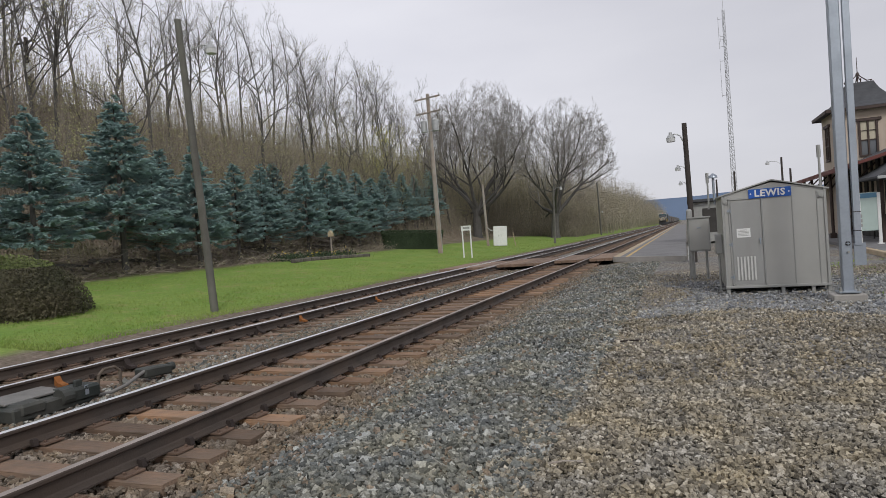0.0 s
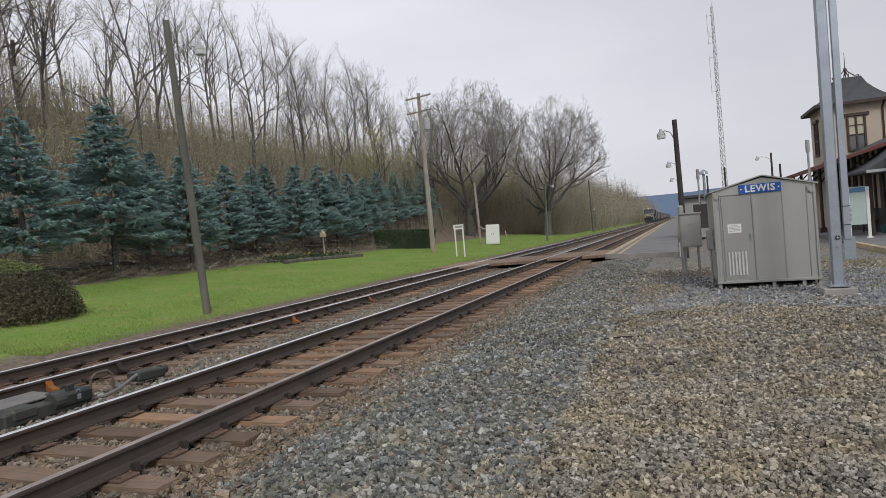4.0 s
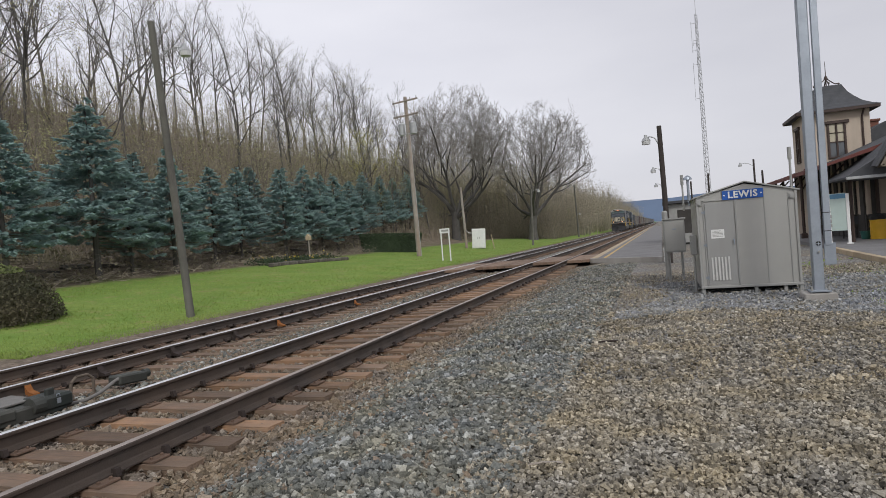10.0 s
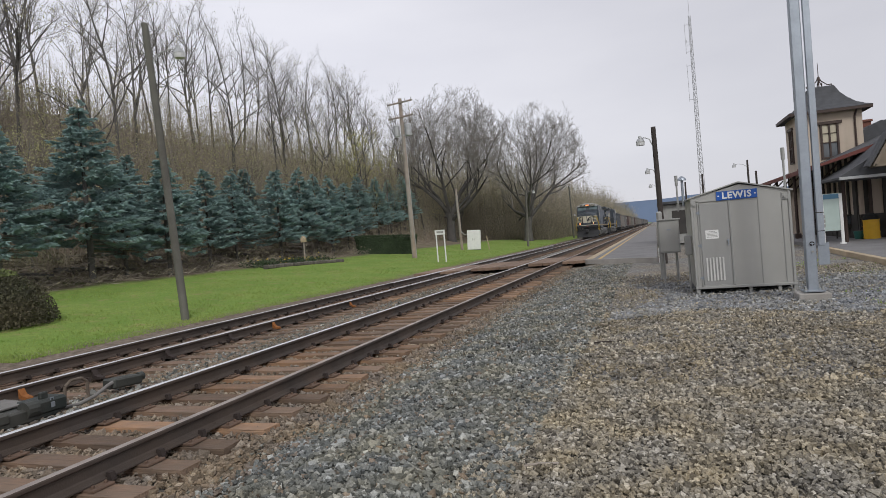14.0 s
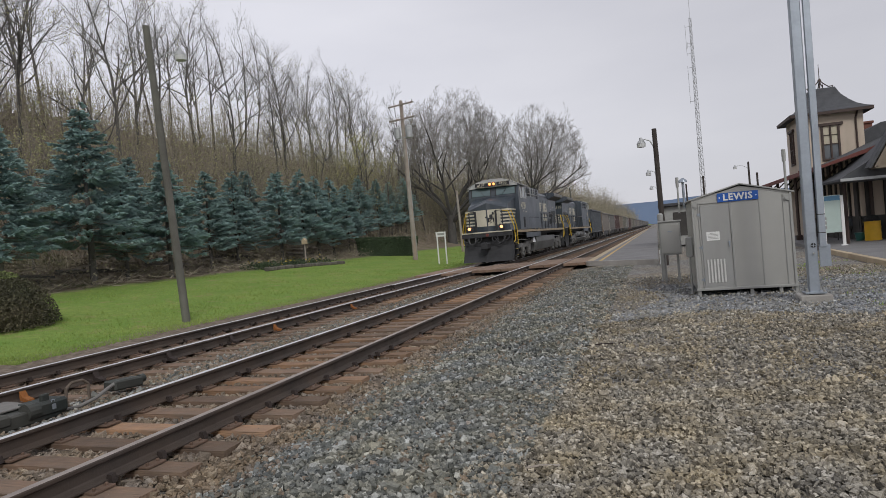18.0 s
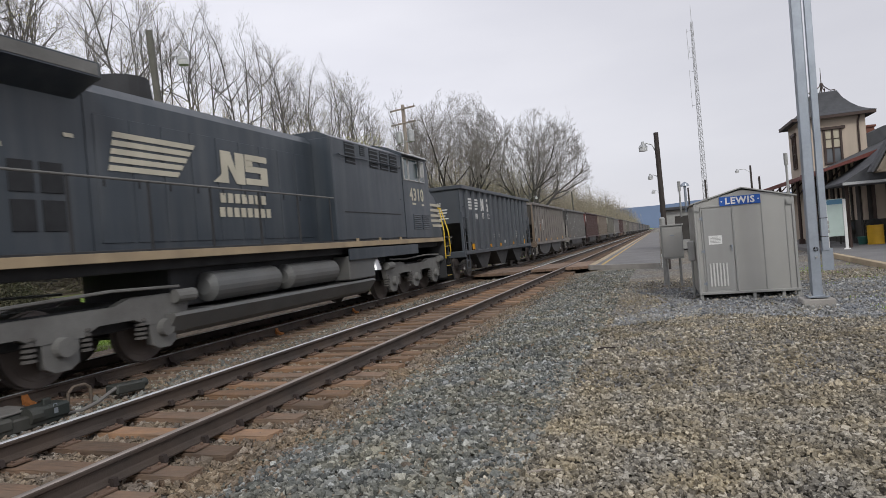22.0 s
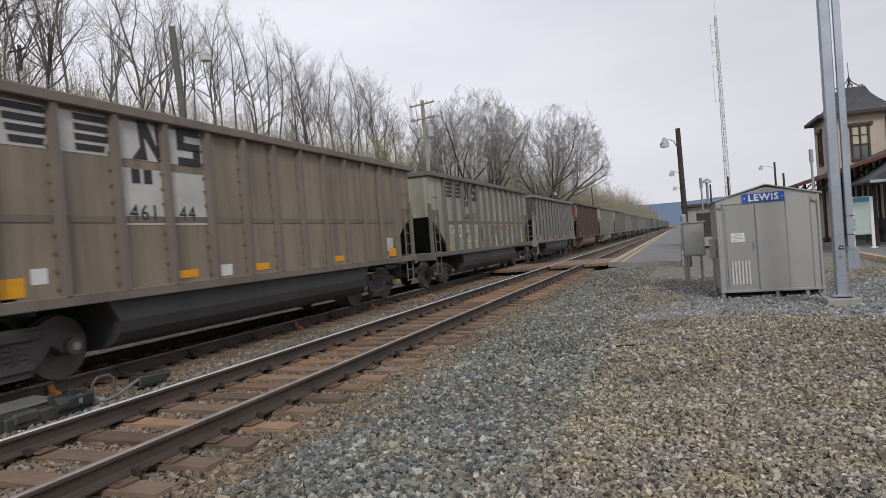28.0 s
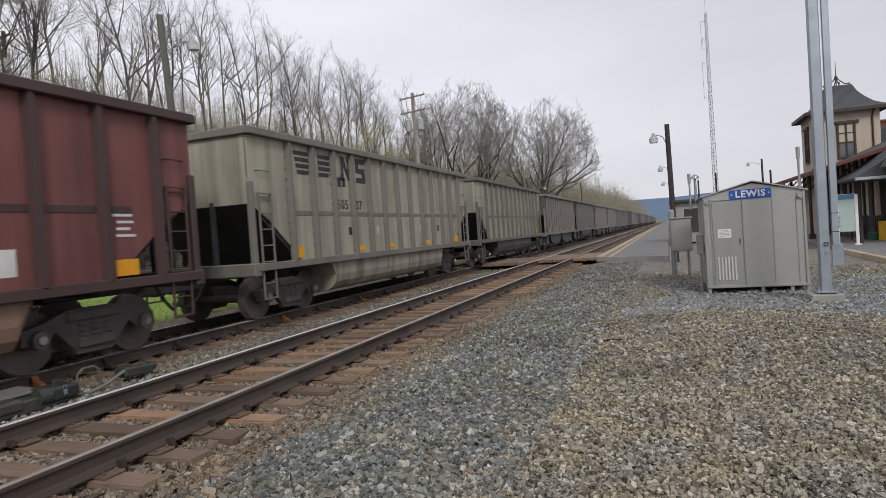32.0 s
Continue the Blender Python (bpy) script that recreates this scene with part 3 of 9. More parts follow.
box_bm(bm, BW / 2, -0.015, 0.145, BW + 0.02, 0.05, 0.05, 0.006)
part("sill", bm, M["alu_trim"], bg)
for x, y in ((0.04, 0.05), (BW - 0.3, 0.05), (1.03, 0.05), (0.04, BD - 0.1), (BW - 0.04, BD - 0.1), (BW - 0.02, 0.05)):
    bm = bmesh.new()
    box_bm(bm, x, y, 0.06, 0.07, 0.10, 0.16, 0.008)
    part("skid_foot", bm, M["alu_trim"], bg)
bm = bmesh.new()
box_bm(bm, BW / 2, BD / 2 + 0.1, 0.09, BW - 0.14, BD - 0.3, 0.07)
part("underframe", bm, M["dark_gap"], bg)
bm = bmesh.new()
for a in ((0.135, 1.03, 0.03, 1.82), (0.735, 1.03, 0.03, 1.82)):
    box_bm(bm, a[0], -0.012, a[1], a[2], 0.028, a[3], 0.004)
box_bm(bm, 0.435, -0.012, 1.93, 0.63, 0.028, 0.03, 0.004)
box_bm(bm, 0.435, -0.012, 0.18, 0.63, 0.028, 0.03, 0.004)
part("door_frame", bm, M["alu_trim"], bg)
bm = bmesh.new()
box_bm(bm, 0.435, -0.014, 1.04, 0.55, 0.022, 1.69, 0.005)
hut_door = part("door", bm, M["alu_door"], bg, "flush grey metal door")
bm = bmesh.new()
for i in range(6):
    box_bm(bm, 0.24 + i * 0.062, -0.034, 0.52, 0.034, 0.018, 0.48, 0.006)
part("louvre", bm, M["vent_grey"], hut_door, "white ribbed vent")
bm = bmesh.new()
box_bm(bm, 0.375, -0.028, 1.24, 0.25, 0.006, 0.18)
note = part("notice", bm, M["white_paint"], hut_door, "white paper notice with grey lines")
bm = bmesh.new()
for j in range(5):
    box_bm(bm, 0.375, -0.032, 1.30 - j * 0.028, 0.20 if j else 0.12, 0.004, 0.010)
part("notice_lines", bm, M["conduit"], note)
bm = bmesh.new()
cyl_bm(bm, (0.67, -0.02, 1.10), (0.67, -0.07, 1.10), 0.022, seg=10)
box_bm(bm, 0.67, -0.075, 1.06, 0.02, 0.018, 0.12, 0.005)
part("handle", bm, M["galv"], hut_door, "steel door handle")
for z in (0.35, 1.02, 1.70):
    bm = bmesh.new()
    cyl_bm(bm, (0.15, -0.035, z - 0.04), (0.15, -0.035, z + 0.04), 0.012, seg=8)
    box_bm(bm, 0.12, -0.03, z, 0.05, 0.008, 0.04)
    part("hinge", bm, M["galv"], hut_door)
bm = bmesh.new()
box_bm(bm, 0.885, -0.026, 2.01, 0.76, 0.02, 0.185, 0.004)
sgn = part("name_sign", bm, M["sign_blue"], bg, "blue name board with white letters")
text_part("LEWIS", 0.185, pose(0.885, -0.040, 2.008, 90, 0, 0), M["white_paint"], sgn, "white letters", spacing=1.12, bold=0.006)
for x in (0.545, 1.225):
    bm = bmesh.new()
    cyl_bm(bm, (x, -0.034, 2.01), (x, -0.044, 2.01), 0.014, seg=10)
    part("sign_bolt", bm, M["white_paint"], sgn)
for x in (0.06, BW - 0.10):
    bm = bmesh.new()
    box_bm(bm, x, -0.025, BE - 0.13, 0.10, 0.014, 0.13, 0.004)
    cyl_bm(bm, (x, -0.03, BE - 0.14), (x, -0.06, BE - 0.14), 0.03, seg=12)
    part("lifting_eye", bm, M["alu_trim"], bg)
for x, y, z0, z1, r, dome in ((BW - 0.07, 0.06, 1.95, 2.62, 0.022, 1), (-0.06, 1.6, 1.9, 2.50, 0.030, 2), (-0.16, 2.3, 1.8, 2.43, 0.022, 1)):
    bm = bmesh.new()
    cyl_bm(bm, (x, y, z0), (x, y, z1), r, seg=10)
    if dome == 2:
        cyl_bm(bm, (x, y, z1), (x, y, z1 + 0.05), 0.10, 0.085, seg=16)
        cyl_bm(bm, (x, y, z1 + 0.05), (x, y, z1 + 0.10), 0.085, 0.02, seg=16)
    else:
        cyl_bm(bm, (x, y, z1), (x, y, z1 + 0.24), 0.038, seg=10)
    part("antenna", bm, M["conduit"] if dome == 1 else M["galv"], bg, "domed antenna on a pipe" if dome == 2 else "whip antenna in a grey sleeve")
bm = bmesh.new()
box_bm(bm, -0.08, 0.5, 1.03, 0.13, 0.22, 0.42, 0.01)
part("meter_box", bm, M["alu_trim"], bg, "small grey meter box")
bm = bmesh.new()
for y in (0.45, 0.56):
    cyl_bm(bm, (-0.08, y, 0.0), (-0.08, y, 0.83), 0.022, seg=8)
part("riser_pipe", bm, M["conduit"], bg)

# grey cabinet on legs behind the hut and the pipe bollard in front of it
cb = base("relay_cabinet", pose(0.30, 17.6, 0.0), "grey steel relay cabinet on two legs beside the hut", "cabinet")
bm = bmesh.new()
box_bm(bm, 0.0, 0, 1.18, 0.52, 0.5, 0.85, 0.01)
part("body", bm, M["alu_trim"], cb)
bm = bmesh.new()
box_bm(bm, 0.0, -0.262, 1.18, 0.46, 0.02, 0.76, 0.004)
cd = part("door", bm, M["alu"], cb)
bm = bmesh.new()
box_bm(bm, 0.0, -0.278, 1.36, 0.10, 0.012, 0.03, 0.003)
part("handle", bm, M["galv"], cd)
bm = bmesh.new()
box_bm(bm, 0.0, 0, 1.625, 0.58, 0.56, 0.04, 0.006)
part("roof", bm, M["alu_trim"], cb)
for x in (-0.18, 0.16):
    bm = bmesh.new()
    cyl_bm(bm, (x, 0, -0.02), (x, 0, 0.78), 0.035, seg=10)
    part("leg", bm, M["conduit"], cb)
bo = base("pipe_post", pose(0.10, 18.4, 0.0), "light grey steel pipe post in the gravel", "post")
bm = bmesh.new()
cyl_bm(bm, (0, 0, -0.05), (0, 0, 1.83), 0.075, seg=16)
cyl_bm(bm, (0, 0, 1.83), (0, 0, 1.87), 0.075, 0.04, seg=16)
part("pipe", bm, M["conduit"], bo, smooth=False)

# ---- signal mast: a square galvanised post with a cable duct ----
mastp = base("signal_mast", pose(2.515, 12.50, 0.0, 0, 0.3, 0), "galvanised square signal mast on a concrete footing", "signal mast")
bm = bmesh.new()
box_bm(bm, 0.0, 0.05, 0.03, 0.50, 0.50, 0.20, 0.015)
part("footing", bm, M["concrete"], mastp, "cast concrete footing")
bm = bmesh.new()
box_bm(bm, 0, 0, 0.165, 0.33, 0.33, 0.03, 0.004)
plate_p = part("base_plate", bm, M["galv"], mastp)
for sx in (-0.13, 0.13):
    for sy in (-0.13, 0.13):
        bm = bmesh.new()
        cyl_bm(bm, (sx, sy, 0.12), (sx, sy, 0.25), 0.014, seg=6)
        cyl_bm(bm, (sx, sy, 0.18), (sx, sy, 0.21), 0.026, seg=6)
        part("bolt", bm, M["conduit"], plate_p)
bm = bmesh.new()
box_bm(bm, 0, 0, 4.66, 0.165, 0.165, 9.0, 0.014)
part("post", bm, M["galv"], mastp)
bm = bmesh.new()
box_bm(bm, 0.178, -0.03, 5.1, 0.105, 0.09, 8.3, 0.005)
duct = part("cable_duct", bm, M["galv"], mastp)
bm = bmesh.new()
box_bm(bm, 0.20, -0.05, 0.80, 0.175, 0.02, 0.38, 0.004)
part("duct_plate", bm, M["galv"], duct)
for z in (1.20, 1.52):
    bm = bmesh.new()
    box_bm(bm, 0.178, -0.03, z, 0.115, 0.10, 0.012, 0.002)
    part("band", bm, M["anchor"], duct)
for z in (1.28, 1.36, 1.44):
    bm = bmesh.new()
    box_bm(bm, 0.255, 0.05, z, 0.045, 0.06, 0.06, 0.01)
    part("cable_clamp", bm, M["conduit"], duct)
bm = bmesh.new()
cyl_bm(bm, (0.02, -0.088, 0.99), (0.02, -0.097, 0.99), 0.040, seg=16)
hh_ = part("hand_hole", bm, M["dark_gap"], mastp, "dark round hand hole")
bm = bmesh.new()
box_bm(bm, 0.02, -0.10, 0.99, 0.07, 0.006, 0.012)
box_bm(bm, 0.02, -0.101, 0.99, 0.012, 0.006, 0.07)
part("spider", bm, M["galv"], hh_)
bm = bmesh.new()
cyl_bm(bm, (0.02, -0.088, 0.85), (0.02, -0.12, 0.85), 0.018, seg=8)
part("lug", bm, M["conduit"], mastp)

# a rusty bar lying on the gravel
st = base("iron_bar", pose(-0.77, 8.72, 0.02, 0, 0, 17), "thin rusty iron bar lying on the gravel", "bar")
bm = bmesh.new()
tube_bm(bm, [(-0.27, 0, 0.0), (-0.05, 0.01, 0.012), (0.15, 0.0, 0.005), (0.27, 0.02, 0.0)], 0.011, 6)
part("bar", bm, M["anchor"], st)
st2 = base("iron_bar", pose(-0.86, 4.15, 0.03, 0, 0, 20), "thin grey stick lying on the gravel", "bar")
bm = bmesh.new()
tube_bm(bm, [(-0.13, 0, 0.0), (0.0, 0.01, 0.008), (0.13, 0.0, 0.0)], 0.008, 6)
part("bar", bm, M["pole_light"], st2)

# ---- platform ----
pf = base("platform", pose(0, 0, 0), "long grey asphalt railway platform with a yellow edge line", "platform", kind="structure")


def skew_slab(bm, x0, x1, y1, z0, z1, ya=28.0, k=-0.72):
    """A long slab whose front end runs askew across the platform."""
    q = [(x0, ya + k * (x0 + 3.0)), (x1, ya + k * (x1 + 3.0)), (x1, y1), (x0, y1)]
    return prism_bm(bm, q, "z", z0, z1)


bm = skew_slab(bmesh.new(), -2.72, -0.05, 190, -0.05, 0.20)
part("slab", bm, M["platform"], pf)
bm = skew_slab(bmesh.new(), -3.02, -2.724, 190, -0.05, 0.203)
part("edge_strip", bm, M["tan_edge"], pf, "tan edge paving")
bm = skew_slab(bmesh.new(), -2.47, -2.34, 188, 0.19, 0.2045, 28.0 + 0.03)
part("edge_line", bm, M["yellow_paint"], pf, "worn yellow line")
bm = skew_slab(bmesh.new(), -3.02, -0.05, 26.0, 0.0, 0.0)
bm.free()
bm = bmesh.new()
a, b = Vector((-3.02, 28.0, 0.10)), Vector((-0.05, 25.87, 0.10))
mid, d = (a + b) / 2, b - a
box_bm(bm, mid.x, mid.y - 0.05, 0.10, d.length, 0.08, 0.22, 0.006, Matrix.Rotation(math.atan2(d.y, d.x), 3, "Z"))
part("end_kerb", bm, M["concrete"], pf, "pale concrete end kerb")
bm = bmesh.new()
for y, z in ((25.2, 0.13), (25.2, 0.33), (25.2, 0.50)):
    box_bm(bm, 0.16, y, z, 0.30, 0.5, 0.16, 0.02)
wb = part("block_stack", bm, M["white_paint"])
tagged(wb, "stack of pale painted blocks at the lamp post", "blocks")

# ---- street lamps along the platform and the lawn ----
def lamp_post(m, height, label, reach=0.5, side=-1, wood="pole_dark", rad=0.11, tilt=0.0, arm_z=0.92, name="lamp_post"):
    lp = base(name, m, label, "lamp post", "lamp posts by the railway")
    bm = bmesh.new()
    cyl_bm(bm, (0, 0, -0.3), (0, 0, height), rad, rad * 0.8, seg=14)
    part("pole", bm, M[wood], lp)
    za = height * arm_z
    bm = bmesh.new()
    pts = [(side * rad * 0.7, 0, za - 0.25), (side * reach * 0.35, 0, za - 0.02), (side * reach * 0.7, 0, za + 0.06), (side * reach, 0, za + 0.02)]
    tube_bm(bm, pts, 0.022, 8)
    part("arm", bm, M["lamp_grey"], lp)
    bm = bmesh.new()
    x = side * reach
    cyl_bm(bm, (x, 0, za + 0.14), (x, 0, za + 0.03), 0.05, 0.07, seg=14)
    cyl_bm(bm, (x, 0, za + 0.03), (x, 0, za - 0.08), 0.10, 0.17, seg=16)
    hd = part("lamp_head", bm, M["lamp_grey"], lp)
    bm = bmesh.new()
    cyl_bm(bm, (x, 0, za - 0.08), (x, 0, za - 0.22), 0.16, 0.15, seg=16)
    part("diffuser", bm, M["lens"], hd, "ribbed clear diffuser")
    return lp


lamp_post(pose(0.22, 25.0, 0.0, 0, -0.6, 0), 5.15, "black wooden lamp post with a bracket lamp on the platform", 0.50)
lamp_post(pose(0.30, 41.5, 0.1), 5.15, "black wooden lamp post with a bracket lamp on the platform", 0.55)
lamp_post(pose(0.34, 59.0, 0.1), 5.15, "black wooden lamp post with a bracket lamp on the platform", 0.55)
lamp_post(pose(-13.12, 14.78, -0.14, 1.5, -2.1, 20), 8.6, "leaning wooden lamp pole with a bracket lamp on the lawn", 0.86, 1, "pole_wood", 0.118, arm_z=0.90)
lamp_post(pose(-14.15, 72.0, -0.1, 0, 2, 0), 6.6, "wooden lamp pole with a curved bracket lamp", 0.9, 1, "pole_wood", 0.13, arm_z=0.97)
lamp_post(pose(-13.8, 112.0, -0.1, 0, -1, 0), 9.2, "slim wooden pole beside the track", 0.5, 1, "pole_wood", 0.14, arm_z=0.45)

# ---- utility pole with crossarms and transformers ----
up = base("utility_pole", pose(-18.4, 46.7, 0.32, 0.0, -0.6, 0), "tall wooden utility pole with two crossarms and transformers", "utility pole")
bm = bmesh.new()
cyl_bm(bm, (0, 0, -0.5), (0, 0, 12.75), 0.20, 0.14, seg=14)
part("pole", bm, M["pole_light"], up)
for z in (12.4, 11.25):
    bm = bmesh.new()
    box_bm(bm, 0, -0.15, z, 2.5, 0.10, 0.12, 0.01, Matrix.Rotation(radians(-15), 3, "Z"))
    ca = part("crossarm", bm, M["pole_light"], up)
    for x in (-1.1, -0.5, 0.5, 1.1):
        bm = bmesh.new()
        cyl_bm(bm, (x, -0.15 - 0.27 * x, z + 0.05), (x, -0.15 - 0.27 * x, z + 0.24), 0.04, 0.025, seg=8)
        part("insulator", bm, M["conduit"], ca)
for x in (-0.48, 0.5):
    bm = bmesh.new()
    cyl_bm(bm, (x, -0.1, 9.75), (x, -0.1, 10.6), 0.26, seg=16)
    cyl_bm(bm, (x, -0.1, 10.6), (x, -0.1, 10.68), 0.26, 0.15, seg=16)
    part("transformer", bm, M["lamp_grey"], up, "grey transformer can")
bm = bmesh.new()
box_bm(bm, 0, -0.1, 9.8, 1.1, 0.08, 0.08, 0.01)
part("bracket", bm, M["lamp_grey"], up)
bm = bmesh.new()
cyl_bm(bm, (0.19, 0, 0), (0.15, 0, 9.5), 0.03, seg=6)
part("riser_pipe", bm, M["conduit"], up)

# another pole on the hillside
up2 = base("utility_pole", pose(-43.5, 32.0, ground_z(-43.5, 32.0)), "dark wooden utility pole on the wooded hillside", "utility pole")
bm = bmesh.new()
cyl_bm(bm, (0, 0, -0.6), (0, 0, 6.5), 0.17, 0.13, seg=12)
part("pole", bm, M["pole_dark"], up2)
bm = bmesh.new()
box_bm(bm, 0, -0.15, 6.1, 1.9, 0.12, 0.12, 0.01)
part("crossarm", bm, M["pole_dark"], up2)
bm = bmesh.new()
cyl_bm(bm, (0.30, -0.2, 3.6), (0.30, -0.2, 4.5), 0.24, seg=14)
part("transformer", bm, M["lamp_grey"], up2)
wires = base("overhead_wires", pose(0, 0, 0), "thin black overhead wires between hillside poles", "wires", kind="stuff")
bm = bmesh.new()
for dx, z0 in ((-1.0, 20.3), (0, 20.0), (1.0, 20.3)):
    pts = []
    for i in range(13):
        s = i / 12
        pts.append((-43.5 + dx - 4 * s, 33.0 - 42 * s, z0 + 3.0 * s - 4 * 1.2 * s * (1 - s)))
    tube_bm(bm, pts, 0.016, 4)
part("wire", bm, M["pole_dark"], wires)

# ---- small things on the lawn ----
cabn = base("utility_cabinet", pose(-17.7, 61.7, 0.25, 0, 2.5, 12), "leaning pale grey utility cabinet on the lawn", "cabinet")
bm = bmesh.new()
box_bm(bm, 0, 0, 1.05, 1.35, 0.8, 2.0, 0.03)
part("body", bm, M["white_paint"], cabn)
for x in (-0.33, 0.33):
    bm = bmesh.new()
    box_bm(bm, x, -0.415, 1.05, 0.62, 0.03, 1.85, 0.008)
    dd = part("door", bm, M["white_paint"], cabn)
    bm = bmesh.new()
    box_bm(bm, x - 0.22 * (1 if x > 0 else -1), -0.44, 1.1, 0.04, 0.03, 0.2, 0.006)
    part("handle", bm, M["conduit"], dd)
bm = bmesh.new()
box_bm(bm, 0, 0, 0.0, 1.3, 0.75, 0.2, 0.01)
part("plinth", bm, M["pole_dark"], cabn)
bm = bmesh.new()
tube_bm(bm, [(-1.3, 0, 1.95), (-1.0, 0, 1.65), (-0.66, 0, 1.6)], 0.05, 8)
part("cable_pipe", bm, M["conduit"], cabn)
pp = base("fence_post", pose(-19.0, 61.7, 0.4, 0, -1.5, 0), "weathered grey wooden post on the lawn", "post")
bm = bmesh.new()
cyl_bm(bm, (0, 0, -0.3), (0, 0, 6.3), 0.15, 0.12, seg=12)
part("pole", bm, M["pole_light"], pp)
sgl = base("sign_frame", pose(-14.55, 42.2, -0.03, 0, 0, 0), "white two-legged lineside sign frame on the grass", "sign")
for x in (-0.30, 0.30):
    bm = bmesh.new()
    cyl_bm(bm, (x, 0, -0.3), (x, 0, 2.3), 0.05, seg=10)
    part("leg", bm, M["white_paint"], sgl)
bm = bmesh.new()
box_bm(bm, 0, -0.03, 2.15, 0.75, 0.03, 0.34, 0.006)
pn = part("panel", bm, M["white_paint"], sgl)
bm = bmesh.new()
box_bm(bm, 0.02, -0.05, 2.17, 0.5, 0.01, 0.14)
part("lettering_bar", bm, M["conduit"], pn, "grey bar of worn lettering")
stk = base("marker_stake", pose(-16.2, 62.1, 0.14, 0, -9, 0), "slim yellow-topped marker stake on the lawn", "stake")
bm = bmesh.new()
cyl_bm(bm, (0, 0, -0.3), (0, 0, 1.5), 0.05, seg=8)
part("rod", bm, M["tan_edge"], stk)
bhs = base("bird_house", pose(-23.1, 38.0, 0.72), "small pale bird house on a wooden post in the flower bed", "bird house")
bm = bmesh.new()
cyl_bm(bm, (0, 0, -0.3), (0, 0, 1.5), 0.05, seg=8)
part("post", bm, M["pole_light"], bhs)
bm = bmesh.new()
prism_bm(bm, [(-0.15, 1.5), (0.15, 1.5), (0.15, 1.75), (0, 1.92), (-0.15, 1.75)], "y", -0.14, 0.14)
part("box", bm, M["tan_edge"], bhs)
fb = base("flower_bed", pose(0, 0, 0), "raised flower bed edged with dark stones on the lawn", "flower bed")
rnd = random.Random(11)
for i in range(46):
    s = i / 45
    x = -22.6 + 1.25 * s - 0.9 * math.sin(s * math.pi) * 0.4
    y = 32.6 + 7.4 * s
    bm = bmesh.new()
    box_bm(bm, 0, 0, 0, rnd.uniform(0.22, 0.34), rnd.uniform(0.18, 0.26), rnd.uniform(0.20, 0.30), 0.05)
    k = part("stone", bm, M["stone_bed"], fb)
    k.matrix_basis = pose(x, y, ground_z(x, y) + 0.10, 0, 0, rnd.uniform(0, 90))

# ---- railway station ----
M["wall_cream"] = material("wall_cream", (0.55, 0.46, 0.37), 0.85, 0, 0.15, 1.5, 60, 0.1, dirt=(0.42, 0.35, 0.28), dirt_amt=0.4, streak=True)
M["wall_dark"] = material("wall_dark", (0.06, 0.055, 0.05), 0.8, 0, 0.3, 2, 60, 0.1)
M["trim_brown"] = material("trim_brown", (0.060, 0.036, 0.028), 0.6, 0, 0.3, 2, 60, 0.05)
M["trim_red"] = material("trim_red", (0.17, 0.045, 0.035), 0.6, 0, 0.3, 2, 60, 0.05)
M["roof_slate"] = material("roof_slate", (0.075, 0.078, 0.085), 0.8, 0, 0.3, 3, 50, 0.3)
M["soffit"] = material("soffit", (0.24, 0.20, 0.15), 0.8, 0, 0.2, 2, 50, 0.1)
M["pane"] = glass_mat("pane", (0.10, 0.11, 0.12), 0.08)
M["blind"] = material("blind", (0.55, 0.50, 0.38), 0.8, 0, 0.15, 3, 50, 0.05)
M["brick_red"] = material("brick_red", (0.20, 0.085, 0.06), 0.9, 0, 0.3, 4, 60, 0.3)
M["green_paint"] = material("green_paint", (0.03, 0.13, 0.11), 0.5, 0, 0.2, 4, 50, 0.05)
M["bin_yellow"] = material("bin_yellow", (0.72, 0.42, 0.02), 0.5, 0, 0.15, 4, 50, 0.05)
M["board_green"] = material("board_green", (0.46, 0.56, 0.52), 0.4, 0, 0.1, 3, 50, 0.02)
M["board_blue"] = material("board_blue", (0.10, 0.24, 0.36), 0.4, 0, 0.1, 3, 50, 0.02)

stn = base("station_building", pose(0, 0, 0), "cream walled railway station with dark roofs and a tower", "station")
# tower
TX0, TX1, TY0, TY1, TZ = 7.85, 11.05, 40.0, 43.1, 6.9
bm = bmesh.new()
box_bm(bm, (TX0 + TX1) / 2, (TY0 + TY1) / 2, TZ / 2, TX1 - TX0, TY1 - TY0, TZ, 0.02)
part("tower_wall", bm, M["wall_cream"], stn, "cream rendered tower wall")
bm = bmesh.new()
cx, cy = (TX0 + TX1) / 2, (TY0 + TY1) / 2
rings = [(1.99, 6.84), (2.03, 6.95), (1.72, 7.08), (1.38, 7.30), (1.08, 7.62), (0.80, 8.0), (0.60, 8.45)]
prev = None
for r, z in rings:
    cur = [bm.verts.new((cx + sx * r, cy + sy * r, z)) for sx, sy in ((-1, -1), (1, -1), (1, 1), (-1, 1))]
    if prev:
        for i in range(4):
            bm.faces.new((prev[i], prev[(i + 1) % 4], cur[(i + 1) % 4], cur[i]))
    else:
        bm.faces.new(cur[::-1])
    prev = cur
bm.faces.new(prev)
tr = part("tower_roof", bm, M["roof_slate"], stn, "flared dark slate tower roof")
bm = bmesh.new()
for s, ax in ((-1, 0), (1, 0), (-1, 1), (1, 1)):
    if ax == 0:
        box_bm(bm, cx, cy + s * 2.00, 6.86, 4.02, 0.05, 0.16, 0.006)
    else:
        box_bm(bm, cx + s * 2.00, cy, 6.86, 0.05, 3.92, 0.16, 0.006)
part("fascia", bm, M["trim_brown"], tr)
bm = bmesh.new()
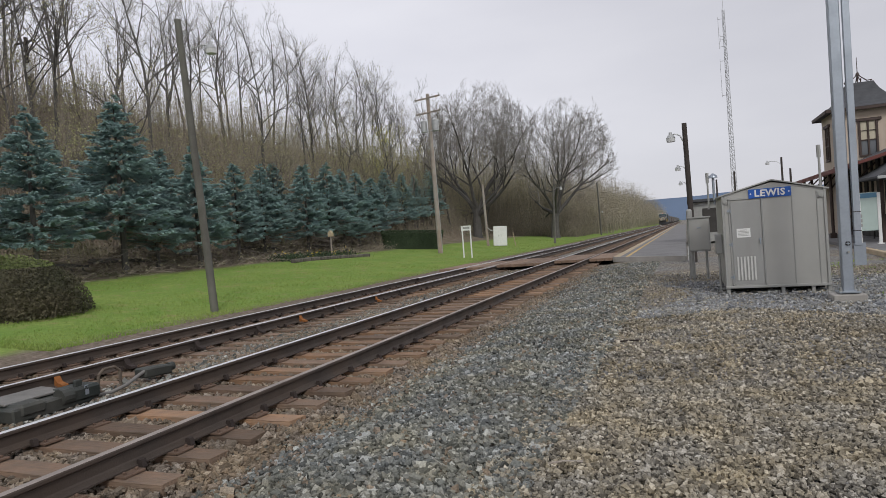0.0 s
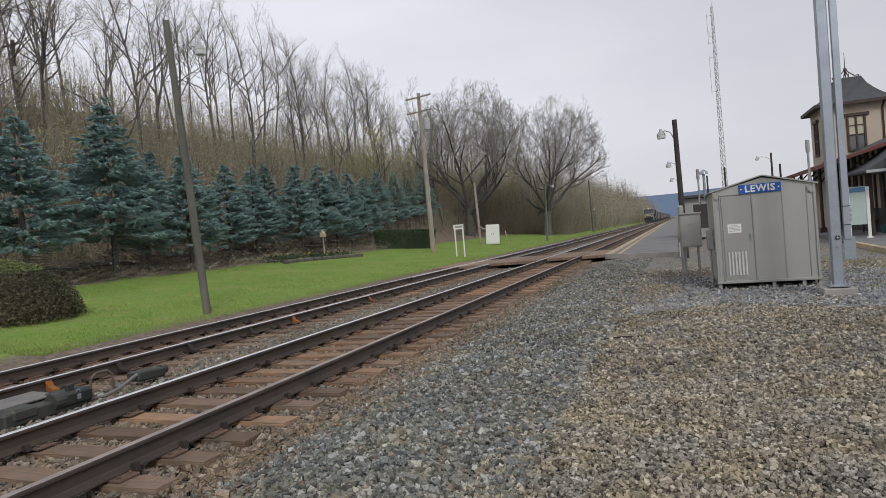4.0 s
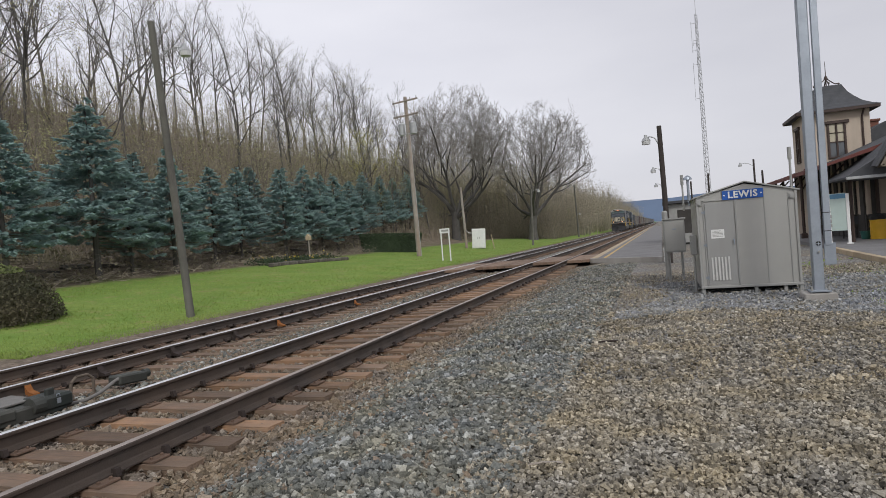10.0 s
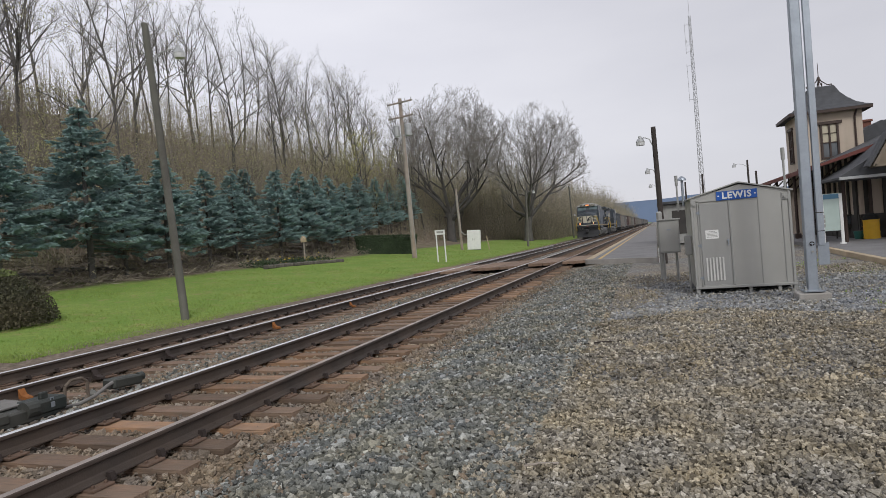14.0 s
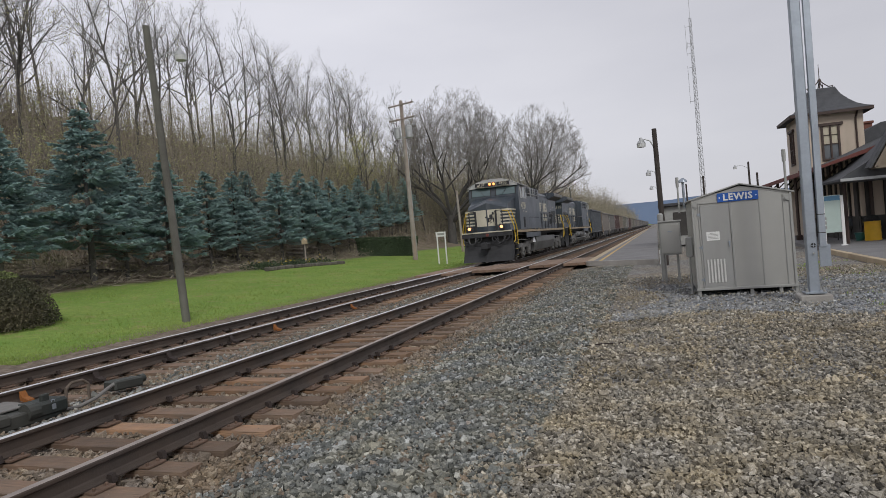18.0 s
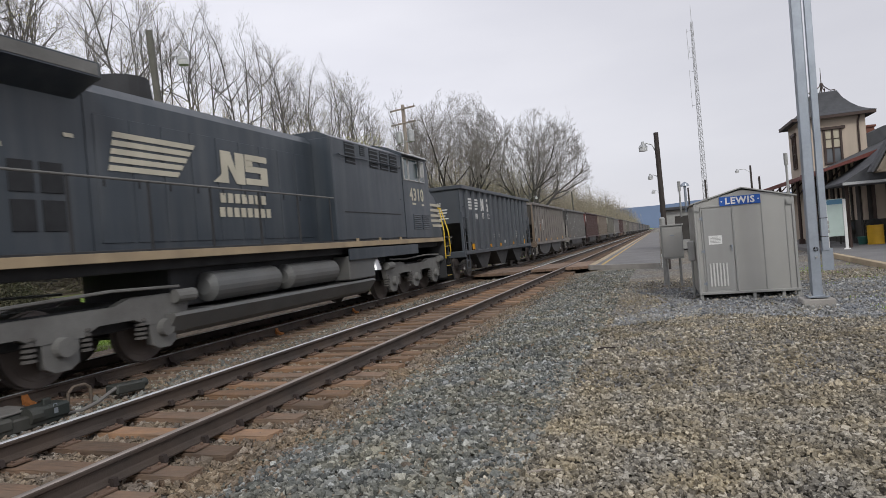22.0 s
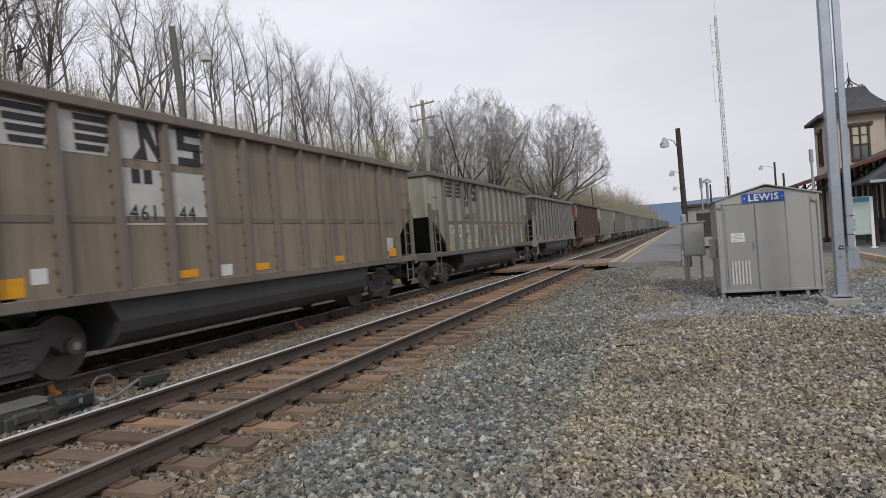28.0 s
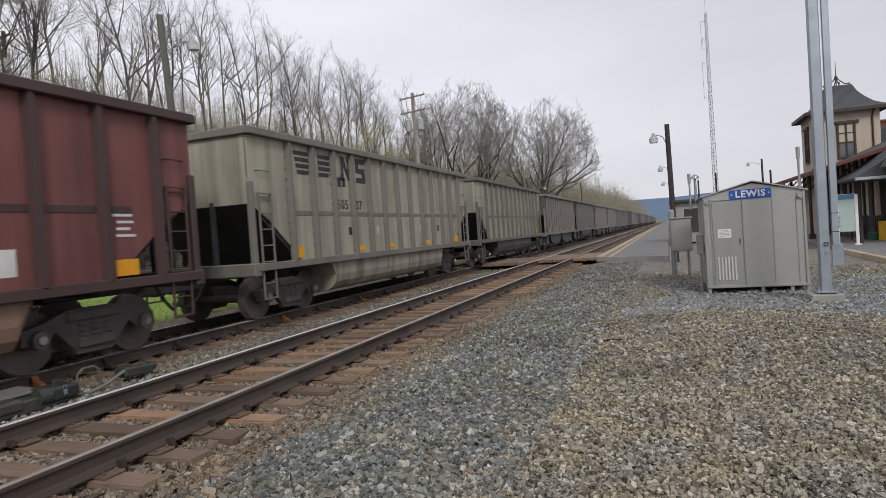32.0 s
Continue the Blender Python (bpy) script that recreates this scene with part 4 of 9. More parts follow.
cyl_bm(bm, (cx, cy, 8.4), (cx, cy, 9.95), 0.035, 0.012, seg=8)
cyl_bm(bm, (cx, cy, 8.92), (cx, cy, 9.10), 0.12, 0.06, seg=10)
for a in range(4):
    q = Vector((math.cos(a * math.pi / 2), math.sin(a * math.pi / 2), 0))
    c0 = Vector((cx, cy, 0))
    tube_bm(bm, [c0 + q * 0.56 + Vector((0, 0, 8.45)), c0 + q * 0.66 + Vector((0, 0, 8.62)), c0 + q * 0.44 + Vector((0, 0, 8.60)), c0 + q * 0.18 + Vector((0, 0, 8.82)), c0 + Vector((0, 0, 9.0))], 0.03, 6)
part("finial", bm, M["trim_brown"], tr, "scrolled iron finial with a spike")


def sash_window(parent, x, y, z0, z1, w, face):
    """Two-light timber window in a wall that faces -Y (face 0) or -X (face 1), with blind, panes and frame."""
    def bx(bm, u, v, zc, su, sv, sz, bev=0.0):
        if face == 0:
            return box_bm(bm, x + u, y - v, zc, su, sv, sz, bev)
        return box_bm(bm, x - v, y + u, zc, sv, su, sz, bev)
    zc, h = (z0 + z1) / 2, z1 - z0
    bm = bmesh.new()
    for u in (-w / 2, w / 2):
        bx(bm, u, 0.03, zc, 0.11, 0.10, h + 0.1, 0.008)
    bx(bm, 0, 0.03, zc, 0.09, 0.09, h, 0.008)
    bx(bm, 0, 0.03, z0, w + 0.1, 0.12, 0.10, 0.008)
    bx(bm, 0, 0.03, z0 + h * 0.45, w, 0.08, 0.06, 0.006)
    win = part("window", bm, M["trim_brown"], parent, "dark brown sash window")
    for u in (-w / 4, w / 4):
        for zz, hh, mt in ((z0 + h * 0.22, h * 0.43, "pane"), (z0 + h * 0.725, h * 0.52, "blind")):
            bm = bmesh.new()
            bx(bm, u, 0.008, zz, w / 2 - 0.06, 0.012, hh)
            part("pane", bm, M[mt], win, "glass pane with a drawn cream blind" if mt == "blind" else "dark glass pane")
    bm = bmesh.new()
    bx(bm, 0, 0.05, z1 + 0.07, w + 0.45, 0.14, 0.16, 0.01)
    part("lintel", bm, M["trim_brown"], win)
    bm = bmesh.new()
    bx(bm, 0, 0.03, z0 + h * 0.725, w, 0.06, 0.035, 0.004)
    part("glazing_bar", bm, M["trim_brown"], win)
    return win


sash_window(stn, 9.43, TY0, 4.32, 6.18, 0.80, 0)
sash_window(stn, TX0, 41.5, 4.32, 6.18, 0.8, 1)
bm = bmesh.new()
cyl_bm(bm, (10.80, TY0 - 0.05, 6.85), (10.68, TY0 - 0.05, 6.45), 0.05, seg=8)
cyl_bm(bm, (10.68, TY0 - 0.05, 6.45), (10.68, TY0 - 0.05, 4.2), 0.05, seg=8)
part("downpipe", bm, M["trim_brown"], stn)
bm = bmesh.new()
box_bm(bm, TX0 + 0.03, TY0 - 0.02, 3.75, 0.3, 0.2, 0.22, 0.01)
part("sill_band", bm, M["trim_red"], stn)
# main body and porch roof along the platform
bm = bmesh.new()
box_bm(bm, 12.4, 38.6, 1.9, 8.2, 14.8, 3.8, 0.02)
part("main_wall", bm, M["wall_cream"], stn, "cream panelled station wall")
bm = bmesh.new()
prism_bm(bm, [(6.42, 3.34), (6.42, 3.24), (8.6, 3.84), (12.5, 5.40), (12.5, 5.52), (8.55, 3.96)], "y", 29.5, 52.0)
mr_ = part("porch_roof", bm, M["roof_slate"], stn, "dark porch roof with a red-brown eave")
bm = bmesh.new()
box_bm(bm, 6.40, 40.8, 3.30, 0.07, 22.7, 0.20, 0.01)
part("eave_board", bm, M["trim_red"], mr_, "red-brown eave board")
bm = bmesh.new()
prism_bm(bm, [(6.40, 3.36), (6.36, 3.24), (8.6, 3.84), (12.5, 5.40), (12.5, 5.56), (8.55, 4.0)], "y", 29.38, 29.495)
part("verge_board", bm, M["trim_red"], mr_, "red-brown verge board")
bm = bmesh.new()
box_bm(bm, 12.25, 44.5, 6.0, 0.75, 0.75, 1.3, 0.02)
box_bm(bm, 12.25, 44.5, 6.58, 0.9, 0.9, 0.14, 0.02)
ch_ = part("chimney", bm, M["brick_red"], mr_, "red brick chimney")
bm = bmesh.new()
prism_bm(bm, [(11.06, 4.2), (11.06, 5.6), (12.0, 6.1), (20.0, 6.3), (20.0, 4.2)], "y", 40.4, 50.0)
part("main_roof", bm, M["roof_slate"], stn, "dark slate main roof behind the tower")
for i in range(9):
    y = 31.0 + i * 2.4
    bm = bmesh.new()
    cyl_bm(bm, (6.75, y, 0.1), (6.75, y, 3.35), 0.075, seg=10)
    box_bm(bm, 6.75, y, 0.25, 0.26, 0.26, 0.3, 0.02)
    part("porch_column", bm, M["trim_brown"], stn)
    bm = bmesh.new()
    tube_bm(bm, [(6.78, y, 2.6), (7.05, y, 2.95), (7.5, y, 3.4)], 0.04, 6)
    part("brace", bm, M["trim_brown"], stn)
# wall panels: dark wainscot, cream fields between dark posts, on the south and track sides
bm = bmesh.new()
box_bm(bm, 8.26, 38.6, 0.62, 0.06, 14.84, 1.1, 0.006)
part("wainscot", bm, M["wall_dark"], stn, "dark painted wainscot")
bm = bmesh.new()
box_bm(bm, 12.4, 31.16, 0.62, 8.2, 0.06, 1.1, 0.006)
part("wainscot", bm, M["wall_dark"], stn, "dark painted wainscot")
for i in range(11):
    bm = bmesh.new()
    box_bm(bm, 8.6 + i * 0.62, 31.15, 1.9, 0.15 if i % 2 else 0.28, 0.08, 3.6, 0.006)
    part("wall_post", bm, M["wall_dark"], stn)
for i in range(14):
    bm = bmesh.new()
    box_bm(bm, 8.25, 31.6 + i * 1.06, 1.9, 0.08, 0.16 if i % 2 else 0.5, 3.6, 0.006)
    part("wall_post", bm, M["wall_dark"], stn)
# nearer shelter canopy with a gable on the south side
can = base("platform_canopy", pose(0, 0, 0), "dark shingled platform canopy with a cream gable", "canopy")
# the roof's unseen stretch out to x 14 is added to shade the porch
bm = bmesh.new()
prism_bm(bm, [(6.62, 2.68), (6.62, 2.60), (14.0, 2.60), (14.0, 4.6), (8.75, 4.20), (7.5, 3.2)], "y", 27.2, 30.4)
part("roof", bm, M["roof_slate"], can)
bm = bmesh.new()
box_bm(bm, 8.16, 27.15, 2.62, 3.1, 0.08, 0.11, 0.01)
part("gutter", bm, M["lamp_grey"], can, "grey metal gutter")
bm = bmesh.new()
prism_bm(bm, [(7.55, 2.95), (8.45, 4.55), (8.52, 4.50), (7.68, 2.95)], "y", 26.55, 27.2)
prism_bm(bm, [(7.62, 2.92), (10.2, 2.92), (10.2, 3.0), (7.62, 3.0)], "y", 26.55, 27.19)
part("gable_rafter", bm, M["soffit"], can)
bm = bmesh.new()
prism_bm(bm, [(7.7, 3.0), (8.5, 4.46), (10.2, 5.8), (10.2, 3.0)], "y", 26.9, 27.15)
part("gable_wall", bm, M["soffit"], can, "cream boarded gable")
bm = bmesh.new()
prism_bm(bm, [(7.42, 2.92), (8.46, 4.72), (10.2, 6.2), (10.2, 6.3), (8.40, 4.80), (7.34, 2.96)], "y", 26.4, 26.9)
part("gable_roof", bm, M["roof_slate"], can)
for x, y in ((7.15, 28.9), (8.66, 31.05), (9.4, 28.2)):
    b2 = bmesh.new()
    cyl_bm(b2, (x, y, 0.1), (x, y, 2.65), 0.07, seg=10)
    part("column", b2, M["trim_brown"], can)
# station forecourt slab with its kerb
fc = base("forecourt", pose(0, 0, 0), "grey concrete station forecourt with a pale kerb", "pavement", kind="structure")
bm = bmesh.new()
prism_bm(bm, [(5.95, 26.1), (5.62, 18.0), (5.2, 8.0), (40, 8.0), (40, 60), (6.2, 60)], "z", -0.05, 0.145)
part("slab", bm, M["platform"], fc)
for i in range(9):
    a, b = Vector((5.13 + 0.038 * i * 2.1, 8 + i * 2.1, 0)), Vector((5.13 + 0.038 * (i + 1) * 2.1, 8 + (i + 1) * 2.1, 0))
    bm = bmesh.new()
    m_ = (a + b) / 2
    box_bm(bm, m_.x - 0.02, m_.y, 0.055, 0.17, 2.08, 0.21, 0.012, Matrix.Rotation(-0.038, 3, "Z"))
    part("kerb", bm, M["tan_edge"], fc, "tan concrete kerb")
# information board
ib = base("information_board", pose(6.5, 28.0, 0.14, 0, 0, -12), "pale green information board between white posts", "sign board")
for x in (-0.33, 0.30):
    bm = bmesh.new()
    box_bm(bm, x, 0, 0.95, 0.11, 0.11, 2.0, 0.012)
    box_bm(bm, x, 0, 0.02, 0.22, 0.22, 0.05, 0.01)
    part("post", bm, M["white_paint"], ib)
bm = bmesh.new()
box_bm(bm, -0.015, 0, 1.25, 0.56, 0.05, 1.45, 0.006)
bpn = part("panel", bm, M["board_green"], ib)
bm = bmesh.new()
box_bm(bm, -0.015, -0.03, 1.86, 0.54, 0.012, 0.18)
part("header_band", bm, M["board_blue"], bpn, "blue heading band")
# bins, bench, racks
tb = base("litter_bin", pose(8.44, 30.42, 0.145), "yellow steel drum litter bin with a black domed lid", "litter bin")
bm = bmesh.new()
cyl_bm(bm, (0, 0, 0), (0, 0, 0.80), 0.29, seg=24)
for z in (0.05, 0.28, 0.53, 0.77):
    cyl_bm(bm, (0, 0, z - 0.015), (0, 0, z + 0.015), 0.305, seg=24)
part("drum", bm, M["bin_yellow"], tb)
bm = bmesh.new()
for i in range(4):
    a0, a1 = i * math.pi / 8, (i + 1) * math.pi / 8
    cyl_bm(bm, (0, 0, 0.80 + 0.27 * math.sin(a0)), (0, 0, 0.80 + 0.27 * math.sin(a1)), 0.30 * math.cos(a0), 0.30 * math.cos(a1) + 0.004, seg=24)
part("lid", bm, M["dark_gap"], tb, "black domed lid")
gp = base("planter", pose(8.12, 30.9, 0.145), "small dark teal planter tub", "planter")
bm = bmesh.new()
cyl_bm(bm, (0, 0, 0), (0, 0, 0.30), 0.17, 0.22, seg=20)
cyl_bm(bm, (0, 0, 0.30), (0, 0, 0.34), 0.235, seg=20)
part("tub", bm, M["green_paint"], gp)
bn = base("bench", pose(9.15, 30.3, 0.145), "dark wooden slatted bench with curved iron ends", "bench")
for i in range(4):
    bm = bmesh.new()
    box_bm(bm, 0.75, -0.18 + i * 0.11, 0.44, 1.5, 0.08, 0.035, 0.006)
    part("seat_slat", bm, M["trim_brown"], bn)
for i in range(3):
    bm = bmesh.new()
    box_bm(bm, 0.75, 0.25 + i * 0.03, 0.56 + i * 0.12, 1.5, 0.03, 0.09, 0.006)
    part("back_slat", bm, M["trim_brown"], bn)
for x in (0.02, 1.48):
    bm = bmesh.new()
    tube_bm(bm, [(x, -0.25, 0), (x, -0.22, 0.42), (x, 0.2, 0.42), (x, 0.36, 0.9)], 0.025, 8)
    tube_bm(bm, [(x, 0.30, 0), (x, 0.2, 0.42)], 0.025, 8)
    tube_bm(bm, [(x, -0.24, 0.42), (x, -0.26, 0.6), (x, -0.1, 0.66), (x, 0.28, 0.64)], 0.022, 8)
    part("end_frame", bm, M["dark_gap"], bn)
for i, x in enumerate((7.75, 8.15)):
    nr = base("news_rack", pose(x + 0.1, 32.6, 0.145), "dark metal newspaper rack against the station", "news rack", "news racks")
    bm = bmesh.new()
    box_bm(bm, 0, 0, 0.75, 0.42, 0.42, 0.6, 0.02)
    part("case", bm, M["wall_dark"], nr)
    bm = bmesh.new()
    box_bm(bm, 0, -0.215, 0.80, 0.32, 0.015, 0.36, 0.004)
    part("door", bm, M["pane"], nr)
    for sx in (-0.16, 0.16):
        bm = bmesh.new()
        box_bm(bm, sx, 0, 0.22, 0.05, 0.05, 0.46, 0.004)
        part("leg", bm, M["wall_dark"], nr)

# ---- small platform shelter beyond the hut ----
sh = base("platform_shelter", pose(0.35, 42.5, 0.1), "grey flat-roofed platform shelter", "shelter")
bm = bmesh.new()
box_bm(bm, 1.3, 1.5, 1.25, 2.6, 3.0, 2.5, 0.02)
part("wall", bm, M["conduit"], sh)
bm = bmesh.new()
box_bm(bm, 1.3, 1.4, 2.6, 3.0, 3.5, 0.18, 0.02)
part("roof", bm, M["roof_slate"], sh)
# dark panel on the solid wall in place of the opening's inner shade
bm = bmesh.new()
box_bm(bm, 1.2, -0.012, 1.35, 1.1, 0.04, 1.5, 0.01)
part("opening_panel", bm, M["wall_dark"], sh)

# ---- radio mast and far poles ----
mst = base("radio_mast", pose(13.7, 200.0, 0), "slender red-grey lattice radio mast", "radio mast")
for k in range(3):
    a = k * 2 * math.pi / 3 + 0.4
    bm = bmesh.new()
    cyl_bm(bm, (0.85 * math.cos(a), 0.85 * math.sin(a), 0), (0.36 * math.cos(a), 0.36 * math.sin(a), 61.0), 0.085, 0.06, seg=6)
    part("leg", bm, M["lamp_grey"], mst)
bm = bmesh.new()
for i in range(48):
    z0, z1 = i * 61 / 48, (i + 1) * 61 / 48
    r0, r1 = 0.85 - 0.49 * z0 / 61, 0.85 - 0.49 * z1 / 61
    for k in range(3):
        a, b = k * 2 * math.pi / 3 + 0.4, (k + 1) * 2 * math.pi / 3 + 0.4
        cyl_bm(bm, (r0 * math.cos(a), r0 * math.sin(a), z0), (r1 * math.cos(b), r1 * math.sin(b), z1), 0.04, seg=4)
        cyl_bm(bm, (r0 * math.cos(a), r0 * math.sin(a), z0), (r0 * math.cos(b), r0 * math.sin(b), z0), 0.035, seg=4)
part("lattice", bm, M["lamp_grey"], mst)
for x, z0, z1 in ((-1.5, 50, 59), (0.0, 61, 66), (-1.6, 36, 47), (-1.2, 52, 54)):
    bm = bmesh.new()
    cyl_bm(bm, (x, 0, z0), (x, 0, z1), 0.06, seg=6)
    if x:
        cyl_bm(bm, (x, 0, z0 + 0.5), (-0.3, 0, z0 + 0.5), 0.05, seg=4)
        cyl_bm(bm, (x, 0, z1 - 0.6), (-0.3, 0, z1 - 0.6), 0.05, seg=4)
    part("aerial", bm, M["lamp_grey"], mst)
lamp_post(pose(8.1, 62.0, 0.0), 6.4, "distant dark lamp pole beyond the station", 1.1, -1, "pole_dark", 0.10, arm_z=0.95)
for x, y, h in ((5.0, 72.0, 6.2), (3.4, 75.0, 5.7), (9.3, 66.0, 5.6)):
    fp = base("far_pole", pose(x, y, 0), "distant dark pole beyond the station", "pole", "poles beyond the station")
    bm = bmesh.new()
    cyl_bm(bm, (0, 0, -0.2), (0, 0, h), 0.11, 0.09, seg=10)
    part("pole", bm, M["pole_dark"], fp)

# ---- trees ----
def add_tube(vs, fs, pts, radii, sides):
    b0 = len(vs)
    n = len(pts)
    for i, (p, r) in enumerate(zip(pts, radii)):
        d = (pts[min(i + 1, n - 1)] - pts[max(i - 1, 0)]).normalized()
        u = d.cross(Vector((0.31, 0.95, 0.05)))
        if u.length < 1e-3:
            u = d.cross(Vector((1, 0, 0)))
        u.normalize()
        w = d.cross(u)
        for k in range(sides):
            a = 2 * math.pi * k / sides
            q = p + (u * math.cos(a) + w * math.sin(a)) * r
            vs.append((q.x, q.y, q.z))
    for i in range(n - 1):
        for k in range(sides):
            a, b = b0 + i * sides + k, b0 + i * sides + (k + 1) % sides
            fs.append((a, b, b + sides, a + sides))


def leaf_cloud(tips, seed, per, size, spread):
    rnd = random.Random(seed)
    vs, fs = [], []
    for t in tips:
        for k in range(per):
            c = t + Vector((rnd.gauss(0, spread), rnd.gauss(0, spread), rnd.gauss(0, spread)))
            u = Vector((rnd.gauss(0, 1), rnd.gauss(0, 1), rnd.gauss(0, 1))).normalized() * size * rnd.uniform(0.6, 1.3)
            w = u.cross(Vector((rnd.gauss(0, 1), rnd.gauss(0, 1), rnd.gauss(0, 1)))).normalized() * size * 0.5
            b0 = len(vs)
            for q in (c - u, c + w, c + u, c - w):
                vs.append((q.x, q.y, q.z))
            fs.append((b0, b0 + 1, b0 + 2, b0 + 3))
    return vs, fs


def bough_set(rnd, tv, tf, cv, cf, tips, levels, kids, ratio, lift, room=None, fine=0.007):
    """Returns a function that grows one bough with its forks down to the twigs; room tells whether a point lies inside the crown."""
    def grow(p, d, ln, r, lev):
        segs = 4 if lev == 0 else 3 if lev < levels - 1 else 2 if lev < levels else 1
        pts, rad, q, dd = [p.copy()], [r], p.copy(), d.normalized()
        for i in range(segs):
            j = 0.13 + 0.03 * lev
            dd = (dd + Vector((rnd.gauss(0, j), rnd.gauss(0, j), lift * (1 + 0.3 * max(0, lev - 2)) + rnd.gauss(0, j * 0.6)))).normalized()
            nxt = q + dd * (ln / segs)
            if room and not room(nxt) and (i or lev):
                break
            q = nxt
            pts.append(q.copy())
            rad.append(max(r * (1 - 0.45 * (i + 1) / segs), fine * 0.8))
        n = len(pts) - 1
        if n < 1:
            return
        if lev < 2:
            add_tube(tv, tf, pts, rad, 5 if lev == 0 else 4)
        else:
            add_tube(cv, cf, pts, rad, 3)
        if lev == levels:
            tips.append(pts[-1])
            return
        for k in range(kids[lev]):
            u = 1.0 if k == 0 else rnd.uniform(0.35, 0.98)
            f = u * n
            i = min(int(f), n - 1)
            at = pts[i].lerp(pts[i + 1], f - i)
            bd = (pts[i + 1] - pts[i]).normalized()
            side = bd.cross(Vector((rnd.gauss(0, 1), rnd.gauss(0, 1), rnd.gauss(0, 1)))).normalized()
            a = rnd.uniform(0.12, 0.3) if k == 0 else rnd.uniform(0.4, 0.95)
            grow(at, bd + side * a, ln * ratio * (0.76 if lev >= 3 else 1.0) * rnd.uniform(0.7, 1.15), max(rad[i] * (0.72 if k == 0 else 0.52), fine), lev + 1)
    return grow


def forest_tree(seed, h, limbs, spread):
    """A wood-grown tree: a long dark trunk that may fork, rising boughs in its upper part and fine twigs."""
    rnd = random.Random(seed)
    tv, tf, cv, cf, tips = [], [], [], [], []
    grow = bough_set(rnd, tv, tf, cv, cf, tips, 3, (3, 4, 3), 0.62, 0.09)
    stems = [(Vector((0, 0, -0.5)), Vector((rnd.gauss(0, 0.05), rnd.gauss(0, 0.05), 1)), h * 0.82, h * 0.0085, 0.42)]
    if rnd.random() < 0.65:
        a = rnd.uniform(0, 6.28)
        stems.append((None, Vector((math.cos(a) * 0.42, math.sin(a) * 0.42, 1)), h * 0.5, h * 0.006, 0.25))
    main = None
    for p, d, ln, r, low in stems:
        p = p or main[3]
        pts, dd, q = [p.copy()], d.normalized(), p.copy()
        for i in range(8):
            dd = (dd + Vector((rnd.gauss(0, 0.07), rnd.gauss(0, 0.07), 0.05))).normalized()
            q = q + dd * (ln / 8)
            pts.append(q.copy())
        main = main or pts
        add_tube(tv, tf, pts, [r * (1 - 0.8 * i / 8) + 0.012 for i in range(9)], 6)
        for k in range(limbs if p.z < 0 else limbs // 2 + 1):
            u = 1.0 if k == 0 else rnd.uniform(low, 0.98)
            i = min(int(u * 8), 7)
            at = pts[i].lerp(pts[i + 1], u * 8 - i)
            a = rnd.uniform(0, 6.28)
            grow(at, Vector((math.cos(a) * spread, math.sin(a) * spread, rnd.uniform(0.5, 1.1))) if k else dd, h * rnd.uniform(0.15, 0.24) * (1.35 - 0.6 * u), r * (0.62 - 0.35 * u), 0)
    return tv, tf, cv, cf, tips


def great_tree(seed, trunk_h, cz, rx, rz, limbs, shift):
    """An old open-grown tree: a short stout trunk whose limbs fan upwards and fork many times inside a rounded crown."""
    rnd = random.Random(seed)
    tv, tf, cv, cf, tips = [], [], [], [], []

    def room(p):
        w = 1 + 0.22 * noise.noise((p.x * 0.35 + seed, p.y * 0.35, p.z * 0.35))
        return ((p.x - shift) / rx) ** 2 + (p.y / rx) ** 2 + ((p.z - cz) / rz) ** 2 < w * w

    grow = bough_set(rnd, tv, tf, cv, cf, tips, 6, (5, 5, 4, 3, 3, 3), 0.78, 0.05, room, 0.0105)
    top = Vector((shift * 0.12, 0, trunk_h))
    add_tube(tv, tf, [Vector((0, 0, -0.4)), Vector((0, 0, 0.5)), Vector((0.03, 0.03, trunk_h * 0.6)), top], [rx * 0.115, rx * 0.082, rx * 0.072, rx * 0.066], 10)
    for k in range(limbs):
        a = 6.28 * k / limbs + rnd.uniform(-0.35, 0.35)
        el = (1.25, 0.62, 0.95, 0.40, 1.1, 0.78)[k % 6] + rnd.uniform(-0.1, 0.1)
        d = Vector((math.cos(a) * math.cos(el) + shift * 0.05, math.sin(a) * math.cos(el), math.sin(el)))
        grow(top + Vector((0, 0, rnd.uniform(-0.35, 0.0) * trunk_h)), d, (cz + rz - trunk_h) * (0.34 + 0.08 * math.sin(el)), rx * rnd.uniform(0.030, 0.042), 0)
    return tv, tf, cv, cf, tips


def make_tree(seed, h, spread, fork, label, bud="", per=2, lsize=0.07, wood=True, great=None):
    if wood:
        tv, tf, cv, cf, tips = forest_tree(seed, h, fork, spread)
    else:
        tv, tf, cv, cf, tips = great_tree(seed, *great)
    t = base("tree", pose(0, 0, 0), label, "tree", "bare trees on the hillside")
    a = new("trunk", raw_mesh("trunk", tv, tf, M["bark"]))
    a.parent = t
    c = new("crown", raw_mesh("crown", cv, cf, M["twig"] if wood else M["shade_twig"]))
    c.parent = t
    if bud:
        lv, lf = leaf_cloud(tips, seed, per, lsize, 0.22)
        b = new("spring_growth", raw_mesh("spring_growth", lv, lf, M[bud]))
        b.parent = t
        tagged(b, kind="stuff")
    return t


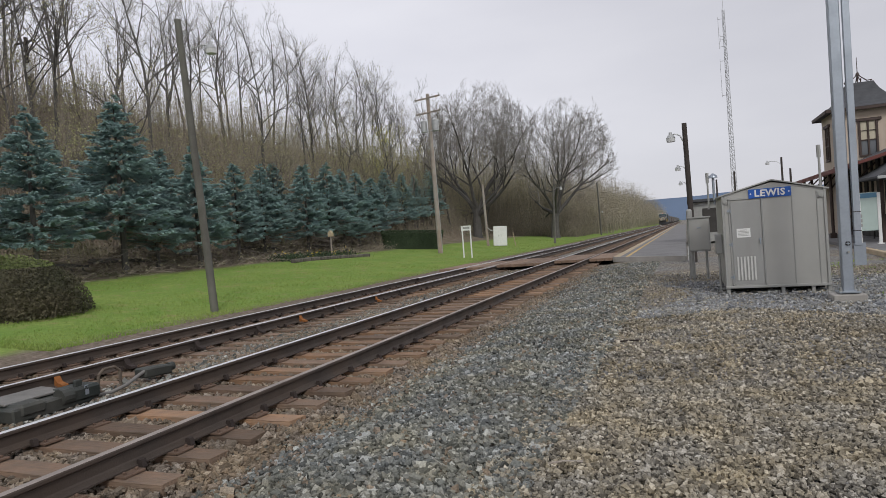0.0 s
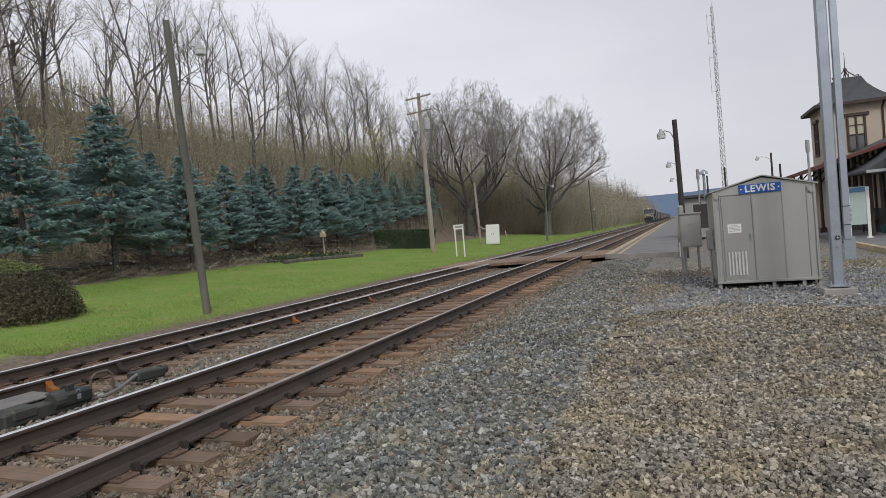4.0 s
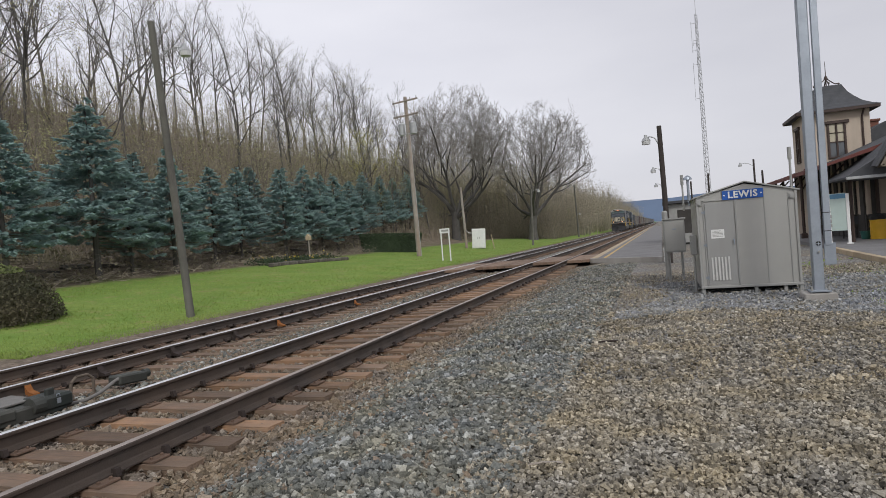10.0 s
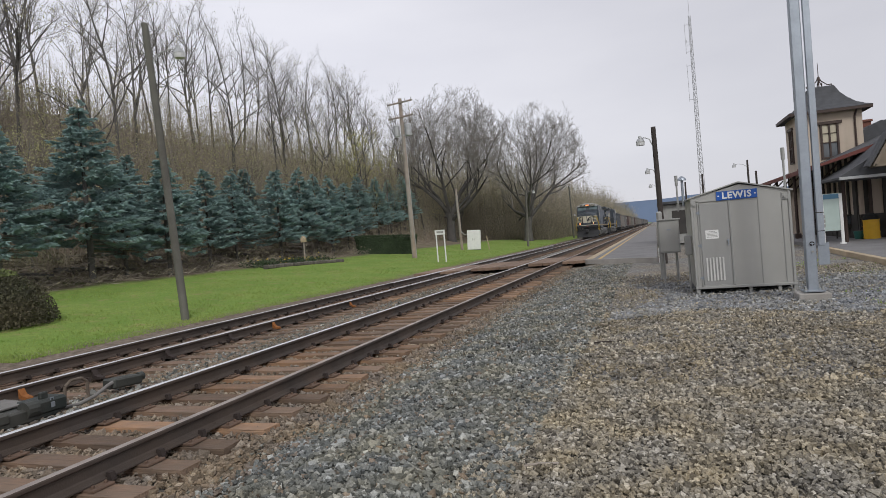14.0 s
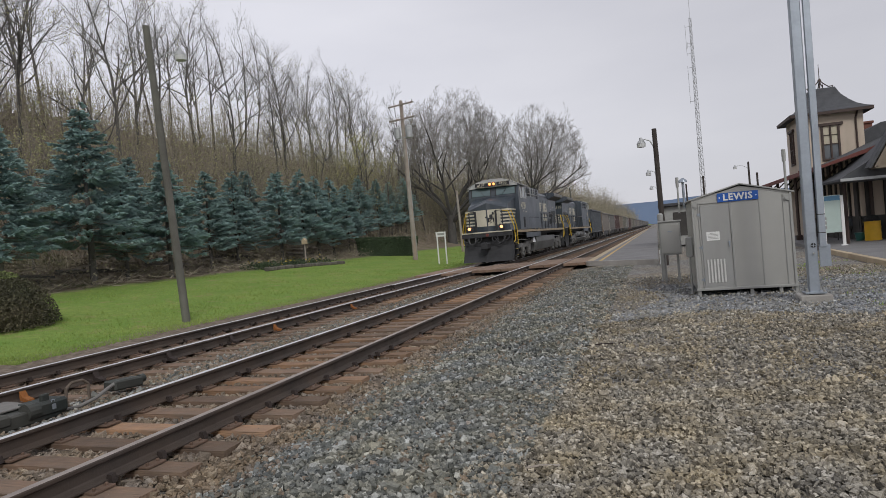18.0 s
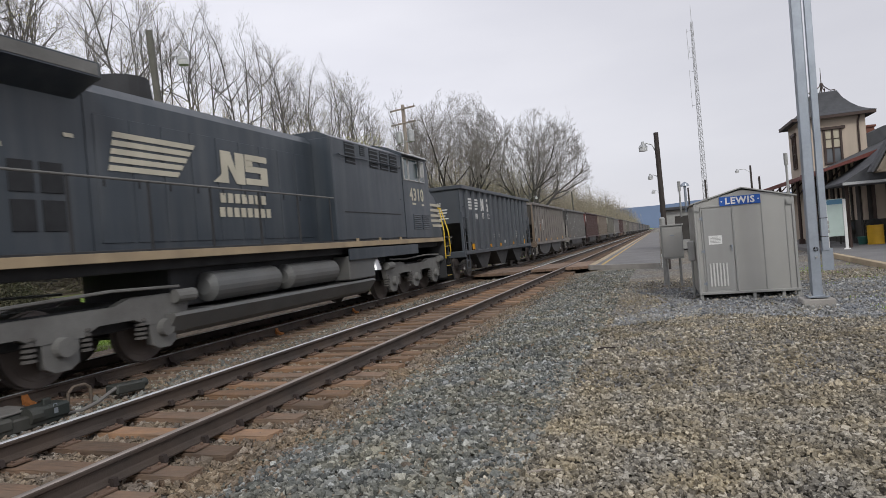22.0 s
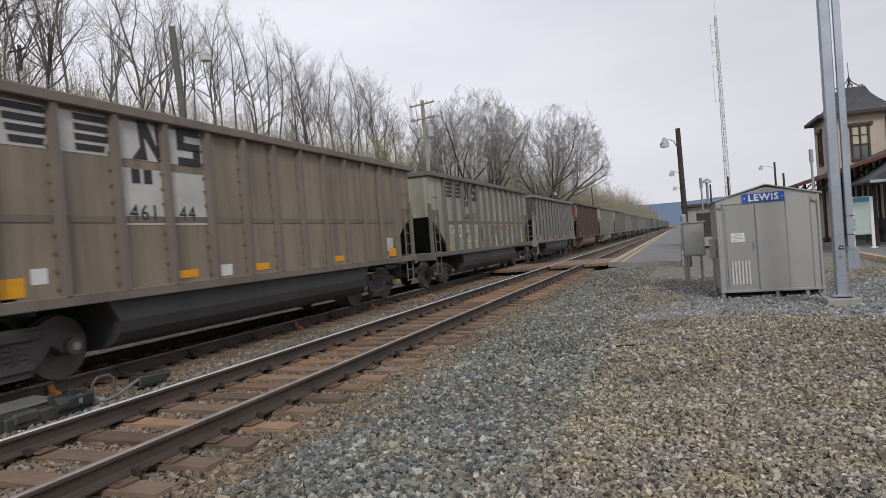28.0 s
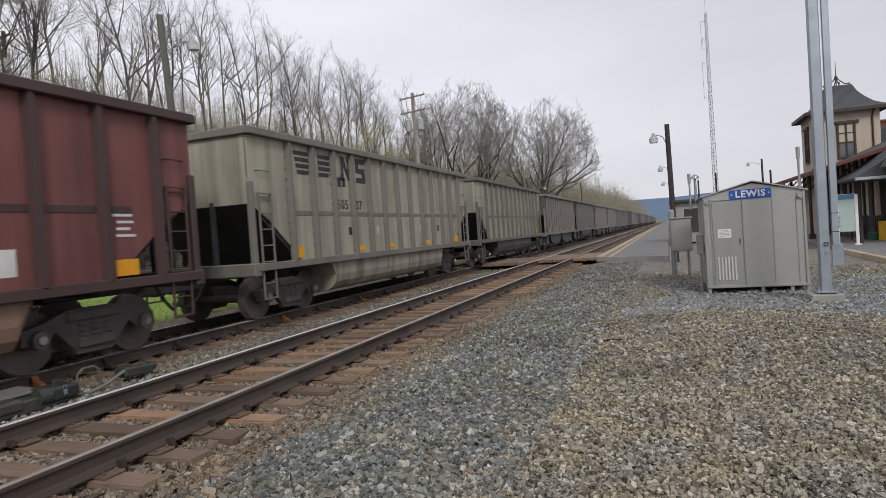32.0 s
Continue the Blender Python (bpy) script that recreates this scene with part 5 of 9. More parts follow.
proto = []
for i, (h, sp, fk, bud) in enumerate(((16.0, 0.75, 9, ""), (17.5, 0.66, 10, ""), (15.5, 0.80, 9, "bud"), (13.5, 0.85, 9, "bud"), (18.0, 0.60, 10, ""), (9.0, 0.9, 9, "bud"), (7.0, 1.0, 9, "bud"))):
    lab = "tall leafless hardwood tree on the wooded slope" if not bud else "hardwood tree with sparse yellow-green spring buds"
    proto.append(make_tree(100 + i, h, sp, fk, lab, bud=bud, per=1 if h > 8 else 2))
rnd = random.Random(77)
spots = []
# edge of the wood, then rows climbing the slope; thinner with distance
for x0, y0, y1, step in ((-35, 16, 130, 10.0), (-40, 14, 130, 9.0), (-45, 16, 140, 8.0), (-51, 18, 150, 9), (-57, 24, 150, 11), (-65, 30, 150, 15.0)):
    y = y0
    while y < y1:
        spots.append((x0 + rnd.uniform(-2.2, 2.2), y + rnd.uniform(-1.4, 1.4)))
        y += step * (1 + max(0, (y - 90)) / 90)
y = 106
while y < 520:
    spots.append((-22 - rnd.uniform(0, 9), y))
    if rnd.random() < 0.6:
        spots.append((-16.5 - rnd.uniform(0, 5), y + 2))
    y += rnd.uniform(6, 9) * (1 + (y - 130) / 260)
for i in range(60):
    spots.append((-29 - abs(rnd.gauss(0, 6)), rnd.uniform(12, 130), rnd.choice((5, 6, 5, 3))))
first = set()
for i, (x, y, *pick) in enumerate(spots):
    k = pick[0] if pick else rnd.choice((0, 1, 4, 0, 1, 4, 2, 3, 5, 2) if x < -33 else (0, 5, 2, 3, 5, 4, 6, 5))
    s = rnd.uniform(0.85, 1.15) * (0.85 if x > -35 else 0.95)
    m = pose(x, y, ground_z(x, y) - 0.1, rnd.uniform(-3, 3), rnd.uniform(-3, 3), rnd.uniform(0, 360))
    if k not in first:
        first.add(k)
        proto[k].matrix_basis = m @ Matrix.Diagonal((s, s, s, 1))
    else:
        c = copy_thing(proto[k], m)
        c.scale = (s, s, s)
for k in range(len(proto)):
    if k not in first:
        proto[k].matrix_basis = pose(-40 - k, 60 + 5 * k, ground_z(-40 - k, 60))
# the two great trees at the end of the lawn
t1 = make_tree(301, 0, 0, 0, "great spreading leafless shade tree at the end of the lawn", wood=False, great=(4.2, 12.8, 7.9, 9.8, 8, 1.3))
t1.matrix_basis = pose(-27.6, 85.0, 1.0, 0, 0, 0)
t2 = make_tree(308, 0, 0, 0, "spreading leafless shade tree with low limbs", wood=False, great=(3.6, 11.1, 7.6, 9.3, 7, 2.4))
t2.matrix_basis = pose(-18.1, 93.0, 0.3, 0, 0, 0)

t3 = make_tree(120, 11.5, 0.9, 14, "young tree in fresh yellow-green leaf by the spruces", bud="bud_yellow", per=3, lsize=0.085)
t3.matrix_basis = pose(-31.5, 67.0, ground_z(-31.5, 67.0) - 0.1, 0, 0, 40)

# ---- blue spruces with bare lower trunks ----
def spruce(seed, h, r):
    rnd = random.Random(seed)
    t = base("spruce_tree", pose(0, 0, 0), "blue-green spruce with a bare lower trunk at the lawn edge", "spruce", "spruces along the lawn")
    tv, tf = [], []
    add_tube(tv, tf, [Vector((0, 0, -0.3)), Vector((0.03, 0, h * 0.4)), Vector((0, 0.02, h * 0.97))], [h * 0.021, h * 0.014, 0.02], 7)
    z0 = h * 0.24
    # dead lower stubs
    dv, df = [], []
    for k in range(46):
        a, z = rnd.uniform(0, 6.28), rnd.uniform(0.09, 0.42) * h
        p = Vector((0, 0, z))
        o = Vector((math.cos(a), math.sin(a), -0.12))
        ln = r * rnd.uniform(0.35, 0.85)
        add_tube(dv, df, [p, p + o * ln * 0.5, p + o * ln], [0.022, 0.014, 0.005], 3)
        for g in range(7):
            q = p + o * ln * rnd.uniform(0.25, 1.0)
            add_tube(dv, df, [q, q + Vector((o.x + rnd.gauss(0, 0.7), o.y + rnd.gauss(0, 0.7), rnd.gauss(-0.25, 0.3))) * rnd.uniform(0.2, 0.5)], [0.009, 0.004], 3)
    b = new("dry_lower_growth", raw_mesh("dry_lower_growth", dv, df, M["dead_branch"]))
    b.parent = t
    tagged(b, "bare brown lower branches", kind="stuff")
    a = new("trunk", raw_mesh("trunk", tv, tf, M["bark"]))
    a.parent = t
    vs, fs = [], []
    z = z0
    while z < h:
        u = (z - z0) / (h - z0)
        rr = r * (1 - u) ** 0.8 * rnd.uniform(0.85, 1.12) * (0.72 + 0.28 * min(1, u * 5)) + 0.10
        nb = int(8 - 3 * u)
        for k in range(nb):
            ang = rnd.uniform(0, 6.28) + k * 6.28 / nb
            out = Vector((math.cos(ang), math.sin(ang), 0))
            side = Vector((-out.y, out.x, 0))
            ln = rr * rnd.uniform(0.62, 1.12)
            if u < 0.3 and rnd.random() < 0.62 - 1.5 * u:
                continue
            dip = rnd.gauss(0, 0.12)
            pts = [Vector((0, 0, z)), Vector((0, 0, z)) + out * ln * 0.55 + Vector((0, 0, -0.16 * ln + dip)), Vector((0, 0, z)) + out * ln + Vector((0, 0, -0.10 * ln + dip))]
            nt = int(22 + ln * 28)
            for i in range(nt):
                s = rnd.uniform(0.18, 1.0) ** 0.75
                c = pts[0].lerp(pts[1], s / 0.55) if s < 0.55 else pts[1].lerp(pts[2], (s - 0.55) / 0.45)
                sg = rnd.choice((-1, 1))
                d = (out * rnd.uniform(0.5, 1.0) + side * sg * rnd.uniform(0.2, 1.0) + Vector((0, 0, rnd.uniform(-0.55, 0.25)))).normalized()
                l2 = rnd.uniform(0.15, 0.32) * (0.6 + 0.3 * ln)
                w = 0.034 + 0.026 * rnd.random()
                e = c + d * l2
                n1 = d.cross(Vector((0, 0, 1))).normalized() * w
                n2 = Vector((0, 0, w * 0.8))
                b0 = len(vs)
                mid = c + d * l2 * 0.45
                for q in (c, mid + n1, mid - n1, mid + n2, mid - n2, e):
                    vs.append((q.x, q.y, q.z))
                for f in ((0, 1, 5, 2), (0, 3, 5, 4)):
                    fs.append(tuple(b0 + j for j in f))
        z += h * 0.0155 * rnd.uniform(0.6, 1.4)
    c = new("crown", raw_mesh("crown", vs, fs, M["needle"]))
    c.parent = t
    return t


sp_proto = [spruce(41, 7.6, 2.5), spruce(42, 6.6, 2.3), spruce(43, 6.2, 2.1)]
sp_spots = [(-24.75, 17.9, 0, 0.95), (-25.2, 22.6, 0, 1.12), (-25.8, 25.2, 1, 0.86), (-25.2, 27.6, 1, 1.0), (-26.6, 32.6, 2, 1.0), (-27.6, 36.6, 1, 0.96), (-26.0, 39.6, 2, 1.08), (-26.3, 43.2, 0, 0.94),
            (-26.6, 46.0, 1, 1.02), (-27.2, 49.6, 0, 0.92), (-28.2, 54.5, 2, 1.05), (-29.5, 60, 0, 0.95), (-30.2, 66, 1, 1.05), (-31.3, 77, 0, 1.0), (-30.5, 30.5, 2, 0.95),
            (-30.8, 42.5, 2, 0.95), (-24.9, 13.6, 0, 1.0), (-31.0, 71.5, 1, 1.0)]
used = set()
for x, y, k, s in sp_spots:
    m = pose(x, y, ground_z(x, y) - 0.05, 0, 0, rnd.uniform(0, 360))
    if k not in used:
        used.add(k)
        sp_proto[k].matrix_basis = m @ Matrix.Diagonal((s, s, s, 1))
    else:
        c = copy_thing(sp_proto[k], m)
        c.scale = (s, s, s)

# ---- undergrowth of the slope: saplings, brambles, dead leaves and early green ----
rnd = random.Random(9)
vs, fs = [], []
tips_dead, tips_green = [], []
for i in range(9000):
    x = -27.8 - (abs(rnd.gauss(0, 1)) * 7 if rnd.random() < 0.4 else rnd.uniform(3, 28))
    y = rnd.uniform(8, 60) if rnd.random() < 0.55 else rnd.uniform(60, 135)
    z = ground_z(x, y) - 0.1
    h = rnd.uniform(0.8, 3.4) * (1.9 if rnd.random() < 0.3 else 1) * (0.45 if x > -29.5 else 1.1 if x > -42 else 0.7)
    p = Vector((x, y, z))
    q = p + Vector((rnd.gauss(0, 0.18) * h, rnd.gauss(0, 0.18) * h, h))
    mid = p.lerp(q, 0.5) + Vector((rnd.gauss(0, 0.1), rnd.gauss(0, 0.1), 0))
    add_tube(vs, fs, [p, mid, q], [0.026, 0.018, 0.007], 3)
    for k in range(3):
        b0 = p.lerp(q, rnd.uniform(0.3, 0.95))
        e = b0 + Vector((rnd.gauss(0, 0.4), rnd.gauss(0, 0.4), rnd.uniform(0.1, 0.9)))
        add_tube(vs, fs, [b0, e], [0.011, 0.005], 3)
        (tips_green if smooth_noise(x, y, 0.12) > 0.08 and h > 1.5 else tips_dead).append(e)
for i in range(1700):
    x, y = -32 - rnd.uniform(0, 19), rnd.uniform(10, 70) if rnd.random() < 0.6 else rnd.uniform(70, 130)
    p = Vector((x, y, ground_z(x, y) - 0.1))
    h = rnd.uniform(3.0, 7.5)
    q = p + Vector((rnd.gauss(0, 0.07) * h, rnd.gauss(0, 0.07) * h, h))
    mid = p.lerp(q, 0.5) + Vector((rnd.gauss(0, 0.2), rnd.gauss(0, 0.2), 0))
    add_tube(vs, fs, [p, mid, q], [0.030, 0.020, 0.007], 3)
    for k in range(9):
        b0 = mid.lerp(q, rnd.uniform(-0.4, 0.95))
        e = b0 + Vector((rnd.gauss(0, 0.6), rnd.gauss(0, 0.6), rnd.uniform(0.3, 1.4)))
        add_tube(vs, fs, [b0, e], [0.011, 0.004], 3)
        (tips_green if smooth_noise(x, y, 0.12) > 0.0 else tips_dead).append(e)
for i in range(3400):
    x, y = -15.5 - rnd.random() ** 0.8 * 20, rnd.uniform(96, 130)
    p = Vector((x, y, ground_z(x, y) - 0.1))
    h = rnd.uniform(0.8, 6.5)
    for k in range(4):
        e = p + Vector((rnd.gauss(0, 0.3) * h, rnd.gauss(0, 0.3) * h, h * rnd.uniform(0.5, 1.0)))
        add_tube(vs, fs, [p, e], [0.022, 0.008], 3)
        tips_dead.append(e), tips_dead.append(p.lerp(e, 0.6))
# dead twigs and brush under the spruces
for i in range(3600):
    x, y = -23.6 - rnd.random() ** 0.8 * 5.5, 9 + rnd.random() ** 1.3 * 48
    p = Vector((x, y, ground_z(x, y) + rnd.uniform(0.0, 0.25)))
    a, ln = rnd.uniform(0, 6.28), rnd.uniform(0.25, 1.1)
    q = p + Vector((math.cos(a) * ln, math.sin(a) * ln, rnd.uniform(-0.05, 0.55) * ln))
    add_tube(vs, fs, [p, p.lerp(q, 0.5) + Vector((0, 0, rnd.uniform(-0.05, 0.1))), q], [0.014, 0.010, 0.004], 3)
    if rnd.random() < 0.5:
        tips_dead.append(p + Vector((0, 0, 0.1)))
und = new("undergrowth", raw_mesh("undergrowth", vs, fs, M["thicket"]))
tagged(und, "tangled brown leafless undergrowth on the slope", "undergrowth", kind="stuff")
lv, lf = leaf_cloud([t for t in tips_dead if t.x > -42], 4, 3, 0.085, 0.5)
k = new("dead_leaves", raw_mesh("dead_leaves", lv, lf, M["dead_leaf"]))
tagged(k, "withered brown leaves clinging to the undergrowth", "leaves", kind="stuff")
for i in range(5000):
    x = -30 - abs(rnd.gauss(0, 1)) * 10
    y = rnd.uniform(26, 130)
    if smooth_noise(x, y, 0.09) > 0.02:
        tips_green.append(Vector((x, y, ground_z(x, y) + rnd.uniform(1.0, 7.5))))
for i in range(8200):
    x, y = -29.5 - abs(rnd.gauss(0, 1)) * 8, rnd.uniform(38, 96)
    if smooth_noise(x + 40, y, 0.11) > -0.05:
        tips_green.append(Vector((x, y, ground_z(x, y) + rnd.uniform(1.5, 9.5))))
lv, lf = leaf_cloud([t for t in tips_green if t.x > -46], 4, 4, 0.062, 0.6)
lf_ob = new("spring_leaves", raw_mesh("spring_leaves", lv, lf, M["bud"]))
tagged(lf_ob, "sparse yellow-green early leaves in the undergrowth", "leaves", kind="stuff")
# ---- the woods that close up to the line farther along ----
vs, fs, tips = [], [], []
for i in range(1050):
    y = 101 + rnd.random() ** 1.6 * 430
    x = -14.5 - abs(rnd.gauss(0, 1)) * 11 - (5 if y < 118 else 0)
    hh = rnd.uniform(5, 14.5) + (4 if x < -20 else 0) + (y - 100) * 0.006
    for k in range(4):
        p = Vector((x + rnd.gauss(0, 1.2), y + rnd.gauss(0, 1.2), ground_z(x, y) - 0.1))
        h = hh * rnd.uniform(0.5, 1.0)
        q = p + Vector((rnd.gauss(0, 0.12) * h, rnd.gauss(0, 0.12) * h, h))
        mid = p.lerp(q, 0.55)
        add_tube(vs, fs, [p, mid, q], [0.055, 0.036, 0.014], 3)
        for g in range(10):
            b = p.lerp(q, rnd.uniform(0.3, 1.0))
            e = b + Vector((rnd.gauss(0, 1.5), rnd.gauss(0, 1.5), rnd.uniform(-0.2, 1.8)))
            add_tube(vs, fs, [b, e], [0.020, 0.008], 3)
            if rnd.random() < 0.75:
                tips.append(e)
fw = new("far_woods", raw_mesh("far_woods", vs, fs, M["woods_twig"]))
tagged(fw, "dense brown leafless woods beside the line", "woods", kind="stuff")
lv, lf = leaf_cloud([t for t in tips if smooth_noise(t.x, t.y, 0.05) > 0.12], 6, 3, 0.09, 0.7)
k = new("woods_leaves", raw_mesh("woods_leaves", lv, lf, M["bud"]))
tagged(k, "faint yellow-green leaves in the woods beside the line", "leaves", kind="stuff")
lv, lf = leaf_cloud([t for t in tips if smooth_noise(t.x, t.y, 0.05) <= 0.12], 6, 2, 0.10, 0.8)
k = new("woods_buds", raw_mesh("woods_buds", lv, lf, M["bud_red"]))
tagged(k, "brown buds and dead leaves in the woods beside the line", "leaves", kind="stuff")
# fallen logs and dead branches at the foot of the slope
for i, (x, y, ln, a) in enumerate(((-27.0, 24.5, 4.2, 80), (-27.6, 30.0, 3.6, 95), (-28.0, 36.5, 3.0, 70), (-26.6, 20.5, 2.0, 40), (-27.2, 44.0, 3.4, 85))):
    lg = base("fallen_log", pose(x, y, ground_z(x, y) + 0.45, 0, 4, a), "weathered fallen log at the foot of the slope", "log", "fallen logs")
    tv, tf = [], []
    add_tube(tv, tf, [Vector((-ln / 2, 0, 0)), Vector((0, 0.1, 0.06)), Vector((ln / 2, 0, 0.02))], [0.13, 0.11, 0.06], 7)
    for s in (-0.3, 0.1, 0.35):
        add_tube(tv, tf, [Vector((ln * s, 0, 0)), Vector((ln * s + 0.3, rnd.gauss(0, 0.4), -0.5))], [0.04, 0.02], 5)
    k = new("log", raw_mesh("log", tv, tf, M["bark"]))
    k.parent = lg


# ---- clipped hedge and round bush ----
def leafy_block(name, m, sx, sy, sz, n, mat, label, cat, size=0.06, rounded=0.0, top=None):
    b = base(name, m, label, cat)
    rnd = random.Random(len(name) + n)
    vs, fs, tv, tf = [], [], [], []
    for i in range(n):
        u = Vector((rnd.uniform(-1, 1), rnd.uniform(-1, 1), rnd.uniform(0, 1)))
        if rounded:
            d = Vector((rnd.gauss(0, 1), rnd.gauss(0, 1), abs(rnd.gauss(0, 0.8)))).normalized() * rnd.uniform(0.82, 1.03)
            c = Vector((d.x * sx / 2, d.y * sy / 2, d.z * sz))
            c *= 1 + 0.10 * noise.noise((d.x * 2.5, d.y * 2.5, d.z * 2.5))
        else:
            ax = rnd.choice((0, 0, 1, 1, 2, 2))
            if ax == 2:
                u.z = 1
            else:
                u[ax] = rnd.choice((-1, 1))
            fl = 0.90 + 0.10 * u.z
            c = Vector((u.x * sx / 2 * fl, u.y * sy / 2 * fl, u.z * sz + 0.05 * noise.noise((u.x * 3, u.y * 3, 0))))
            c += Vector((rnd.gauss(0, 0.03), rnd.gauss(0, 0.03), rnd.gauss(0, 0.03)))
        w = Vector((rnd.gauss(0, 1), rnd.gauss(0, 1), rnd.gauss(0, 1))).normalized() * size * rnd.uniform(0.6, 1.4)
        v = w.cross(Vector((rnd.gauss(0, 1), rnd.gauss(0, 1), rnd.gauss(0, 1)))).normalized() * size * 0.6
        # leaves above four fifths of the height take the top material
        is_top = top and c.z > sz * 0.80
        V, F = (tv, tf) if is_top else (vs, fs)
        b0 = len(V)
        for q in (c - w, c + v, c + w, c - v):
            V.append((q.x, q.y, q.z))
        F.append((b0, b0 + 1, b0 + 2, b0 + 3))
    o = new("foliage", raw_mesh("foliage", vs, fs, M[mat]))
    o.parent = b
    if tv:
        o = new("top_growth", raw_mesh("top_growth", tv, tf, M[top]))
        o.parent = b
    bm = bmesh.new()
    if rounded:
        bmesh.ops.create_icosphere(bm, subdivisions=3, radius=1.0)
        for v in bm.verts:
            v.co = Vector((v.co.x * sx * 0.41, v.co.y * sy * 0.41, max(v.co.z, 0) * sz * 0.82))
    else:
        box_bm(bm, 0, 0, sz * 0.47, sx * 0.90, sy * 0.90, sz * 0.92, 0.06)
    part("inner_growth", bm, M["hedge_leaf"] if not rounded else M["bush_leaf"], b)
    return b


leafy_block("hedge", pose(-23.3, 52.3, 0.66, 0, 3.5, 17), 5.4, 2.0, 1.7, 9000, "hedge_leaf", "dark green clipped boxy hedge on the lawn", "hedge", 0.07)
leafy_block("bush", pose(-18.2, 12.1, 0.2), 4.2, 4.2, 1.75, 26000, "bush_leaf", "rounded brown-green bush with a brighter green top on the lawn", "bush", 0.036, 1.0, "bush_top")
# flowers and low greens in the bed
rnd = random.Random(21)
tips = []
for i in range(700):
    s = rnd.random()
    x = -22.7 + 1.25 * s - 0.35 * math.sin(s * math.pi) - rnd.uniform(0.1, 2.2)
    tips.append(Vector((x, 32.7 + 7.2 * s, ground_z(x, 35) + rnd.uniform(0.05, 0.35))))
lv, lf = leaf_cloud(tips, 8, 3, 0.08, 0.08)
k = new("bed_plants", raw_mesh("bed_plants", lv, lf, M["hedge_leaf"]))
tagged(k, "low dark green plants in the flower bed", "plants", kind="stuff")
M["daffodil"] = material("daffodil", (0.75, 0.55, 0.04), 0.6, 0, 0.2, 3, 20, 0)
lv, lf = leaf_cloud([t + Vector((0, 0, 0.15)) for t in tips[:90]], 9, 1, 0.06, 0.1)
k = new("daffodils", raw_mesh("daffodils", lv, lf, M["daffodil"]))
tagged(k, "yellow daffodils in the flower bed", "flowers", kind="stuff")

# ---- the coal train: two diesels and a long string of open hopper and tub cars ----
def paint(name, col, rough=0.5, dirt=(0.10, 0.085, 0.07), amt=0.55, var=0.25):
    return material(name, col, rough, 0.0, var, 0.9, 70, 0.06, dirt=dirt, dirt_amt=amt, dirt_scale=1.1, streak=True)


M["loco_black"] = paint("loco_black", (0.047, 0.060, 0.075), 0.38, (0.105, 0.112, 0.12), 0.45)
M["loco_under"] = material("loco_under", (0.21, 0.21, 0.20), 0.75, 0.1, 0.35, 2.0, 50, 0.2, dirt=(0.10, 0.095, 0.09), dirt_amt=0.6)
M["loco_tank"] = material("loco_tank", (0.14, 0.145, 0.145), 0.6, 0.1, 0.3, 1.0, 50, 0.1, dirt=(0.15, 0.14, 0.125), dirt_amt=0.5)
M["cream"] = material("cream", (0.62, 0.58, 0.46), 0.55, 0, 0.2, 2, 60, 0.03, dirt=(0.35, 0.32, 0.26), dirt_amt=0.4)
M["tan_stripe"] = material("tan_stripe", (0.42, 0.325, 0.205), 0.6, 0, 0.25, 2, 60, 0.03, dirt=(0.2, 0.16, 0.12), dirt_amt=0.5)
M["rail_yellow"] = material("rail_yellow", (0.70, 0.48, 0.03), 0.5, 0, 0.2, 3, 60, 0.03)
M["roof_edge"] = material("roof_edge", (0.55, 0.55, 0.54), 0.5, 0.3, 0.3, 3, 60, 0.05)
M["cab_glass"] = glass_mat("cab_glass", (0.06, 0.09, 0.095), 0.06)
M["shade_glass"] = glass_mat("shade_glass", (0.085, 0.13, 0.135), 0.08)
M["grille"] = material("grille", (0.034, 0.036, 0.040), 0.8, 0.2, 0.3, 4, 80, 0.2)
M["wheel_steel"] = material("wheel_steel", (0.15, 0.13, 0.12), 0.6, 0.5, 0.3, 3, 60, 0.1)
M["bright_steel"] = material("bright_steel", (0.6, 0.6, 0.6), 0.35, 1.0, 0.2, 5, 60, 0.05)
M["truck_iron"] = material("truck_iron", (0.108, 0.101, 0.094), 0.85, 0.1, 0.4, 3, 50, 0.25)
M["soot"] = material("soot", (0.042, 0.043, 0.046), 0.85, 0, 0.4, 1.5, 50, 0.15)
M["coal"] = material("coal", (0.032, 0.032, 0.034), 0.6, 0, 0.5, 3, 14, 0.9)
M["rung_pale"] = material("rung_pale", (0.40, 0.385, 0.36), 0.7, 0.1, 0.35, 4, 60, 0.1, dirt=(0.16, 0.13, 0.10), dirt_amt=0.6)
M["rusty_tan"] = material("rusty_tan", (0.26, 0.205, 0.155), 0.8, 0.1, 0.4, 4, 60, 0.2, dirt=(0.11, 0.075, 0.05), dirt_amt=0.7)
M["reflector"] = material("reflector", (0.80, 0.36, 0.01), 0.45, 0, 0.15, 4, 60, 0.0)
M["stencil"] = material("stencil", (0.74, 0.74, 0.72), 0.6, 0, 0.25, 6, 80, 0.0)
M["stencil_dark"] = material("stencil_dark", (0.03, 0.03, 0.035), 0.6, 0, 0.25, 6, 80, 0.0)
M["head_glow"] = glow("head_glow", (1.0, 0.30, 0.09), 2.6)
M["ditch_glow"] = glow("ditch_glow", (1.0, 0.42, 0.18), 2.2)
SIDE = (90, 0, 90)


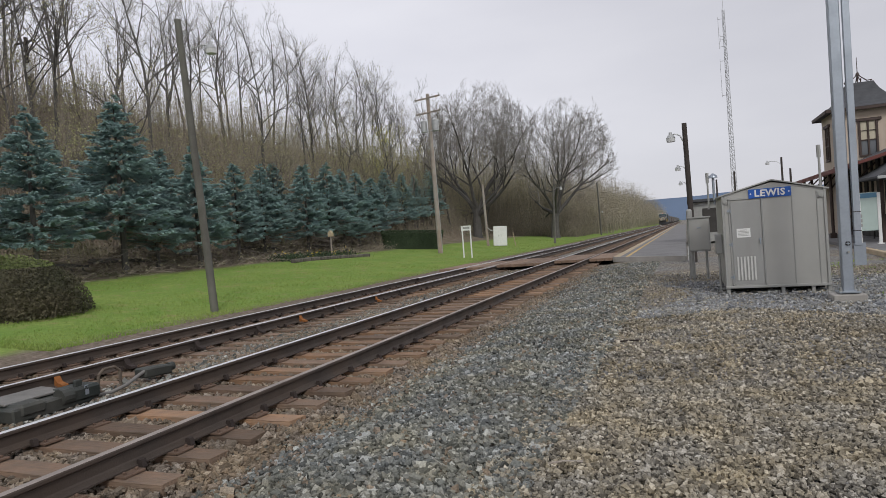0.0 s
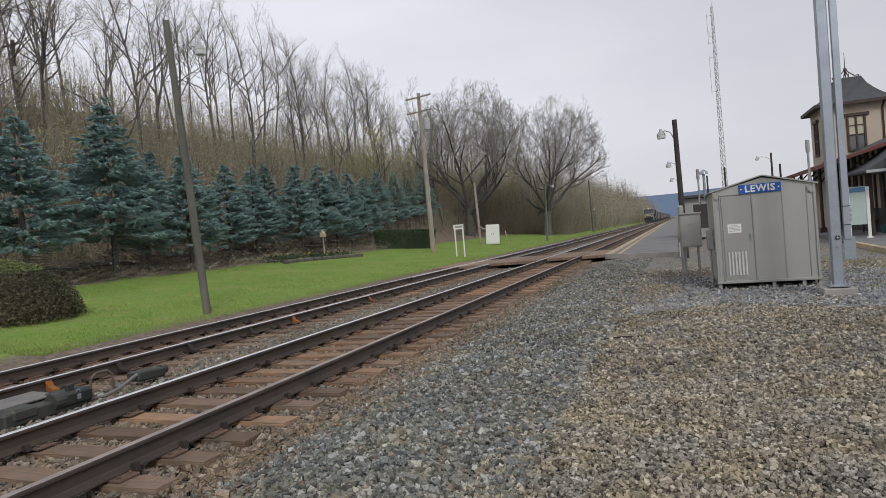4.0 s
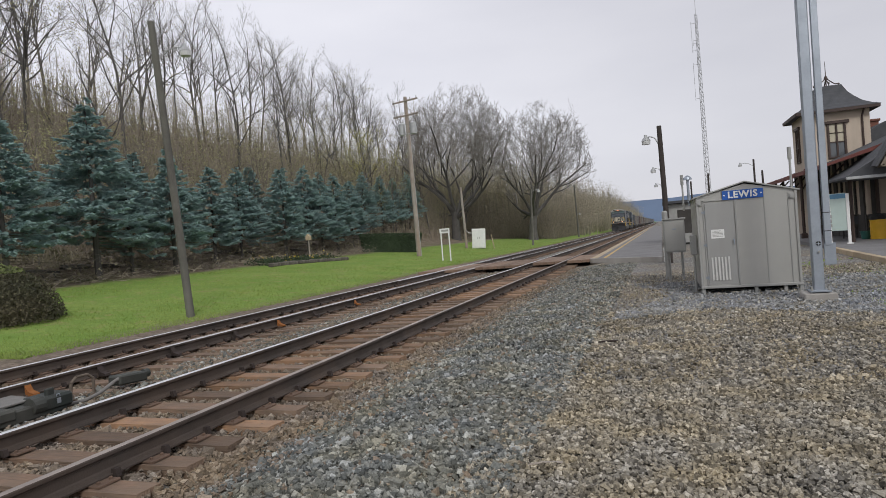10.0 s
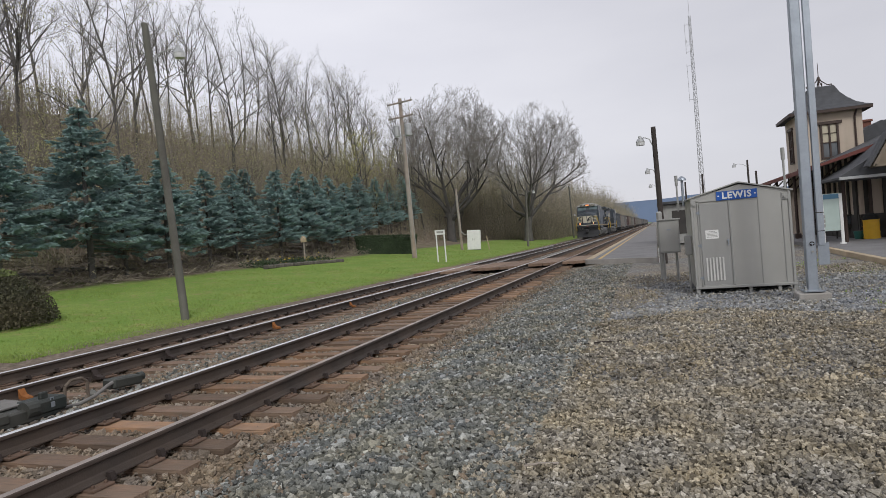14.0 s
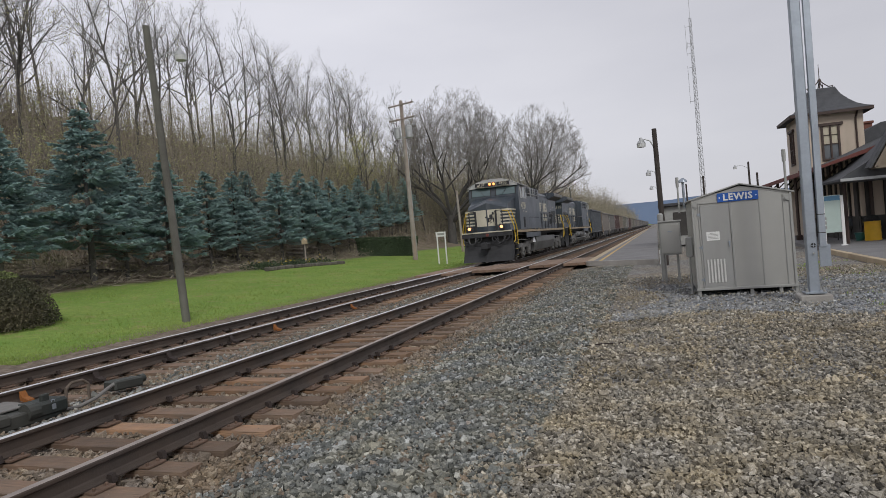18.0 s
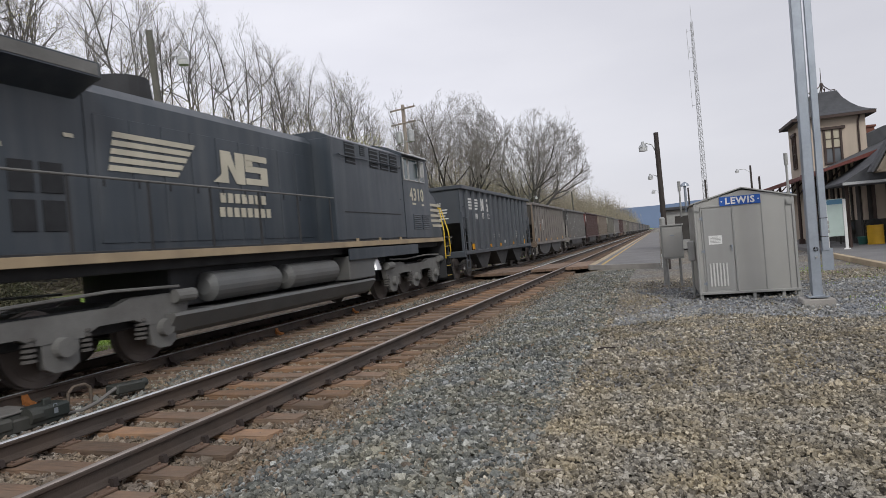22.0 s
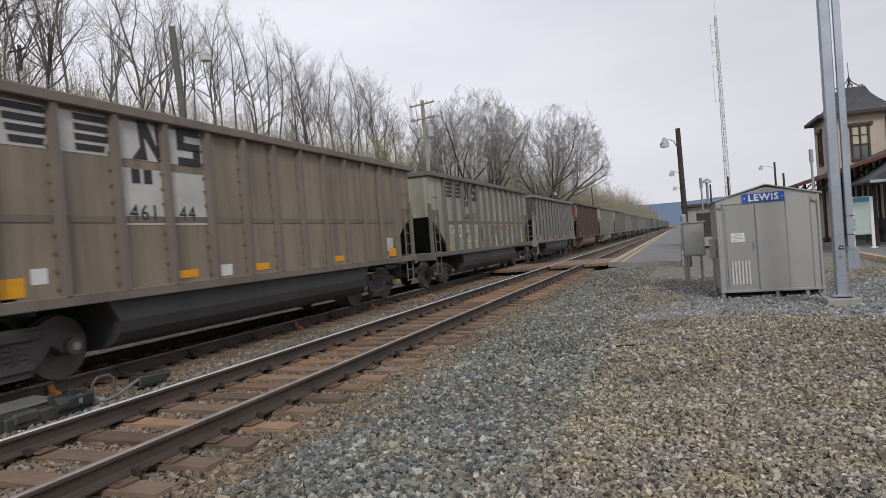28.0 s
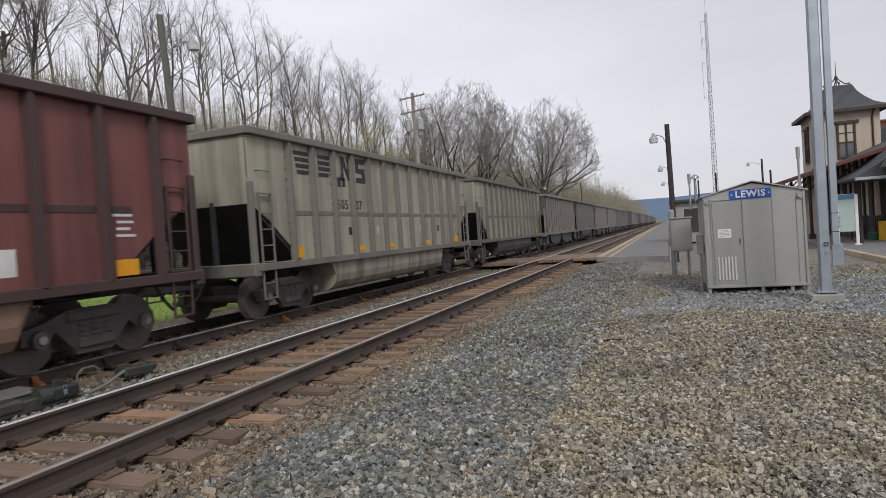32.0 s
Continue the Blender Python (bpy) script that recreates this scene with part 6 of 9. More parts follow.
def wheel_mesh(r):
    bm = bmesh.new()
    for a, b, ra, rb in ((0.0, 0.10, r, r * 1.005), (0.10, 0.135, r * 1.055, r * 1.055)):
        cyl_bm(bm, (-a, 0, 0), (-b, 0, 0), ra, rb, seg=28)
    cyl_bm(bm, (0.005, 0, 0), (-0.03, 0, 0), r * 0.80, r * 0.86, seg=28)
    cyl_bm(bm, (0.05, 0, 0), (-0.02, 0, 0), 0.11, seg=14)
    return mesh_of("wheel", bm, M["wheel_steel"])


WHEEL_CAR, WHEEL_LOCO = wheel_mesh(0.44), wheel_mesh(0.52)


def truck_frame_mesh():
    """Cast side frame of a two-axle freight truck."""
    bm = bmesh.new()
    out = [(-1.12, 0.40), (-1.10, 0.60), (-0.80, 0.66), (-0.42, 0.80), (0.42, 0.80), (0.80, 0.66), (1.10, 0.60), (1.12, 0.40), (0.74, 0.40), (0.62, 0.52), (0.36, 0.26), (0.30, 0.16), (-0.30, 0.16), (-0.36, 0.26), (-0.62, 0.52), (-0.74, 0.40)]
    prism_bm(bm, out, "x", -0.06, 0.06)
    box_bm(bm, 0.03, 0, 0.30, 0.16, 0.62, 0.10, 0.01)
    for y in (-0.21, 0, 0.21):
        for i in range(4):
            cyl_bm(bm, (0.03, y, 0.35 + i * 0.07), (0.03, y, 0.39 + i * 0.07), 0.085, 0.075, seg=10)
    box_bm(bm, 0.02, 0, 0.70, 0.18, 0.9, 0.14, 0.02)
    return mesh_of("truck_frame", bm, M["truck_iron"])


TRUCK_FRAME = truck_frame_mesh()
bm = bmesh.new()
cyl_bm(bm, (0.0, 0, 0), (0.09, 0, 0), 0.13, 0.12, seg=16)
BEARING = mesh_of("bearing_cap", bm, M["wheel_steel"])
bm = bmesh.new()
cyl_bm(bm, (0.09, 0, 0), (0.12, 0, 0), 0.07, 0.06, seg=12)
BEARING_END = mesh_of("bearing_end", bm, M["bright_steel"])
bm = bmesh.new()
cyl_bm(bm, (-0.75, 0, 0), (0.75, 0, 0), 0.085, seg=12)
AXLE = mesh_of("axle", bm, M["truck_iron"])
bm = bmesh.new()
box_bm(bm, 0, 0, 0.55, 2.0, 0.42, 0.24, 0.03)
BOLSTER = mesh_of("bolster", bm, M["truck_iron"])


def child(me, parent, m):
    ob = new(me.name.split(".")[0], me)
    ob.parent = parent
    ob.matrix_basis = m
    return ob


def freight_truck(car, y):
    bo = child(BOLSTER, car, pose(0, y, 0))
    for s in (-1, 1):
        fr = child(TRUCK_FRAME, bo, pose(s * 1.0, 0, 0, 0, 0, 0 if s > 0 else 180))
        for a in (-0.89, 0.89):
            child(WHEEL_CAR, bo, pose(s * 0.82, a, 0.44, 0, 0, 0 if s > 0 else 180))
            child(BEARING, bo, pose(s * 1.05, a, 0.46, 0, 0, 0 if s > 0 else 180))
            child(BEARING_END, bo, pose(s * 1.05, a, 0.46, 0, 0, 0 if s > 0 else 180))
    for a in (-0.89, 0.89):
        child(AXLE, bo, pose(0, a, 0.44))


CAR_L = 13.75
# grime streaks over a base darkened for the shade under the cars
M["car_belly"] = paint("car_belly", (0.060, 0.058, 0.057), 0.6, (0.035, 0.033, 0.032), 0.7)
M["belly_tan"] = paint("belly_tan", (0.36, 0.32, 0.26), 0.6, (0.07, 0.06, 0.05), 0.9)
M["belly_rust"] = paint("belly_rust", (0.29, 0.18, 0.125), 0.6, (0.08, 0.05, 0.04), 0.8)
bm = bmesh.new()
box_bm(bm, 0, 0, 0, 0.34, 1.1, 0.28, 0.03)
box_bm(bm, 0, -0.55, 0.0, 0.26, 0.34, 0.34, 0.06)
COUPLER = mesh_of("coupler", bm, M["truck_iron"])
RIB = {}


def rib_mesh(h, mat, key, wide):
    if key not in RIB:
        bm = bmesh.new()
        prism_bm(bm, [(-wide, 0), (-wide * 0.55, 0.115), (wide * 0.55, 0.115), (wide, 0)], "z", 0, h)
        for v in bm.verts:
            v.co = Vector((v.co.y, v.co.x, v.co.z))
        bmesh.ops.recalc_face_normals(bm, faces=bm.faces[:])
        if key[0] in ("tan", "light", "cream"):
            for i in range(11):
                for e in (-1, 1):
                    box_bm(bm, 0.022, e * (wide + 0.012), h * (i + 0.5) / 11, 0.03, 0.034, 0.034)
        RIB[key] = mesh_of("rib", bm, mat)
    return RIB[key]


def ladder_mesh(mat):
    bm = bmesh.new()
    for y in (-0.2, 0.2):
        box_bm(bm, 0, y, 0.75, 0.03, 0.05, 1.5, 0.006)
    for i in range(5):
        cyl_bm(bm, (0, -0.2, 0.12 + i * 0.32), (0, 0.2, 0.12 + i * 0.32), 0.014, seg=6)
    return mesh_of("ladder", bm, mat)


LADDERS = {}


def coal_car(key, col, bays, height, belly, label, edge=None, rough=0.6, amt=0.6, coal=False, dirt=(0.06, 0.055, 0.05), belly_mat=None, rungs=""):
    """An open-top coal car: ribbed sides, sloping end sheets, end platforms with ladders, trucks and couplers.
    belly: 'hopper' has angled pockets, 'deep' two large ones, 'tub' one long rounded trough."""
    body = M.get("car_" + key) or paint("car_" + key, col, rough, dirt, amt)
    M["car_" + key] = body
    ribm = M.get("rib_" + key) or (paint("rib_" + key, edge, rough, dirt, amt * 0.7) if edge else body)
    M["rib_" + key] = ribm
    car = base("coal_car", pose(FAR_X, 0, FAR_Z), label, "freight car", "cars of the coal train")
    hl, w = CAR_L / 2, 1.43
    z0, z1, zc = 1.12, height, 2.35
    for s in (-1, 1):
        bm = bmesh.new()
        prism_bm(bm, [(-hl, z1), (hl, z1), (hl, zc), (hl - 0.55, 2.05), (hl - 1.75, z0), (-hl + 1.75, z0), (-hl + 0.55, 2.05), (-hl, zc)], "x", s * w - 0.02, s * w + 0.02)
        part("side_sheet", bm, body, car)
        bm = bmesh.new()
        box_bm(bm, s * (w + 0.06), 0, z1 - 0.06, 0.20, CAR_L + 0.10, 0.15, 0.015)
        part("top_chord", bm, ribm, car)
        bm = bmesh.new()
        box_bm(bm, s * (w + 0.05), 0, z0 - 0.02, 0.16, CAR_L - 0.1, 0.15, 0.012)
        part("side_sill", bm, ribm, car)
        rb = rib_mesh(z1 - z0 - 0.14, ribm, (key, height), 0.045 if key in ("brown", "dusk", "dark_brown") else 0.075)
        first, step = {"tan": (-5.52, 0.938), "light": (-5.52, 0.938), "cream": (-5.52, 0.938), "black": (-6.10, 0.968), "red": (-6.05, 1.009)}.get(key, (-5.94, 0.970))
        for i in range(bays + 1):
            child(rb, car, pose(s * (w + 0.015), first + i * step, z0 + 0.03, 0, 0, 0 if s > 0 else 180))
        if belly == "tub" and "tan" in key or key in ("light", "red", "cream"):
            bm = bmesh.new()
            box_bm(bm, s * (w + 0.024), 0, 2.18, 0.014, CAR_L - 2.6, 0.10, 0.002)
            part("rivet_strip", bm, ribm, car)
    for e in (-1, 1):
        bm = bmesh.new()
        prism_bm(bm, [(e * hl, z1), (e * hl, zc), (e * (hl - 0.05), zc), (e * (hl - 0.05), z1)], "x", -w, w)
        part("end_sheet", bm, body, car)
        bm = bmesh.new()
        prism_bm(bm, [(e * hl, zc), (e * (hl - 1.9), 0.95), (e * (hl - 1.95), 1.0), (e * (hl - 0.05), zc + 0.05)], "x", -w + 0.03, w - 0.03)
        part("slope_sheet", bm, M["soot"], car, "soot-black sloping end sheet")
        bm = bmesh.new()
        box_bm(bm, 0, e * (hl - 0.0), z1 - 0.06, 2 * w + 0.3, 0.16, 0.15, 0.015)
        part("end_chord", bm, ribm, car)
        bm = bmesh.new()
        box_bm(bm, 0, e * (hl - 0.02), 1.06, 2 * w + 0.2, 0.22, 0.26, 0.02)
        part("end_sill", bm, ribm, car)
        bm = bmesh.new()
        box_bm(bm, 0, e * (hl - 0.95), 0.98, 0.5, 1.9, 0.24, 0.02)
        part("draft_sill", bm, M["soot"], car)
        for s in (-1, 1):
            bm = bmesh.new()
            box_bm(bm, s * (w + 0.02), e * (hl - 0.03), (1.06 + zc) / 2 + 0.2, 0.10, 0.13, zc - 0.6, 0.01)
            part("corner_post", bm, ribm, car)
            bm = bmesh.new()
            box_bm(bm, s * 0.55, e * (hl - 0.02), (1.06 + zc) / 2 + 0.05, 0.09, 0.09, zc - 1.0, 0.01)
            part("end_post", bm, M["soot"], car)
            rm = M[rungs] if rungs else ribm
            if rm not in LADDERS:
                LADDERS[rm] = ladder_mesh(rm)
            child(LADDERS[rm], car, pose(s * (w + 0.07), e * (hl - 0.42), 1.08))
            bm = bmesh.new()
            for y in (hl - 0.62, hl - 0.22):
                box_bm(bm, s * (w + 0.06), e * y, 0.78, 0.03, 0.045, 0.66, 0.005)
            box_bm(bm, s * (w + 0.06), e * (hl - 0.42), 0.47, 0.05, 0.44, 0.03, 0.004)
            box_bm(bm, s * (w + 0.06), e * (hl - 0.42), 0.78, 0.03, 0.40, 0.025, 0.004)
            part("sill_step", bm, rm, car)
            if (ribm, "grab") not in LADDERS:
                bm = bmesh.new()
                tube_bm(bm, [(0, -0.20, 0), (0.10, -0.18, 0), (0.10, 0.18, 0), (0, 0.20, 0)], 0.012, 6)
                LADDERS[(ribm, "grab")] = mesh_of("grab_iron", bm, ribm)
            for z in (2.55, 3.0):
                child(LADDERS[(ribm, "grab")], car, pose(s * w, e * (hl - 0.42), z, 0, 0, 0 if s > 0 else 180))
        child(COUPLER, car, pose(0, e * (hl + 0.45), 0.88, 0, 0, 0 if e < 0 else 180))
        bm = bmesh.new()
        pts = [(0.35, e * (hl + 0.15), 0.95), (0.38, e * (hl + 0.35), 0.62), (0.30, e * (hl + 0.6), 0.45), (0.2, e * (hl + 0.85), 0.55)]
        tube_bm(bm, pts, 0.03, 6)
        part("air_hose", bm, M["soot"], car)
        freight_truck(car, e * (hl - 1.75))
    if belly == "tub":
        bm = bmesh.new()
        arc = [(1.44, 1.10), (1.44, 0.72), (1.40, 0.55), (1.30, 0.42), (1.10, 0.33), (0.7, 0.29), (-0.7, 0.29), (-1.10, 0.33), (-1.30, 0.42), (-1.40, 0.55), (-1.44, 0.72), (-1.44, 1.10)]
        y0, y1 = -hl + 2.9, hl - 2.9
        prism_bm(bm, arc, "y", y0, y1)
        for v in bm.verts:
            if v.co.z < 0.9:
                v.co.y *= 0.94
        part("belly", bm, belly_mat or M["car_belly"], car, "grimy rounded trough belly")
    else:
        pk = ((-3.6, 1.45), (0, 1.45), (3.6, 1.45)) if belly == "hopper" else ((-2.5, 2.3), (2.5, 2.3))
        for yc, hw in pk:
            bm = bmesh.new()
            if belly == "hopper":
                out = [(yc - hw, z0), (yc + hw, z0), (yc + 0.42, 0.34), (yc - 0.42, 0.34)]
            else:
                out = [(yc + hw * math.cos(math.pi * k / 12), z0 - 0.82 * math.sin(math.pi * k / 12) ** 0.8) for k in range(13)]
            prism_bm(bm, out, "x", -1.38, 1.38)
            part("hopper_pocket", bm, M["soot"] if belly == "hopper" else M["car_belly"], car, "sooty angled hopper pocket" if belly == "hopper" else "grimy rounded hopper pocket")
        bm = bmesh.new()
        box_bm(bm, 0, 0, 0.98, 0.4, CAR_L - 4, 0.3, 0.02)
        part("centre_sill", bm, M["soot"], car)
    bm = bmesh.new()
    box_bm(bm, 0, 0, z0 + 0.02, 2 * w - 0.1, CAR_L - 3.4, 0.08)
    part("floor_sheet", bm, M["soot"], car)
    # the load; in empty cars a low coal-black sheet paints the shade inside
    vs, fs, n = [], [], 30
    rnd = random.Random(len(key) + bays)
    for i in range(n + 1):
        for j in range(7):
            u, v = i / n, j / 6
            y, x = -hl + 0.12 + u * (CAR_L - 0.24), -w + 0.04 + v * (2 * w - 0.08)
            top = (0.24 * math.sin(v * math.pi) ** 0.7 * min(1, 8 * u, 8 * (1 - u)) if coal else -0.35)
            vs.append((x, y, z1 - 0.10 + top + rnd.gauss(0, 0.028)))
    for i in range(n):
        for j in range(6):
            a = i * 7 + j
            fs.append((a, a + 1, a + 8, a + 7))
    ld = new("coal_load", raw_mesh("coal_load", vs, fs, M["coal"]))
    ld.parent = car
    tagged(ld, "heaped black coal, or a low black sheet for the shade inside an empty car")
    # yellow reflector stripes along the sill
    for s in (-1, 1):
        for y, l in ((-hl + 1.55, 0.45), (-2.35, 0.42), (-0.42, 0.42), (2.5, 0.42), (hl - 1.45, 0.42)):
            bm = bmesh.new()
            box_bm(bm, s * (w + 0.026), y, 1.30 if abs(y) < 4 else 1.33, 0.008, l, 0.13 if abs(y) < 4 else 0.24)
            part("reflector", bm, M["reflector"], car, "yellow reflective patch")
    return car


def bars(car, y, z, lines, mat, w=0.55, h=0.055, gap=0.10, x=1.456):
    """Unreadable stencilling as short bars."""
    for i in range(lines):
        bm = bmesh.new()
        box_bm(bm, x, y + (0.04 * (i % 2)), z - i * gap, 0.006, w * (1 - 0.15 * (i % 3)), h)
        part("stencil_bar", bm, M[mat], car)


def stripes_mark(car, y, z, mat, x=1.458, scale=1.0, block=True):
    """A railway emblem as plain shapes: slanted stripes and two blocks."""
    for i in range(4):
        ln = (0.68 - 0.07 * i) * scale
        for k in (0, 1):
            bm = bmesh.new()
            y0, zc = y + (k * 0.98 + (0.03 if k == 0 else 0.0) * i) * scale, z - i * 0.135 * scale
            prism_bm(bm, [(y0, zc + 0.043 * scale), (y0 + ln, zc + 0.043 * scale), (y0 + ln - 0.03 * scale, zc - 0.043 * scale), (y0 + 0.01, zc - 0.043 * scale)], "x", x - 0.003, x + 0.003)
            part("emblem_stripe", bm, M[mat], car)
    if block:
        for k, yy in enumerate((1.90, 2.80)):
            bm = bmesh.new()
            yb, q = y + yy * scale, scale
            if k == 0:
                prism_bm(bm, [(yb, z - 0.48 * q), (yb + 0.16 * q, z - 0.30 * q), (yb + 0.13 * q, z + 0.10 * q), (yb + 0.30 * q, z + 0.10 * q), (yb + 0.48 * q, z - 0.28 * q), (yb + 0.46 * q, z + 0.10 * q), (yb + 0.66 * q, z + 0.10 * q), (yb + 0.68 * q, z - 0.48 * q), (yb + 0.48 * q, z - 0.48 * q), (yb + 0.24 * q, z - 0.12 * q), (yb + 0.28 * q, z - 0.48 * q)], "x", x - 0.003, x + 0.003)
            else:
                for dz, y0, y1 in ((0.05, 0.0, 0.50), (-0.08, 0.0, 0.16), (-0.19, 0.0, 0.50), (-0.30, 0.34, 0.50), (-0.43, 0.0, 0.50)):
                    box_bm(bm, x, yb + (y0 + y1) / 2 * q, z + dz * q, 0.006, (y1 - y0) * q, 0.125 * q)
            part("emblem_block", bm, M[mat], car)


def number_on(car, words, y, z, size, mat, x=1.458):
    """A car's number, split where a rib runs through it."""
    text_part(words, size, pose(x, y, z, *SIDE), M[mat], car, spacing=1.15)


def scrawl(car, y, z, wy, hz, seed, mat, thick=0.045, n=9, x=1.462):
    """Sprayed looping lines as flat ribbons on the side sheet."""
    rnd = random.Random(seed)
    vs, fs = [], []
    for i in range(n):
        cy, cz = y + (i + 0.5) * wy / n, z + rnd.uniform(-0.15, 0.15) * hz
        py, pz, a = cy, cz, rnd.uniform(0, 6.28)
        pts = [(py, pz)]
        bend = rnd.uniform(-0.5, 0.5)
        for k in range(34):
            bend = 0.75 * bend + rnd.uniform(-0.35, 0.35)
            a += bend
            py = min(max(py + math.cos(a) * wy / n * 0.22, cy - wy / n * 0.62), cy + wy / n * 0.62)
            pz = min(max(pz + math.sin(a) * hz * 0.13, z - hz * 0.5), z + hz * 0.5)
            pts.append((py, pz))
        for (ya, za), (yb, zb) in zip(pts[:-1], pts[1:]):
            d = Vector((yb - ya, zb - za))
            if d.length < 1e-4:
                continue
            nrm = Vector((-d.y, d.x)).normalized() * thick / 2
            b0 = len(vs)
            for q in ((ya + nrm.x, za + nrm.y), (ya - nrm.x, za - nrm.y), (yb - nrm.x, zb - nrm.y), (yb + nrm.x, zb + nrm.y)):
                vs.append((x + 0.0005 * (i % 3), q[0], q[1]))
            fs.append((b0, b0 + 1, b0 + 2, b0 + 3))
    g = new("graffiti", raw_mesh("graffiti", vs, fs, M[mat]))
    g.parent = car
    tagged(g, "sprayed looping graffiti lines", kind="stuff")


def panel_patch(car, y, z, wy, hz, mat, name="paint_patch", x=1.4535, label=""):
    bm = bmesh.new()
    box_bm(bm, x, y, z, 0.005, wy, hz)
    return part(name, bm, M[mat], car, label)


train = []
M["graf_pink"] = material("graf_pink", (0.50, 0.12, 0.14), 0.6, 0, 0.3, 3, 60, 0)
M["graf_green"] = material("graf_green", (0.14, 0.32, 0.22), 0.6, 0, 0.3, 3, 60, 0)
M["graf_teal"] = material("graf_teal", (0.42, 0.58, 0.52), 0.6, 0, 0.3, 3, 60, 0)
M["patch_white"] = material("patch_white", (0.58, 0.57, 0.54), 0.65, 0, 0.25, 3, 60, 0, dirt=(0.35, 0.32, 0.28), dirt_amt=0.5)
M["patch_rust"] = material("patch_rust", (0.23, 0.10, 0.05), 0.75, 0, 0.3, 3, 60, 0.1)
hl = CAR_L / 2

def end_number(car, words, z=3.25, x=0.0, size=0.26, mat="stencil"):
    text_part(words, size, pose(x, -hl - 0.012, z, 90, 0, 0), M[mat], car, spacing=1.1)
    bm = bmesh.new()
    box_bm(bm, x - 0.12, -hl - 0.010, z + 0.36, 0.34, 0.006, 0.2)
    part("mark_bar", bm, M[mat], car)


def end_bars(car, z, x, n, w=0.7, mat="stencil"):
    for i in range(n):
        bm = bmesh.new()
        box_bm(bm, x + 0.03 * (i % 2), -hl - 0.010, z - i * 0.12, w * (1 - 0.12 * (i % 3)), 0.006, 0.05)
        part("stencil_bar", bm, M[mat], car)


def owner_mark(car, y, z, size, mat, x=1.458):
    """The owner's initials as two plain upright blocks."""
    for k in (-1, 1):
        bm = bmesh.new()
        box_bm(bm, x, y + k * size * 0.36, z + size * 0.35, 0.006, size * 0.48, size * 0.68)
        part("owner_mark", bm, M[mat], car)


def brake_gear(car, mat, top=2.30):
    """Hand brake gear on the end that faces down the line: a tapered corner post, a bossed casting and side rungs."""
    bm = bmesh.new()
    prism_bm(bm, [(1.38, 1.12), (1.54, 1.12), (1.50, top), (1.42, top)], "y", -hl - 0.16, -hl - 0.06)
    part("brake_post", bm, M[mat], car, "pale worn brake post")
    bm = bmesh.new()
    ring = [(1.46 + 0.20 * math.cos(2 * math.pi * k / 10), 1.08 + 0.22 * math.sin(2 * math.pi * k / 10)) for k in range(10)]
    prism_bm(bm, ring, "y", -hl - 0.20, -hl - 0.12)
    cyl_bm(bm, (1.46, -hl - 0.18, 1.10), (1.46, -hl - 0.27, 1.10), 0.11, 0.08, seg=12)
    part("brake_casting", bm, M[mat], car, "pale cast brake housing")
    bm = bmesh.new()
    for z in (1.45, 1.75, 2.05):
        cyl_bm(bm, (0.92, -hl - 0.11, z), (1.46, -hl - 0.11, z), 0.016, seg=6)
    box_bm(bm, 0.92, -hl - 0.11, 1.65, 0.05, 0.03, 1.1, 0.005)
    part("end_ladder", bm, M[mat], car)


c1 = coal_car("black", (0.072, 0.083, 0.098), 12, 3.86, "hopper", "clean black ribbed coal hopper with white stencils", rough=0.5, amt=0.35, dirt=(0.075, 0.075, 0.075))
stripes_mark(c1, -5.76, 3.36, "stencil", scale=0.98)
number_on(c1, "145", -3.60, 2.66, 0.36, "stencil"), number_on(c1, "112", -2.66, 2.66, 0.36, "stencil")
owner_mark(c1, -4.62, 2.52, 0.34, "stencil", 1.458)
bars(c1, -1.9, 1.80, 2, "stencil", 0.42), bars(c1, -0.9, 1.80, 2, "stencil", 0.42), bars(c1, 5.1, 1.18, 1, "stencil", 0.7, 0.03)
for words, z in (("XW 10-7 H 12-2", 1.93), ("W  10-7 H 12-4", 1.80), ("CU FT 3737", 1.67)):
    text_part(words, 0.105, pose(1.458, 3.08, z, *SIDE), M["stencil"], c1)
text_part("IP28R", 0.17, pose(1.458, 5.0, 1.60, *SIDE), M["stencil"], c1)
panel_patch(c1, 0.45, 1.42, 0.28, 0.16, "stencil", "label_plate")
panel_patch(c1, 3.02, 1.40, 0.44, 0.38, "stencil", "label_plate"), panel_patch(c1, 3.02, 1.40, 0.38, 0.32, "stencil_dark", "label_field", 1.458), panel_patch(c1, 3.06, 1.40, 0.03, 0.30, "stencil", "label_line", 1.4615)
text_part("145112", 0.20, pose(0.35, -hl - 0.012, 3.15, 90, 0, 0), M["stencil"], c1)
end_bars(c1, 3.38, 0.2, 1, 0.3), end_bars(c1, 2.92, 0.45, 4, 0.9)

c2 = coal_car("brown", (0.100, 0.090, 0.080), 12, 3.72, "deep", "dark brown ribbed coal hopper with pale worn edges", edge=(0.23, 0.21, 0.195), coal=True, rungs="rung_pale")
stripes_mark(c2, -5.5, 3.35, "rib_brown", scale=0.95)
panel_patch(c2, -4.48, 2.30, 0.62, 0.75, "patch_rust", label="rust brown repainted patch")
panel_patch(c2, -3.52, 2.34, 0.74, 0.78, "patch_white", label="white repainted patch")
number_on(c2, "10", -4.46, 2.14, 0.34, "tan_stripe"), number_on(c2, "132", -3.52, 2.14, 0.34, "stencil_dark")
panel_patch(c2, -4.46, 2.48, 0.42, 0.22, "stencil", "mark_bar", 1.458)
end_number(c2, "10132", 3.05, -0.1, 0.30)

brake_gear(c2, "rusty_tan", 3.6)

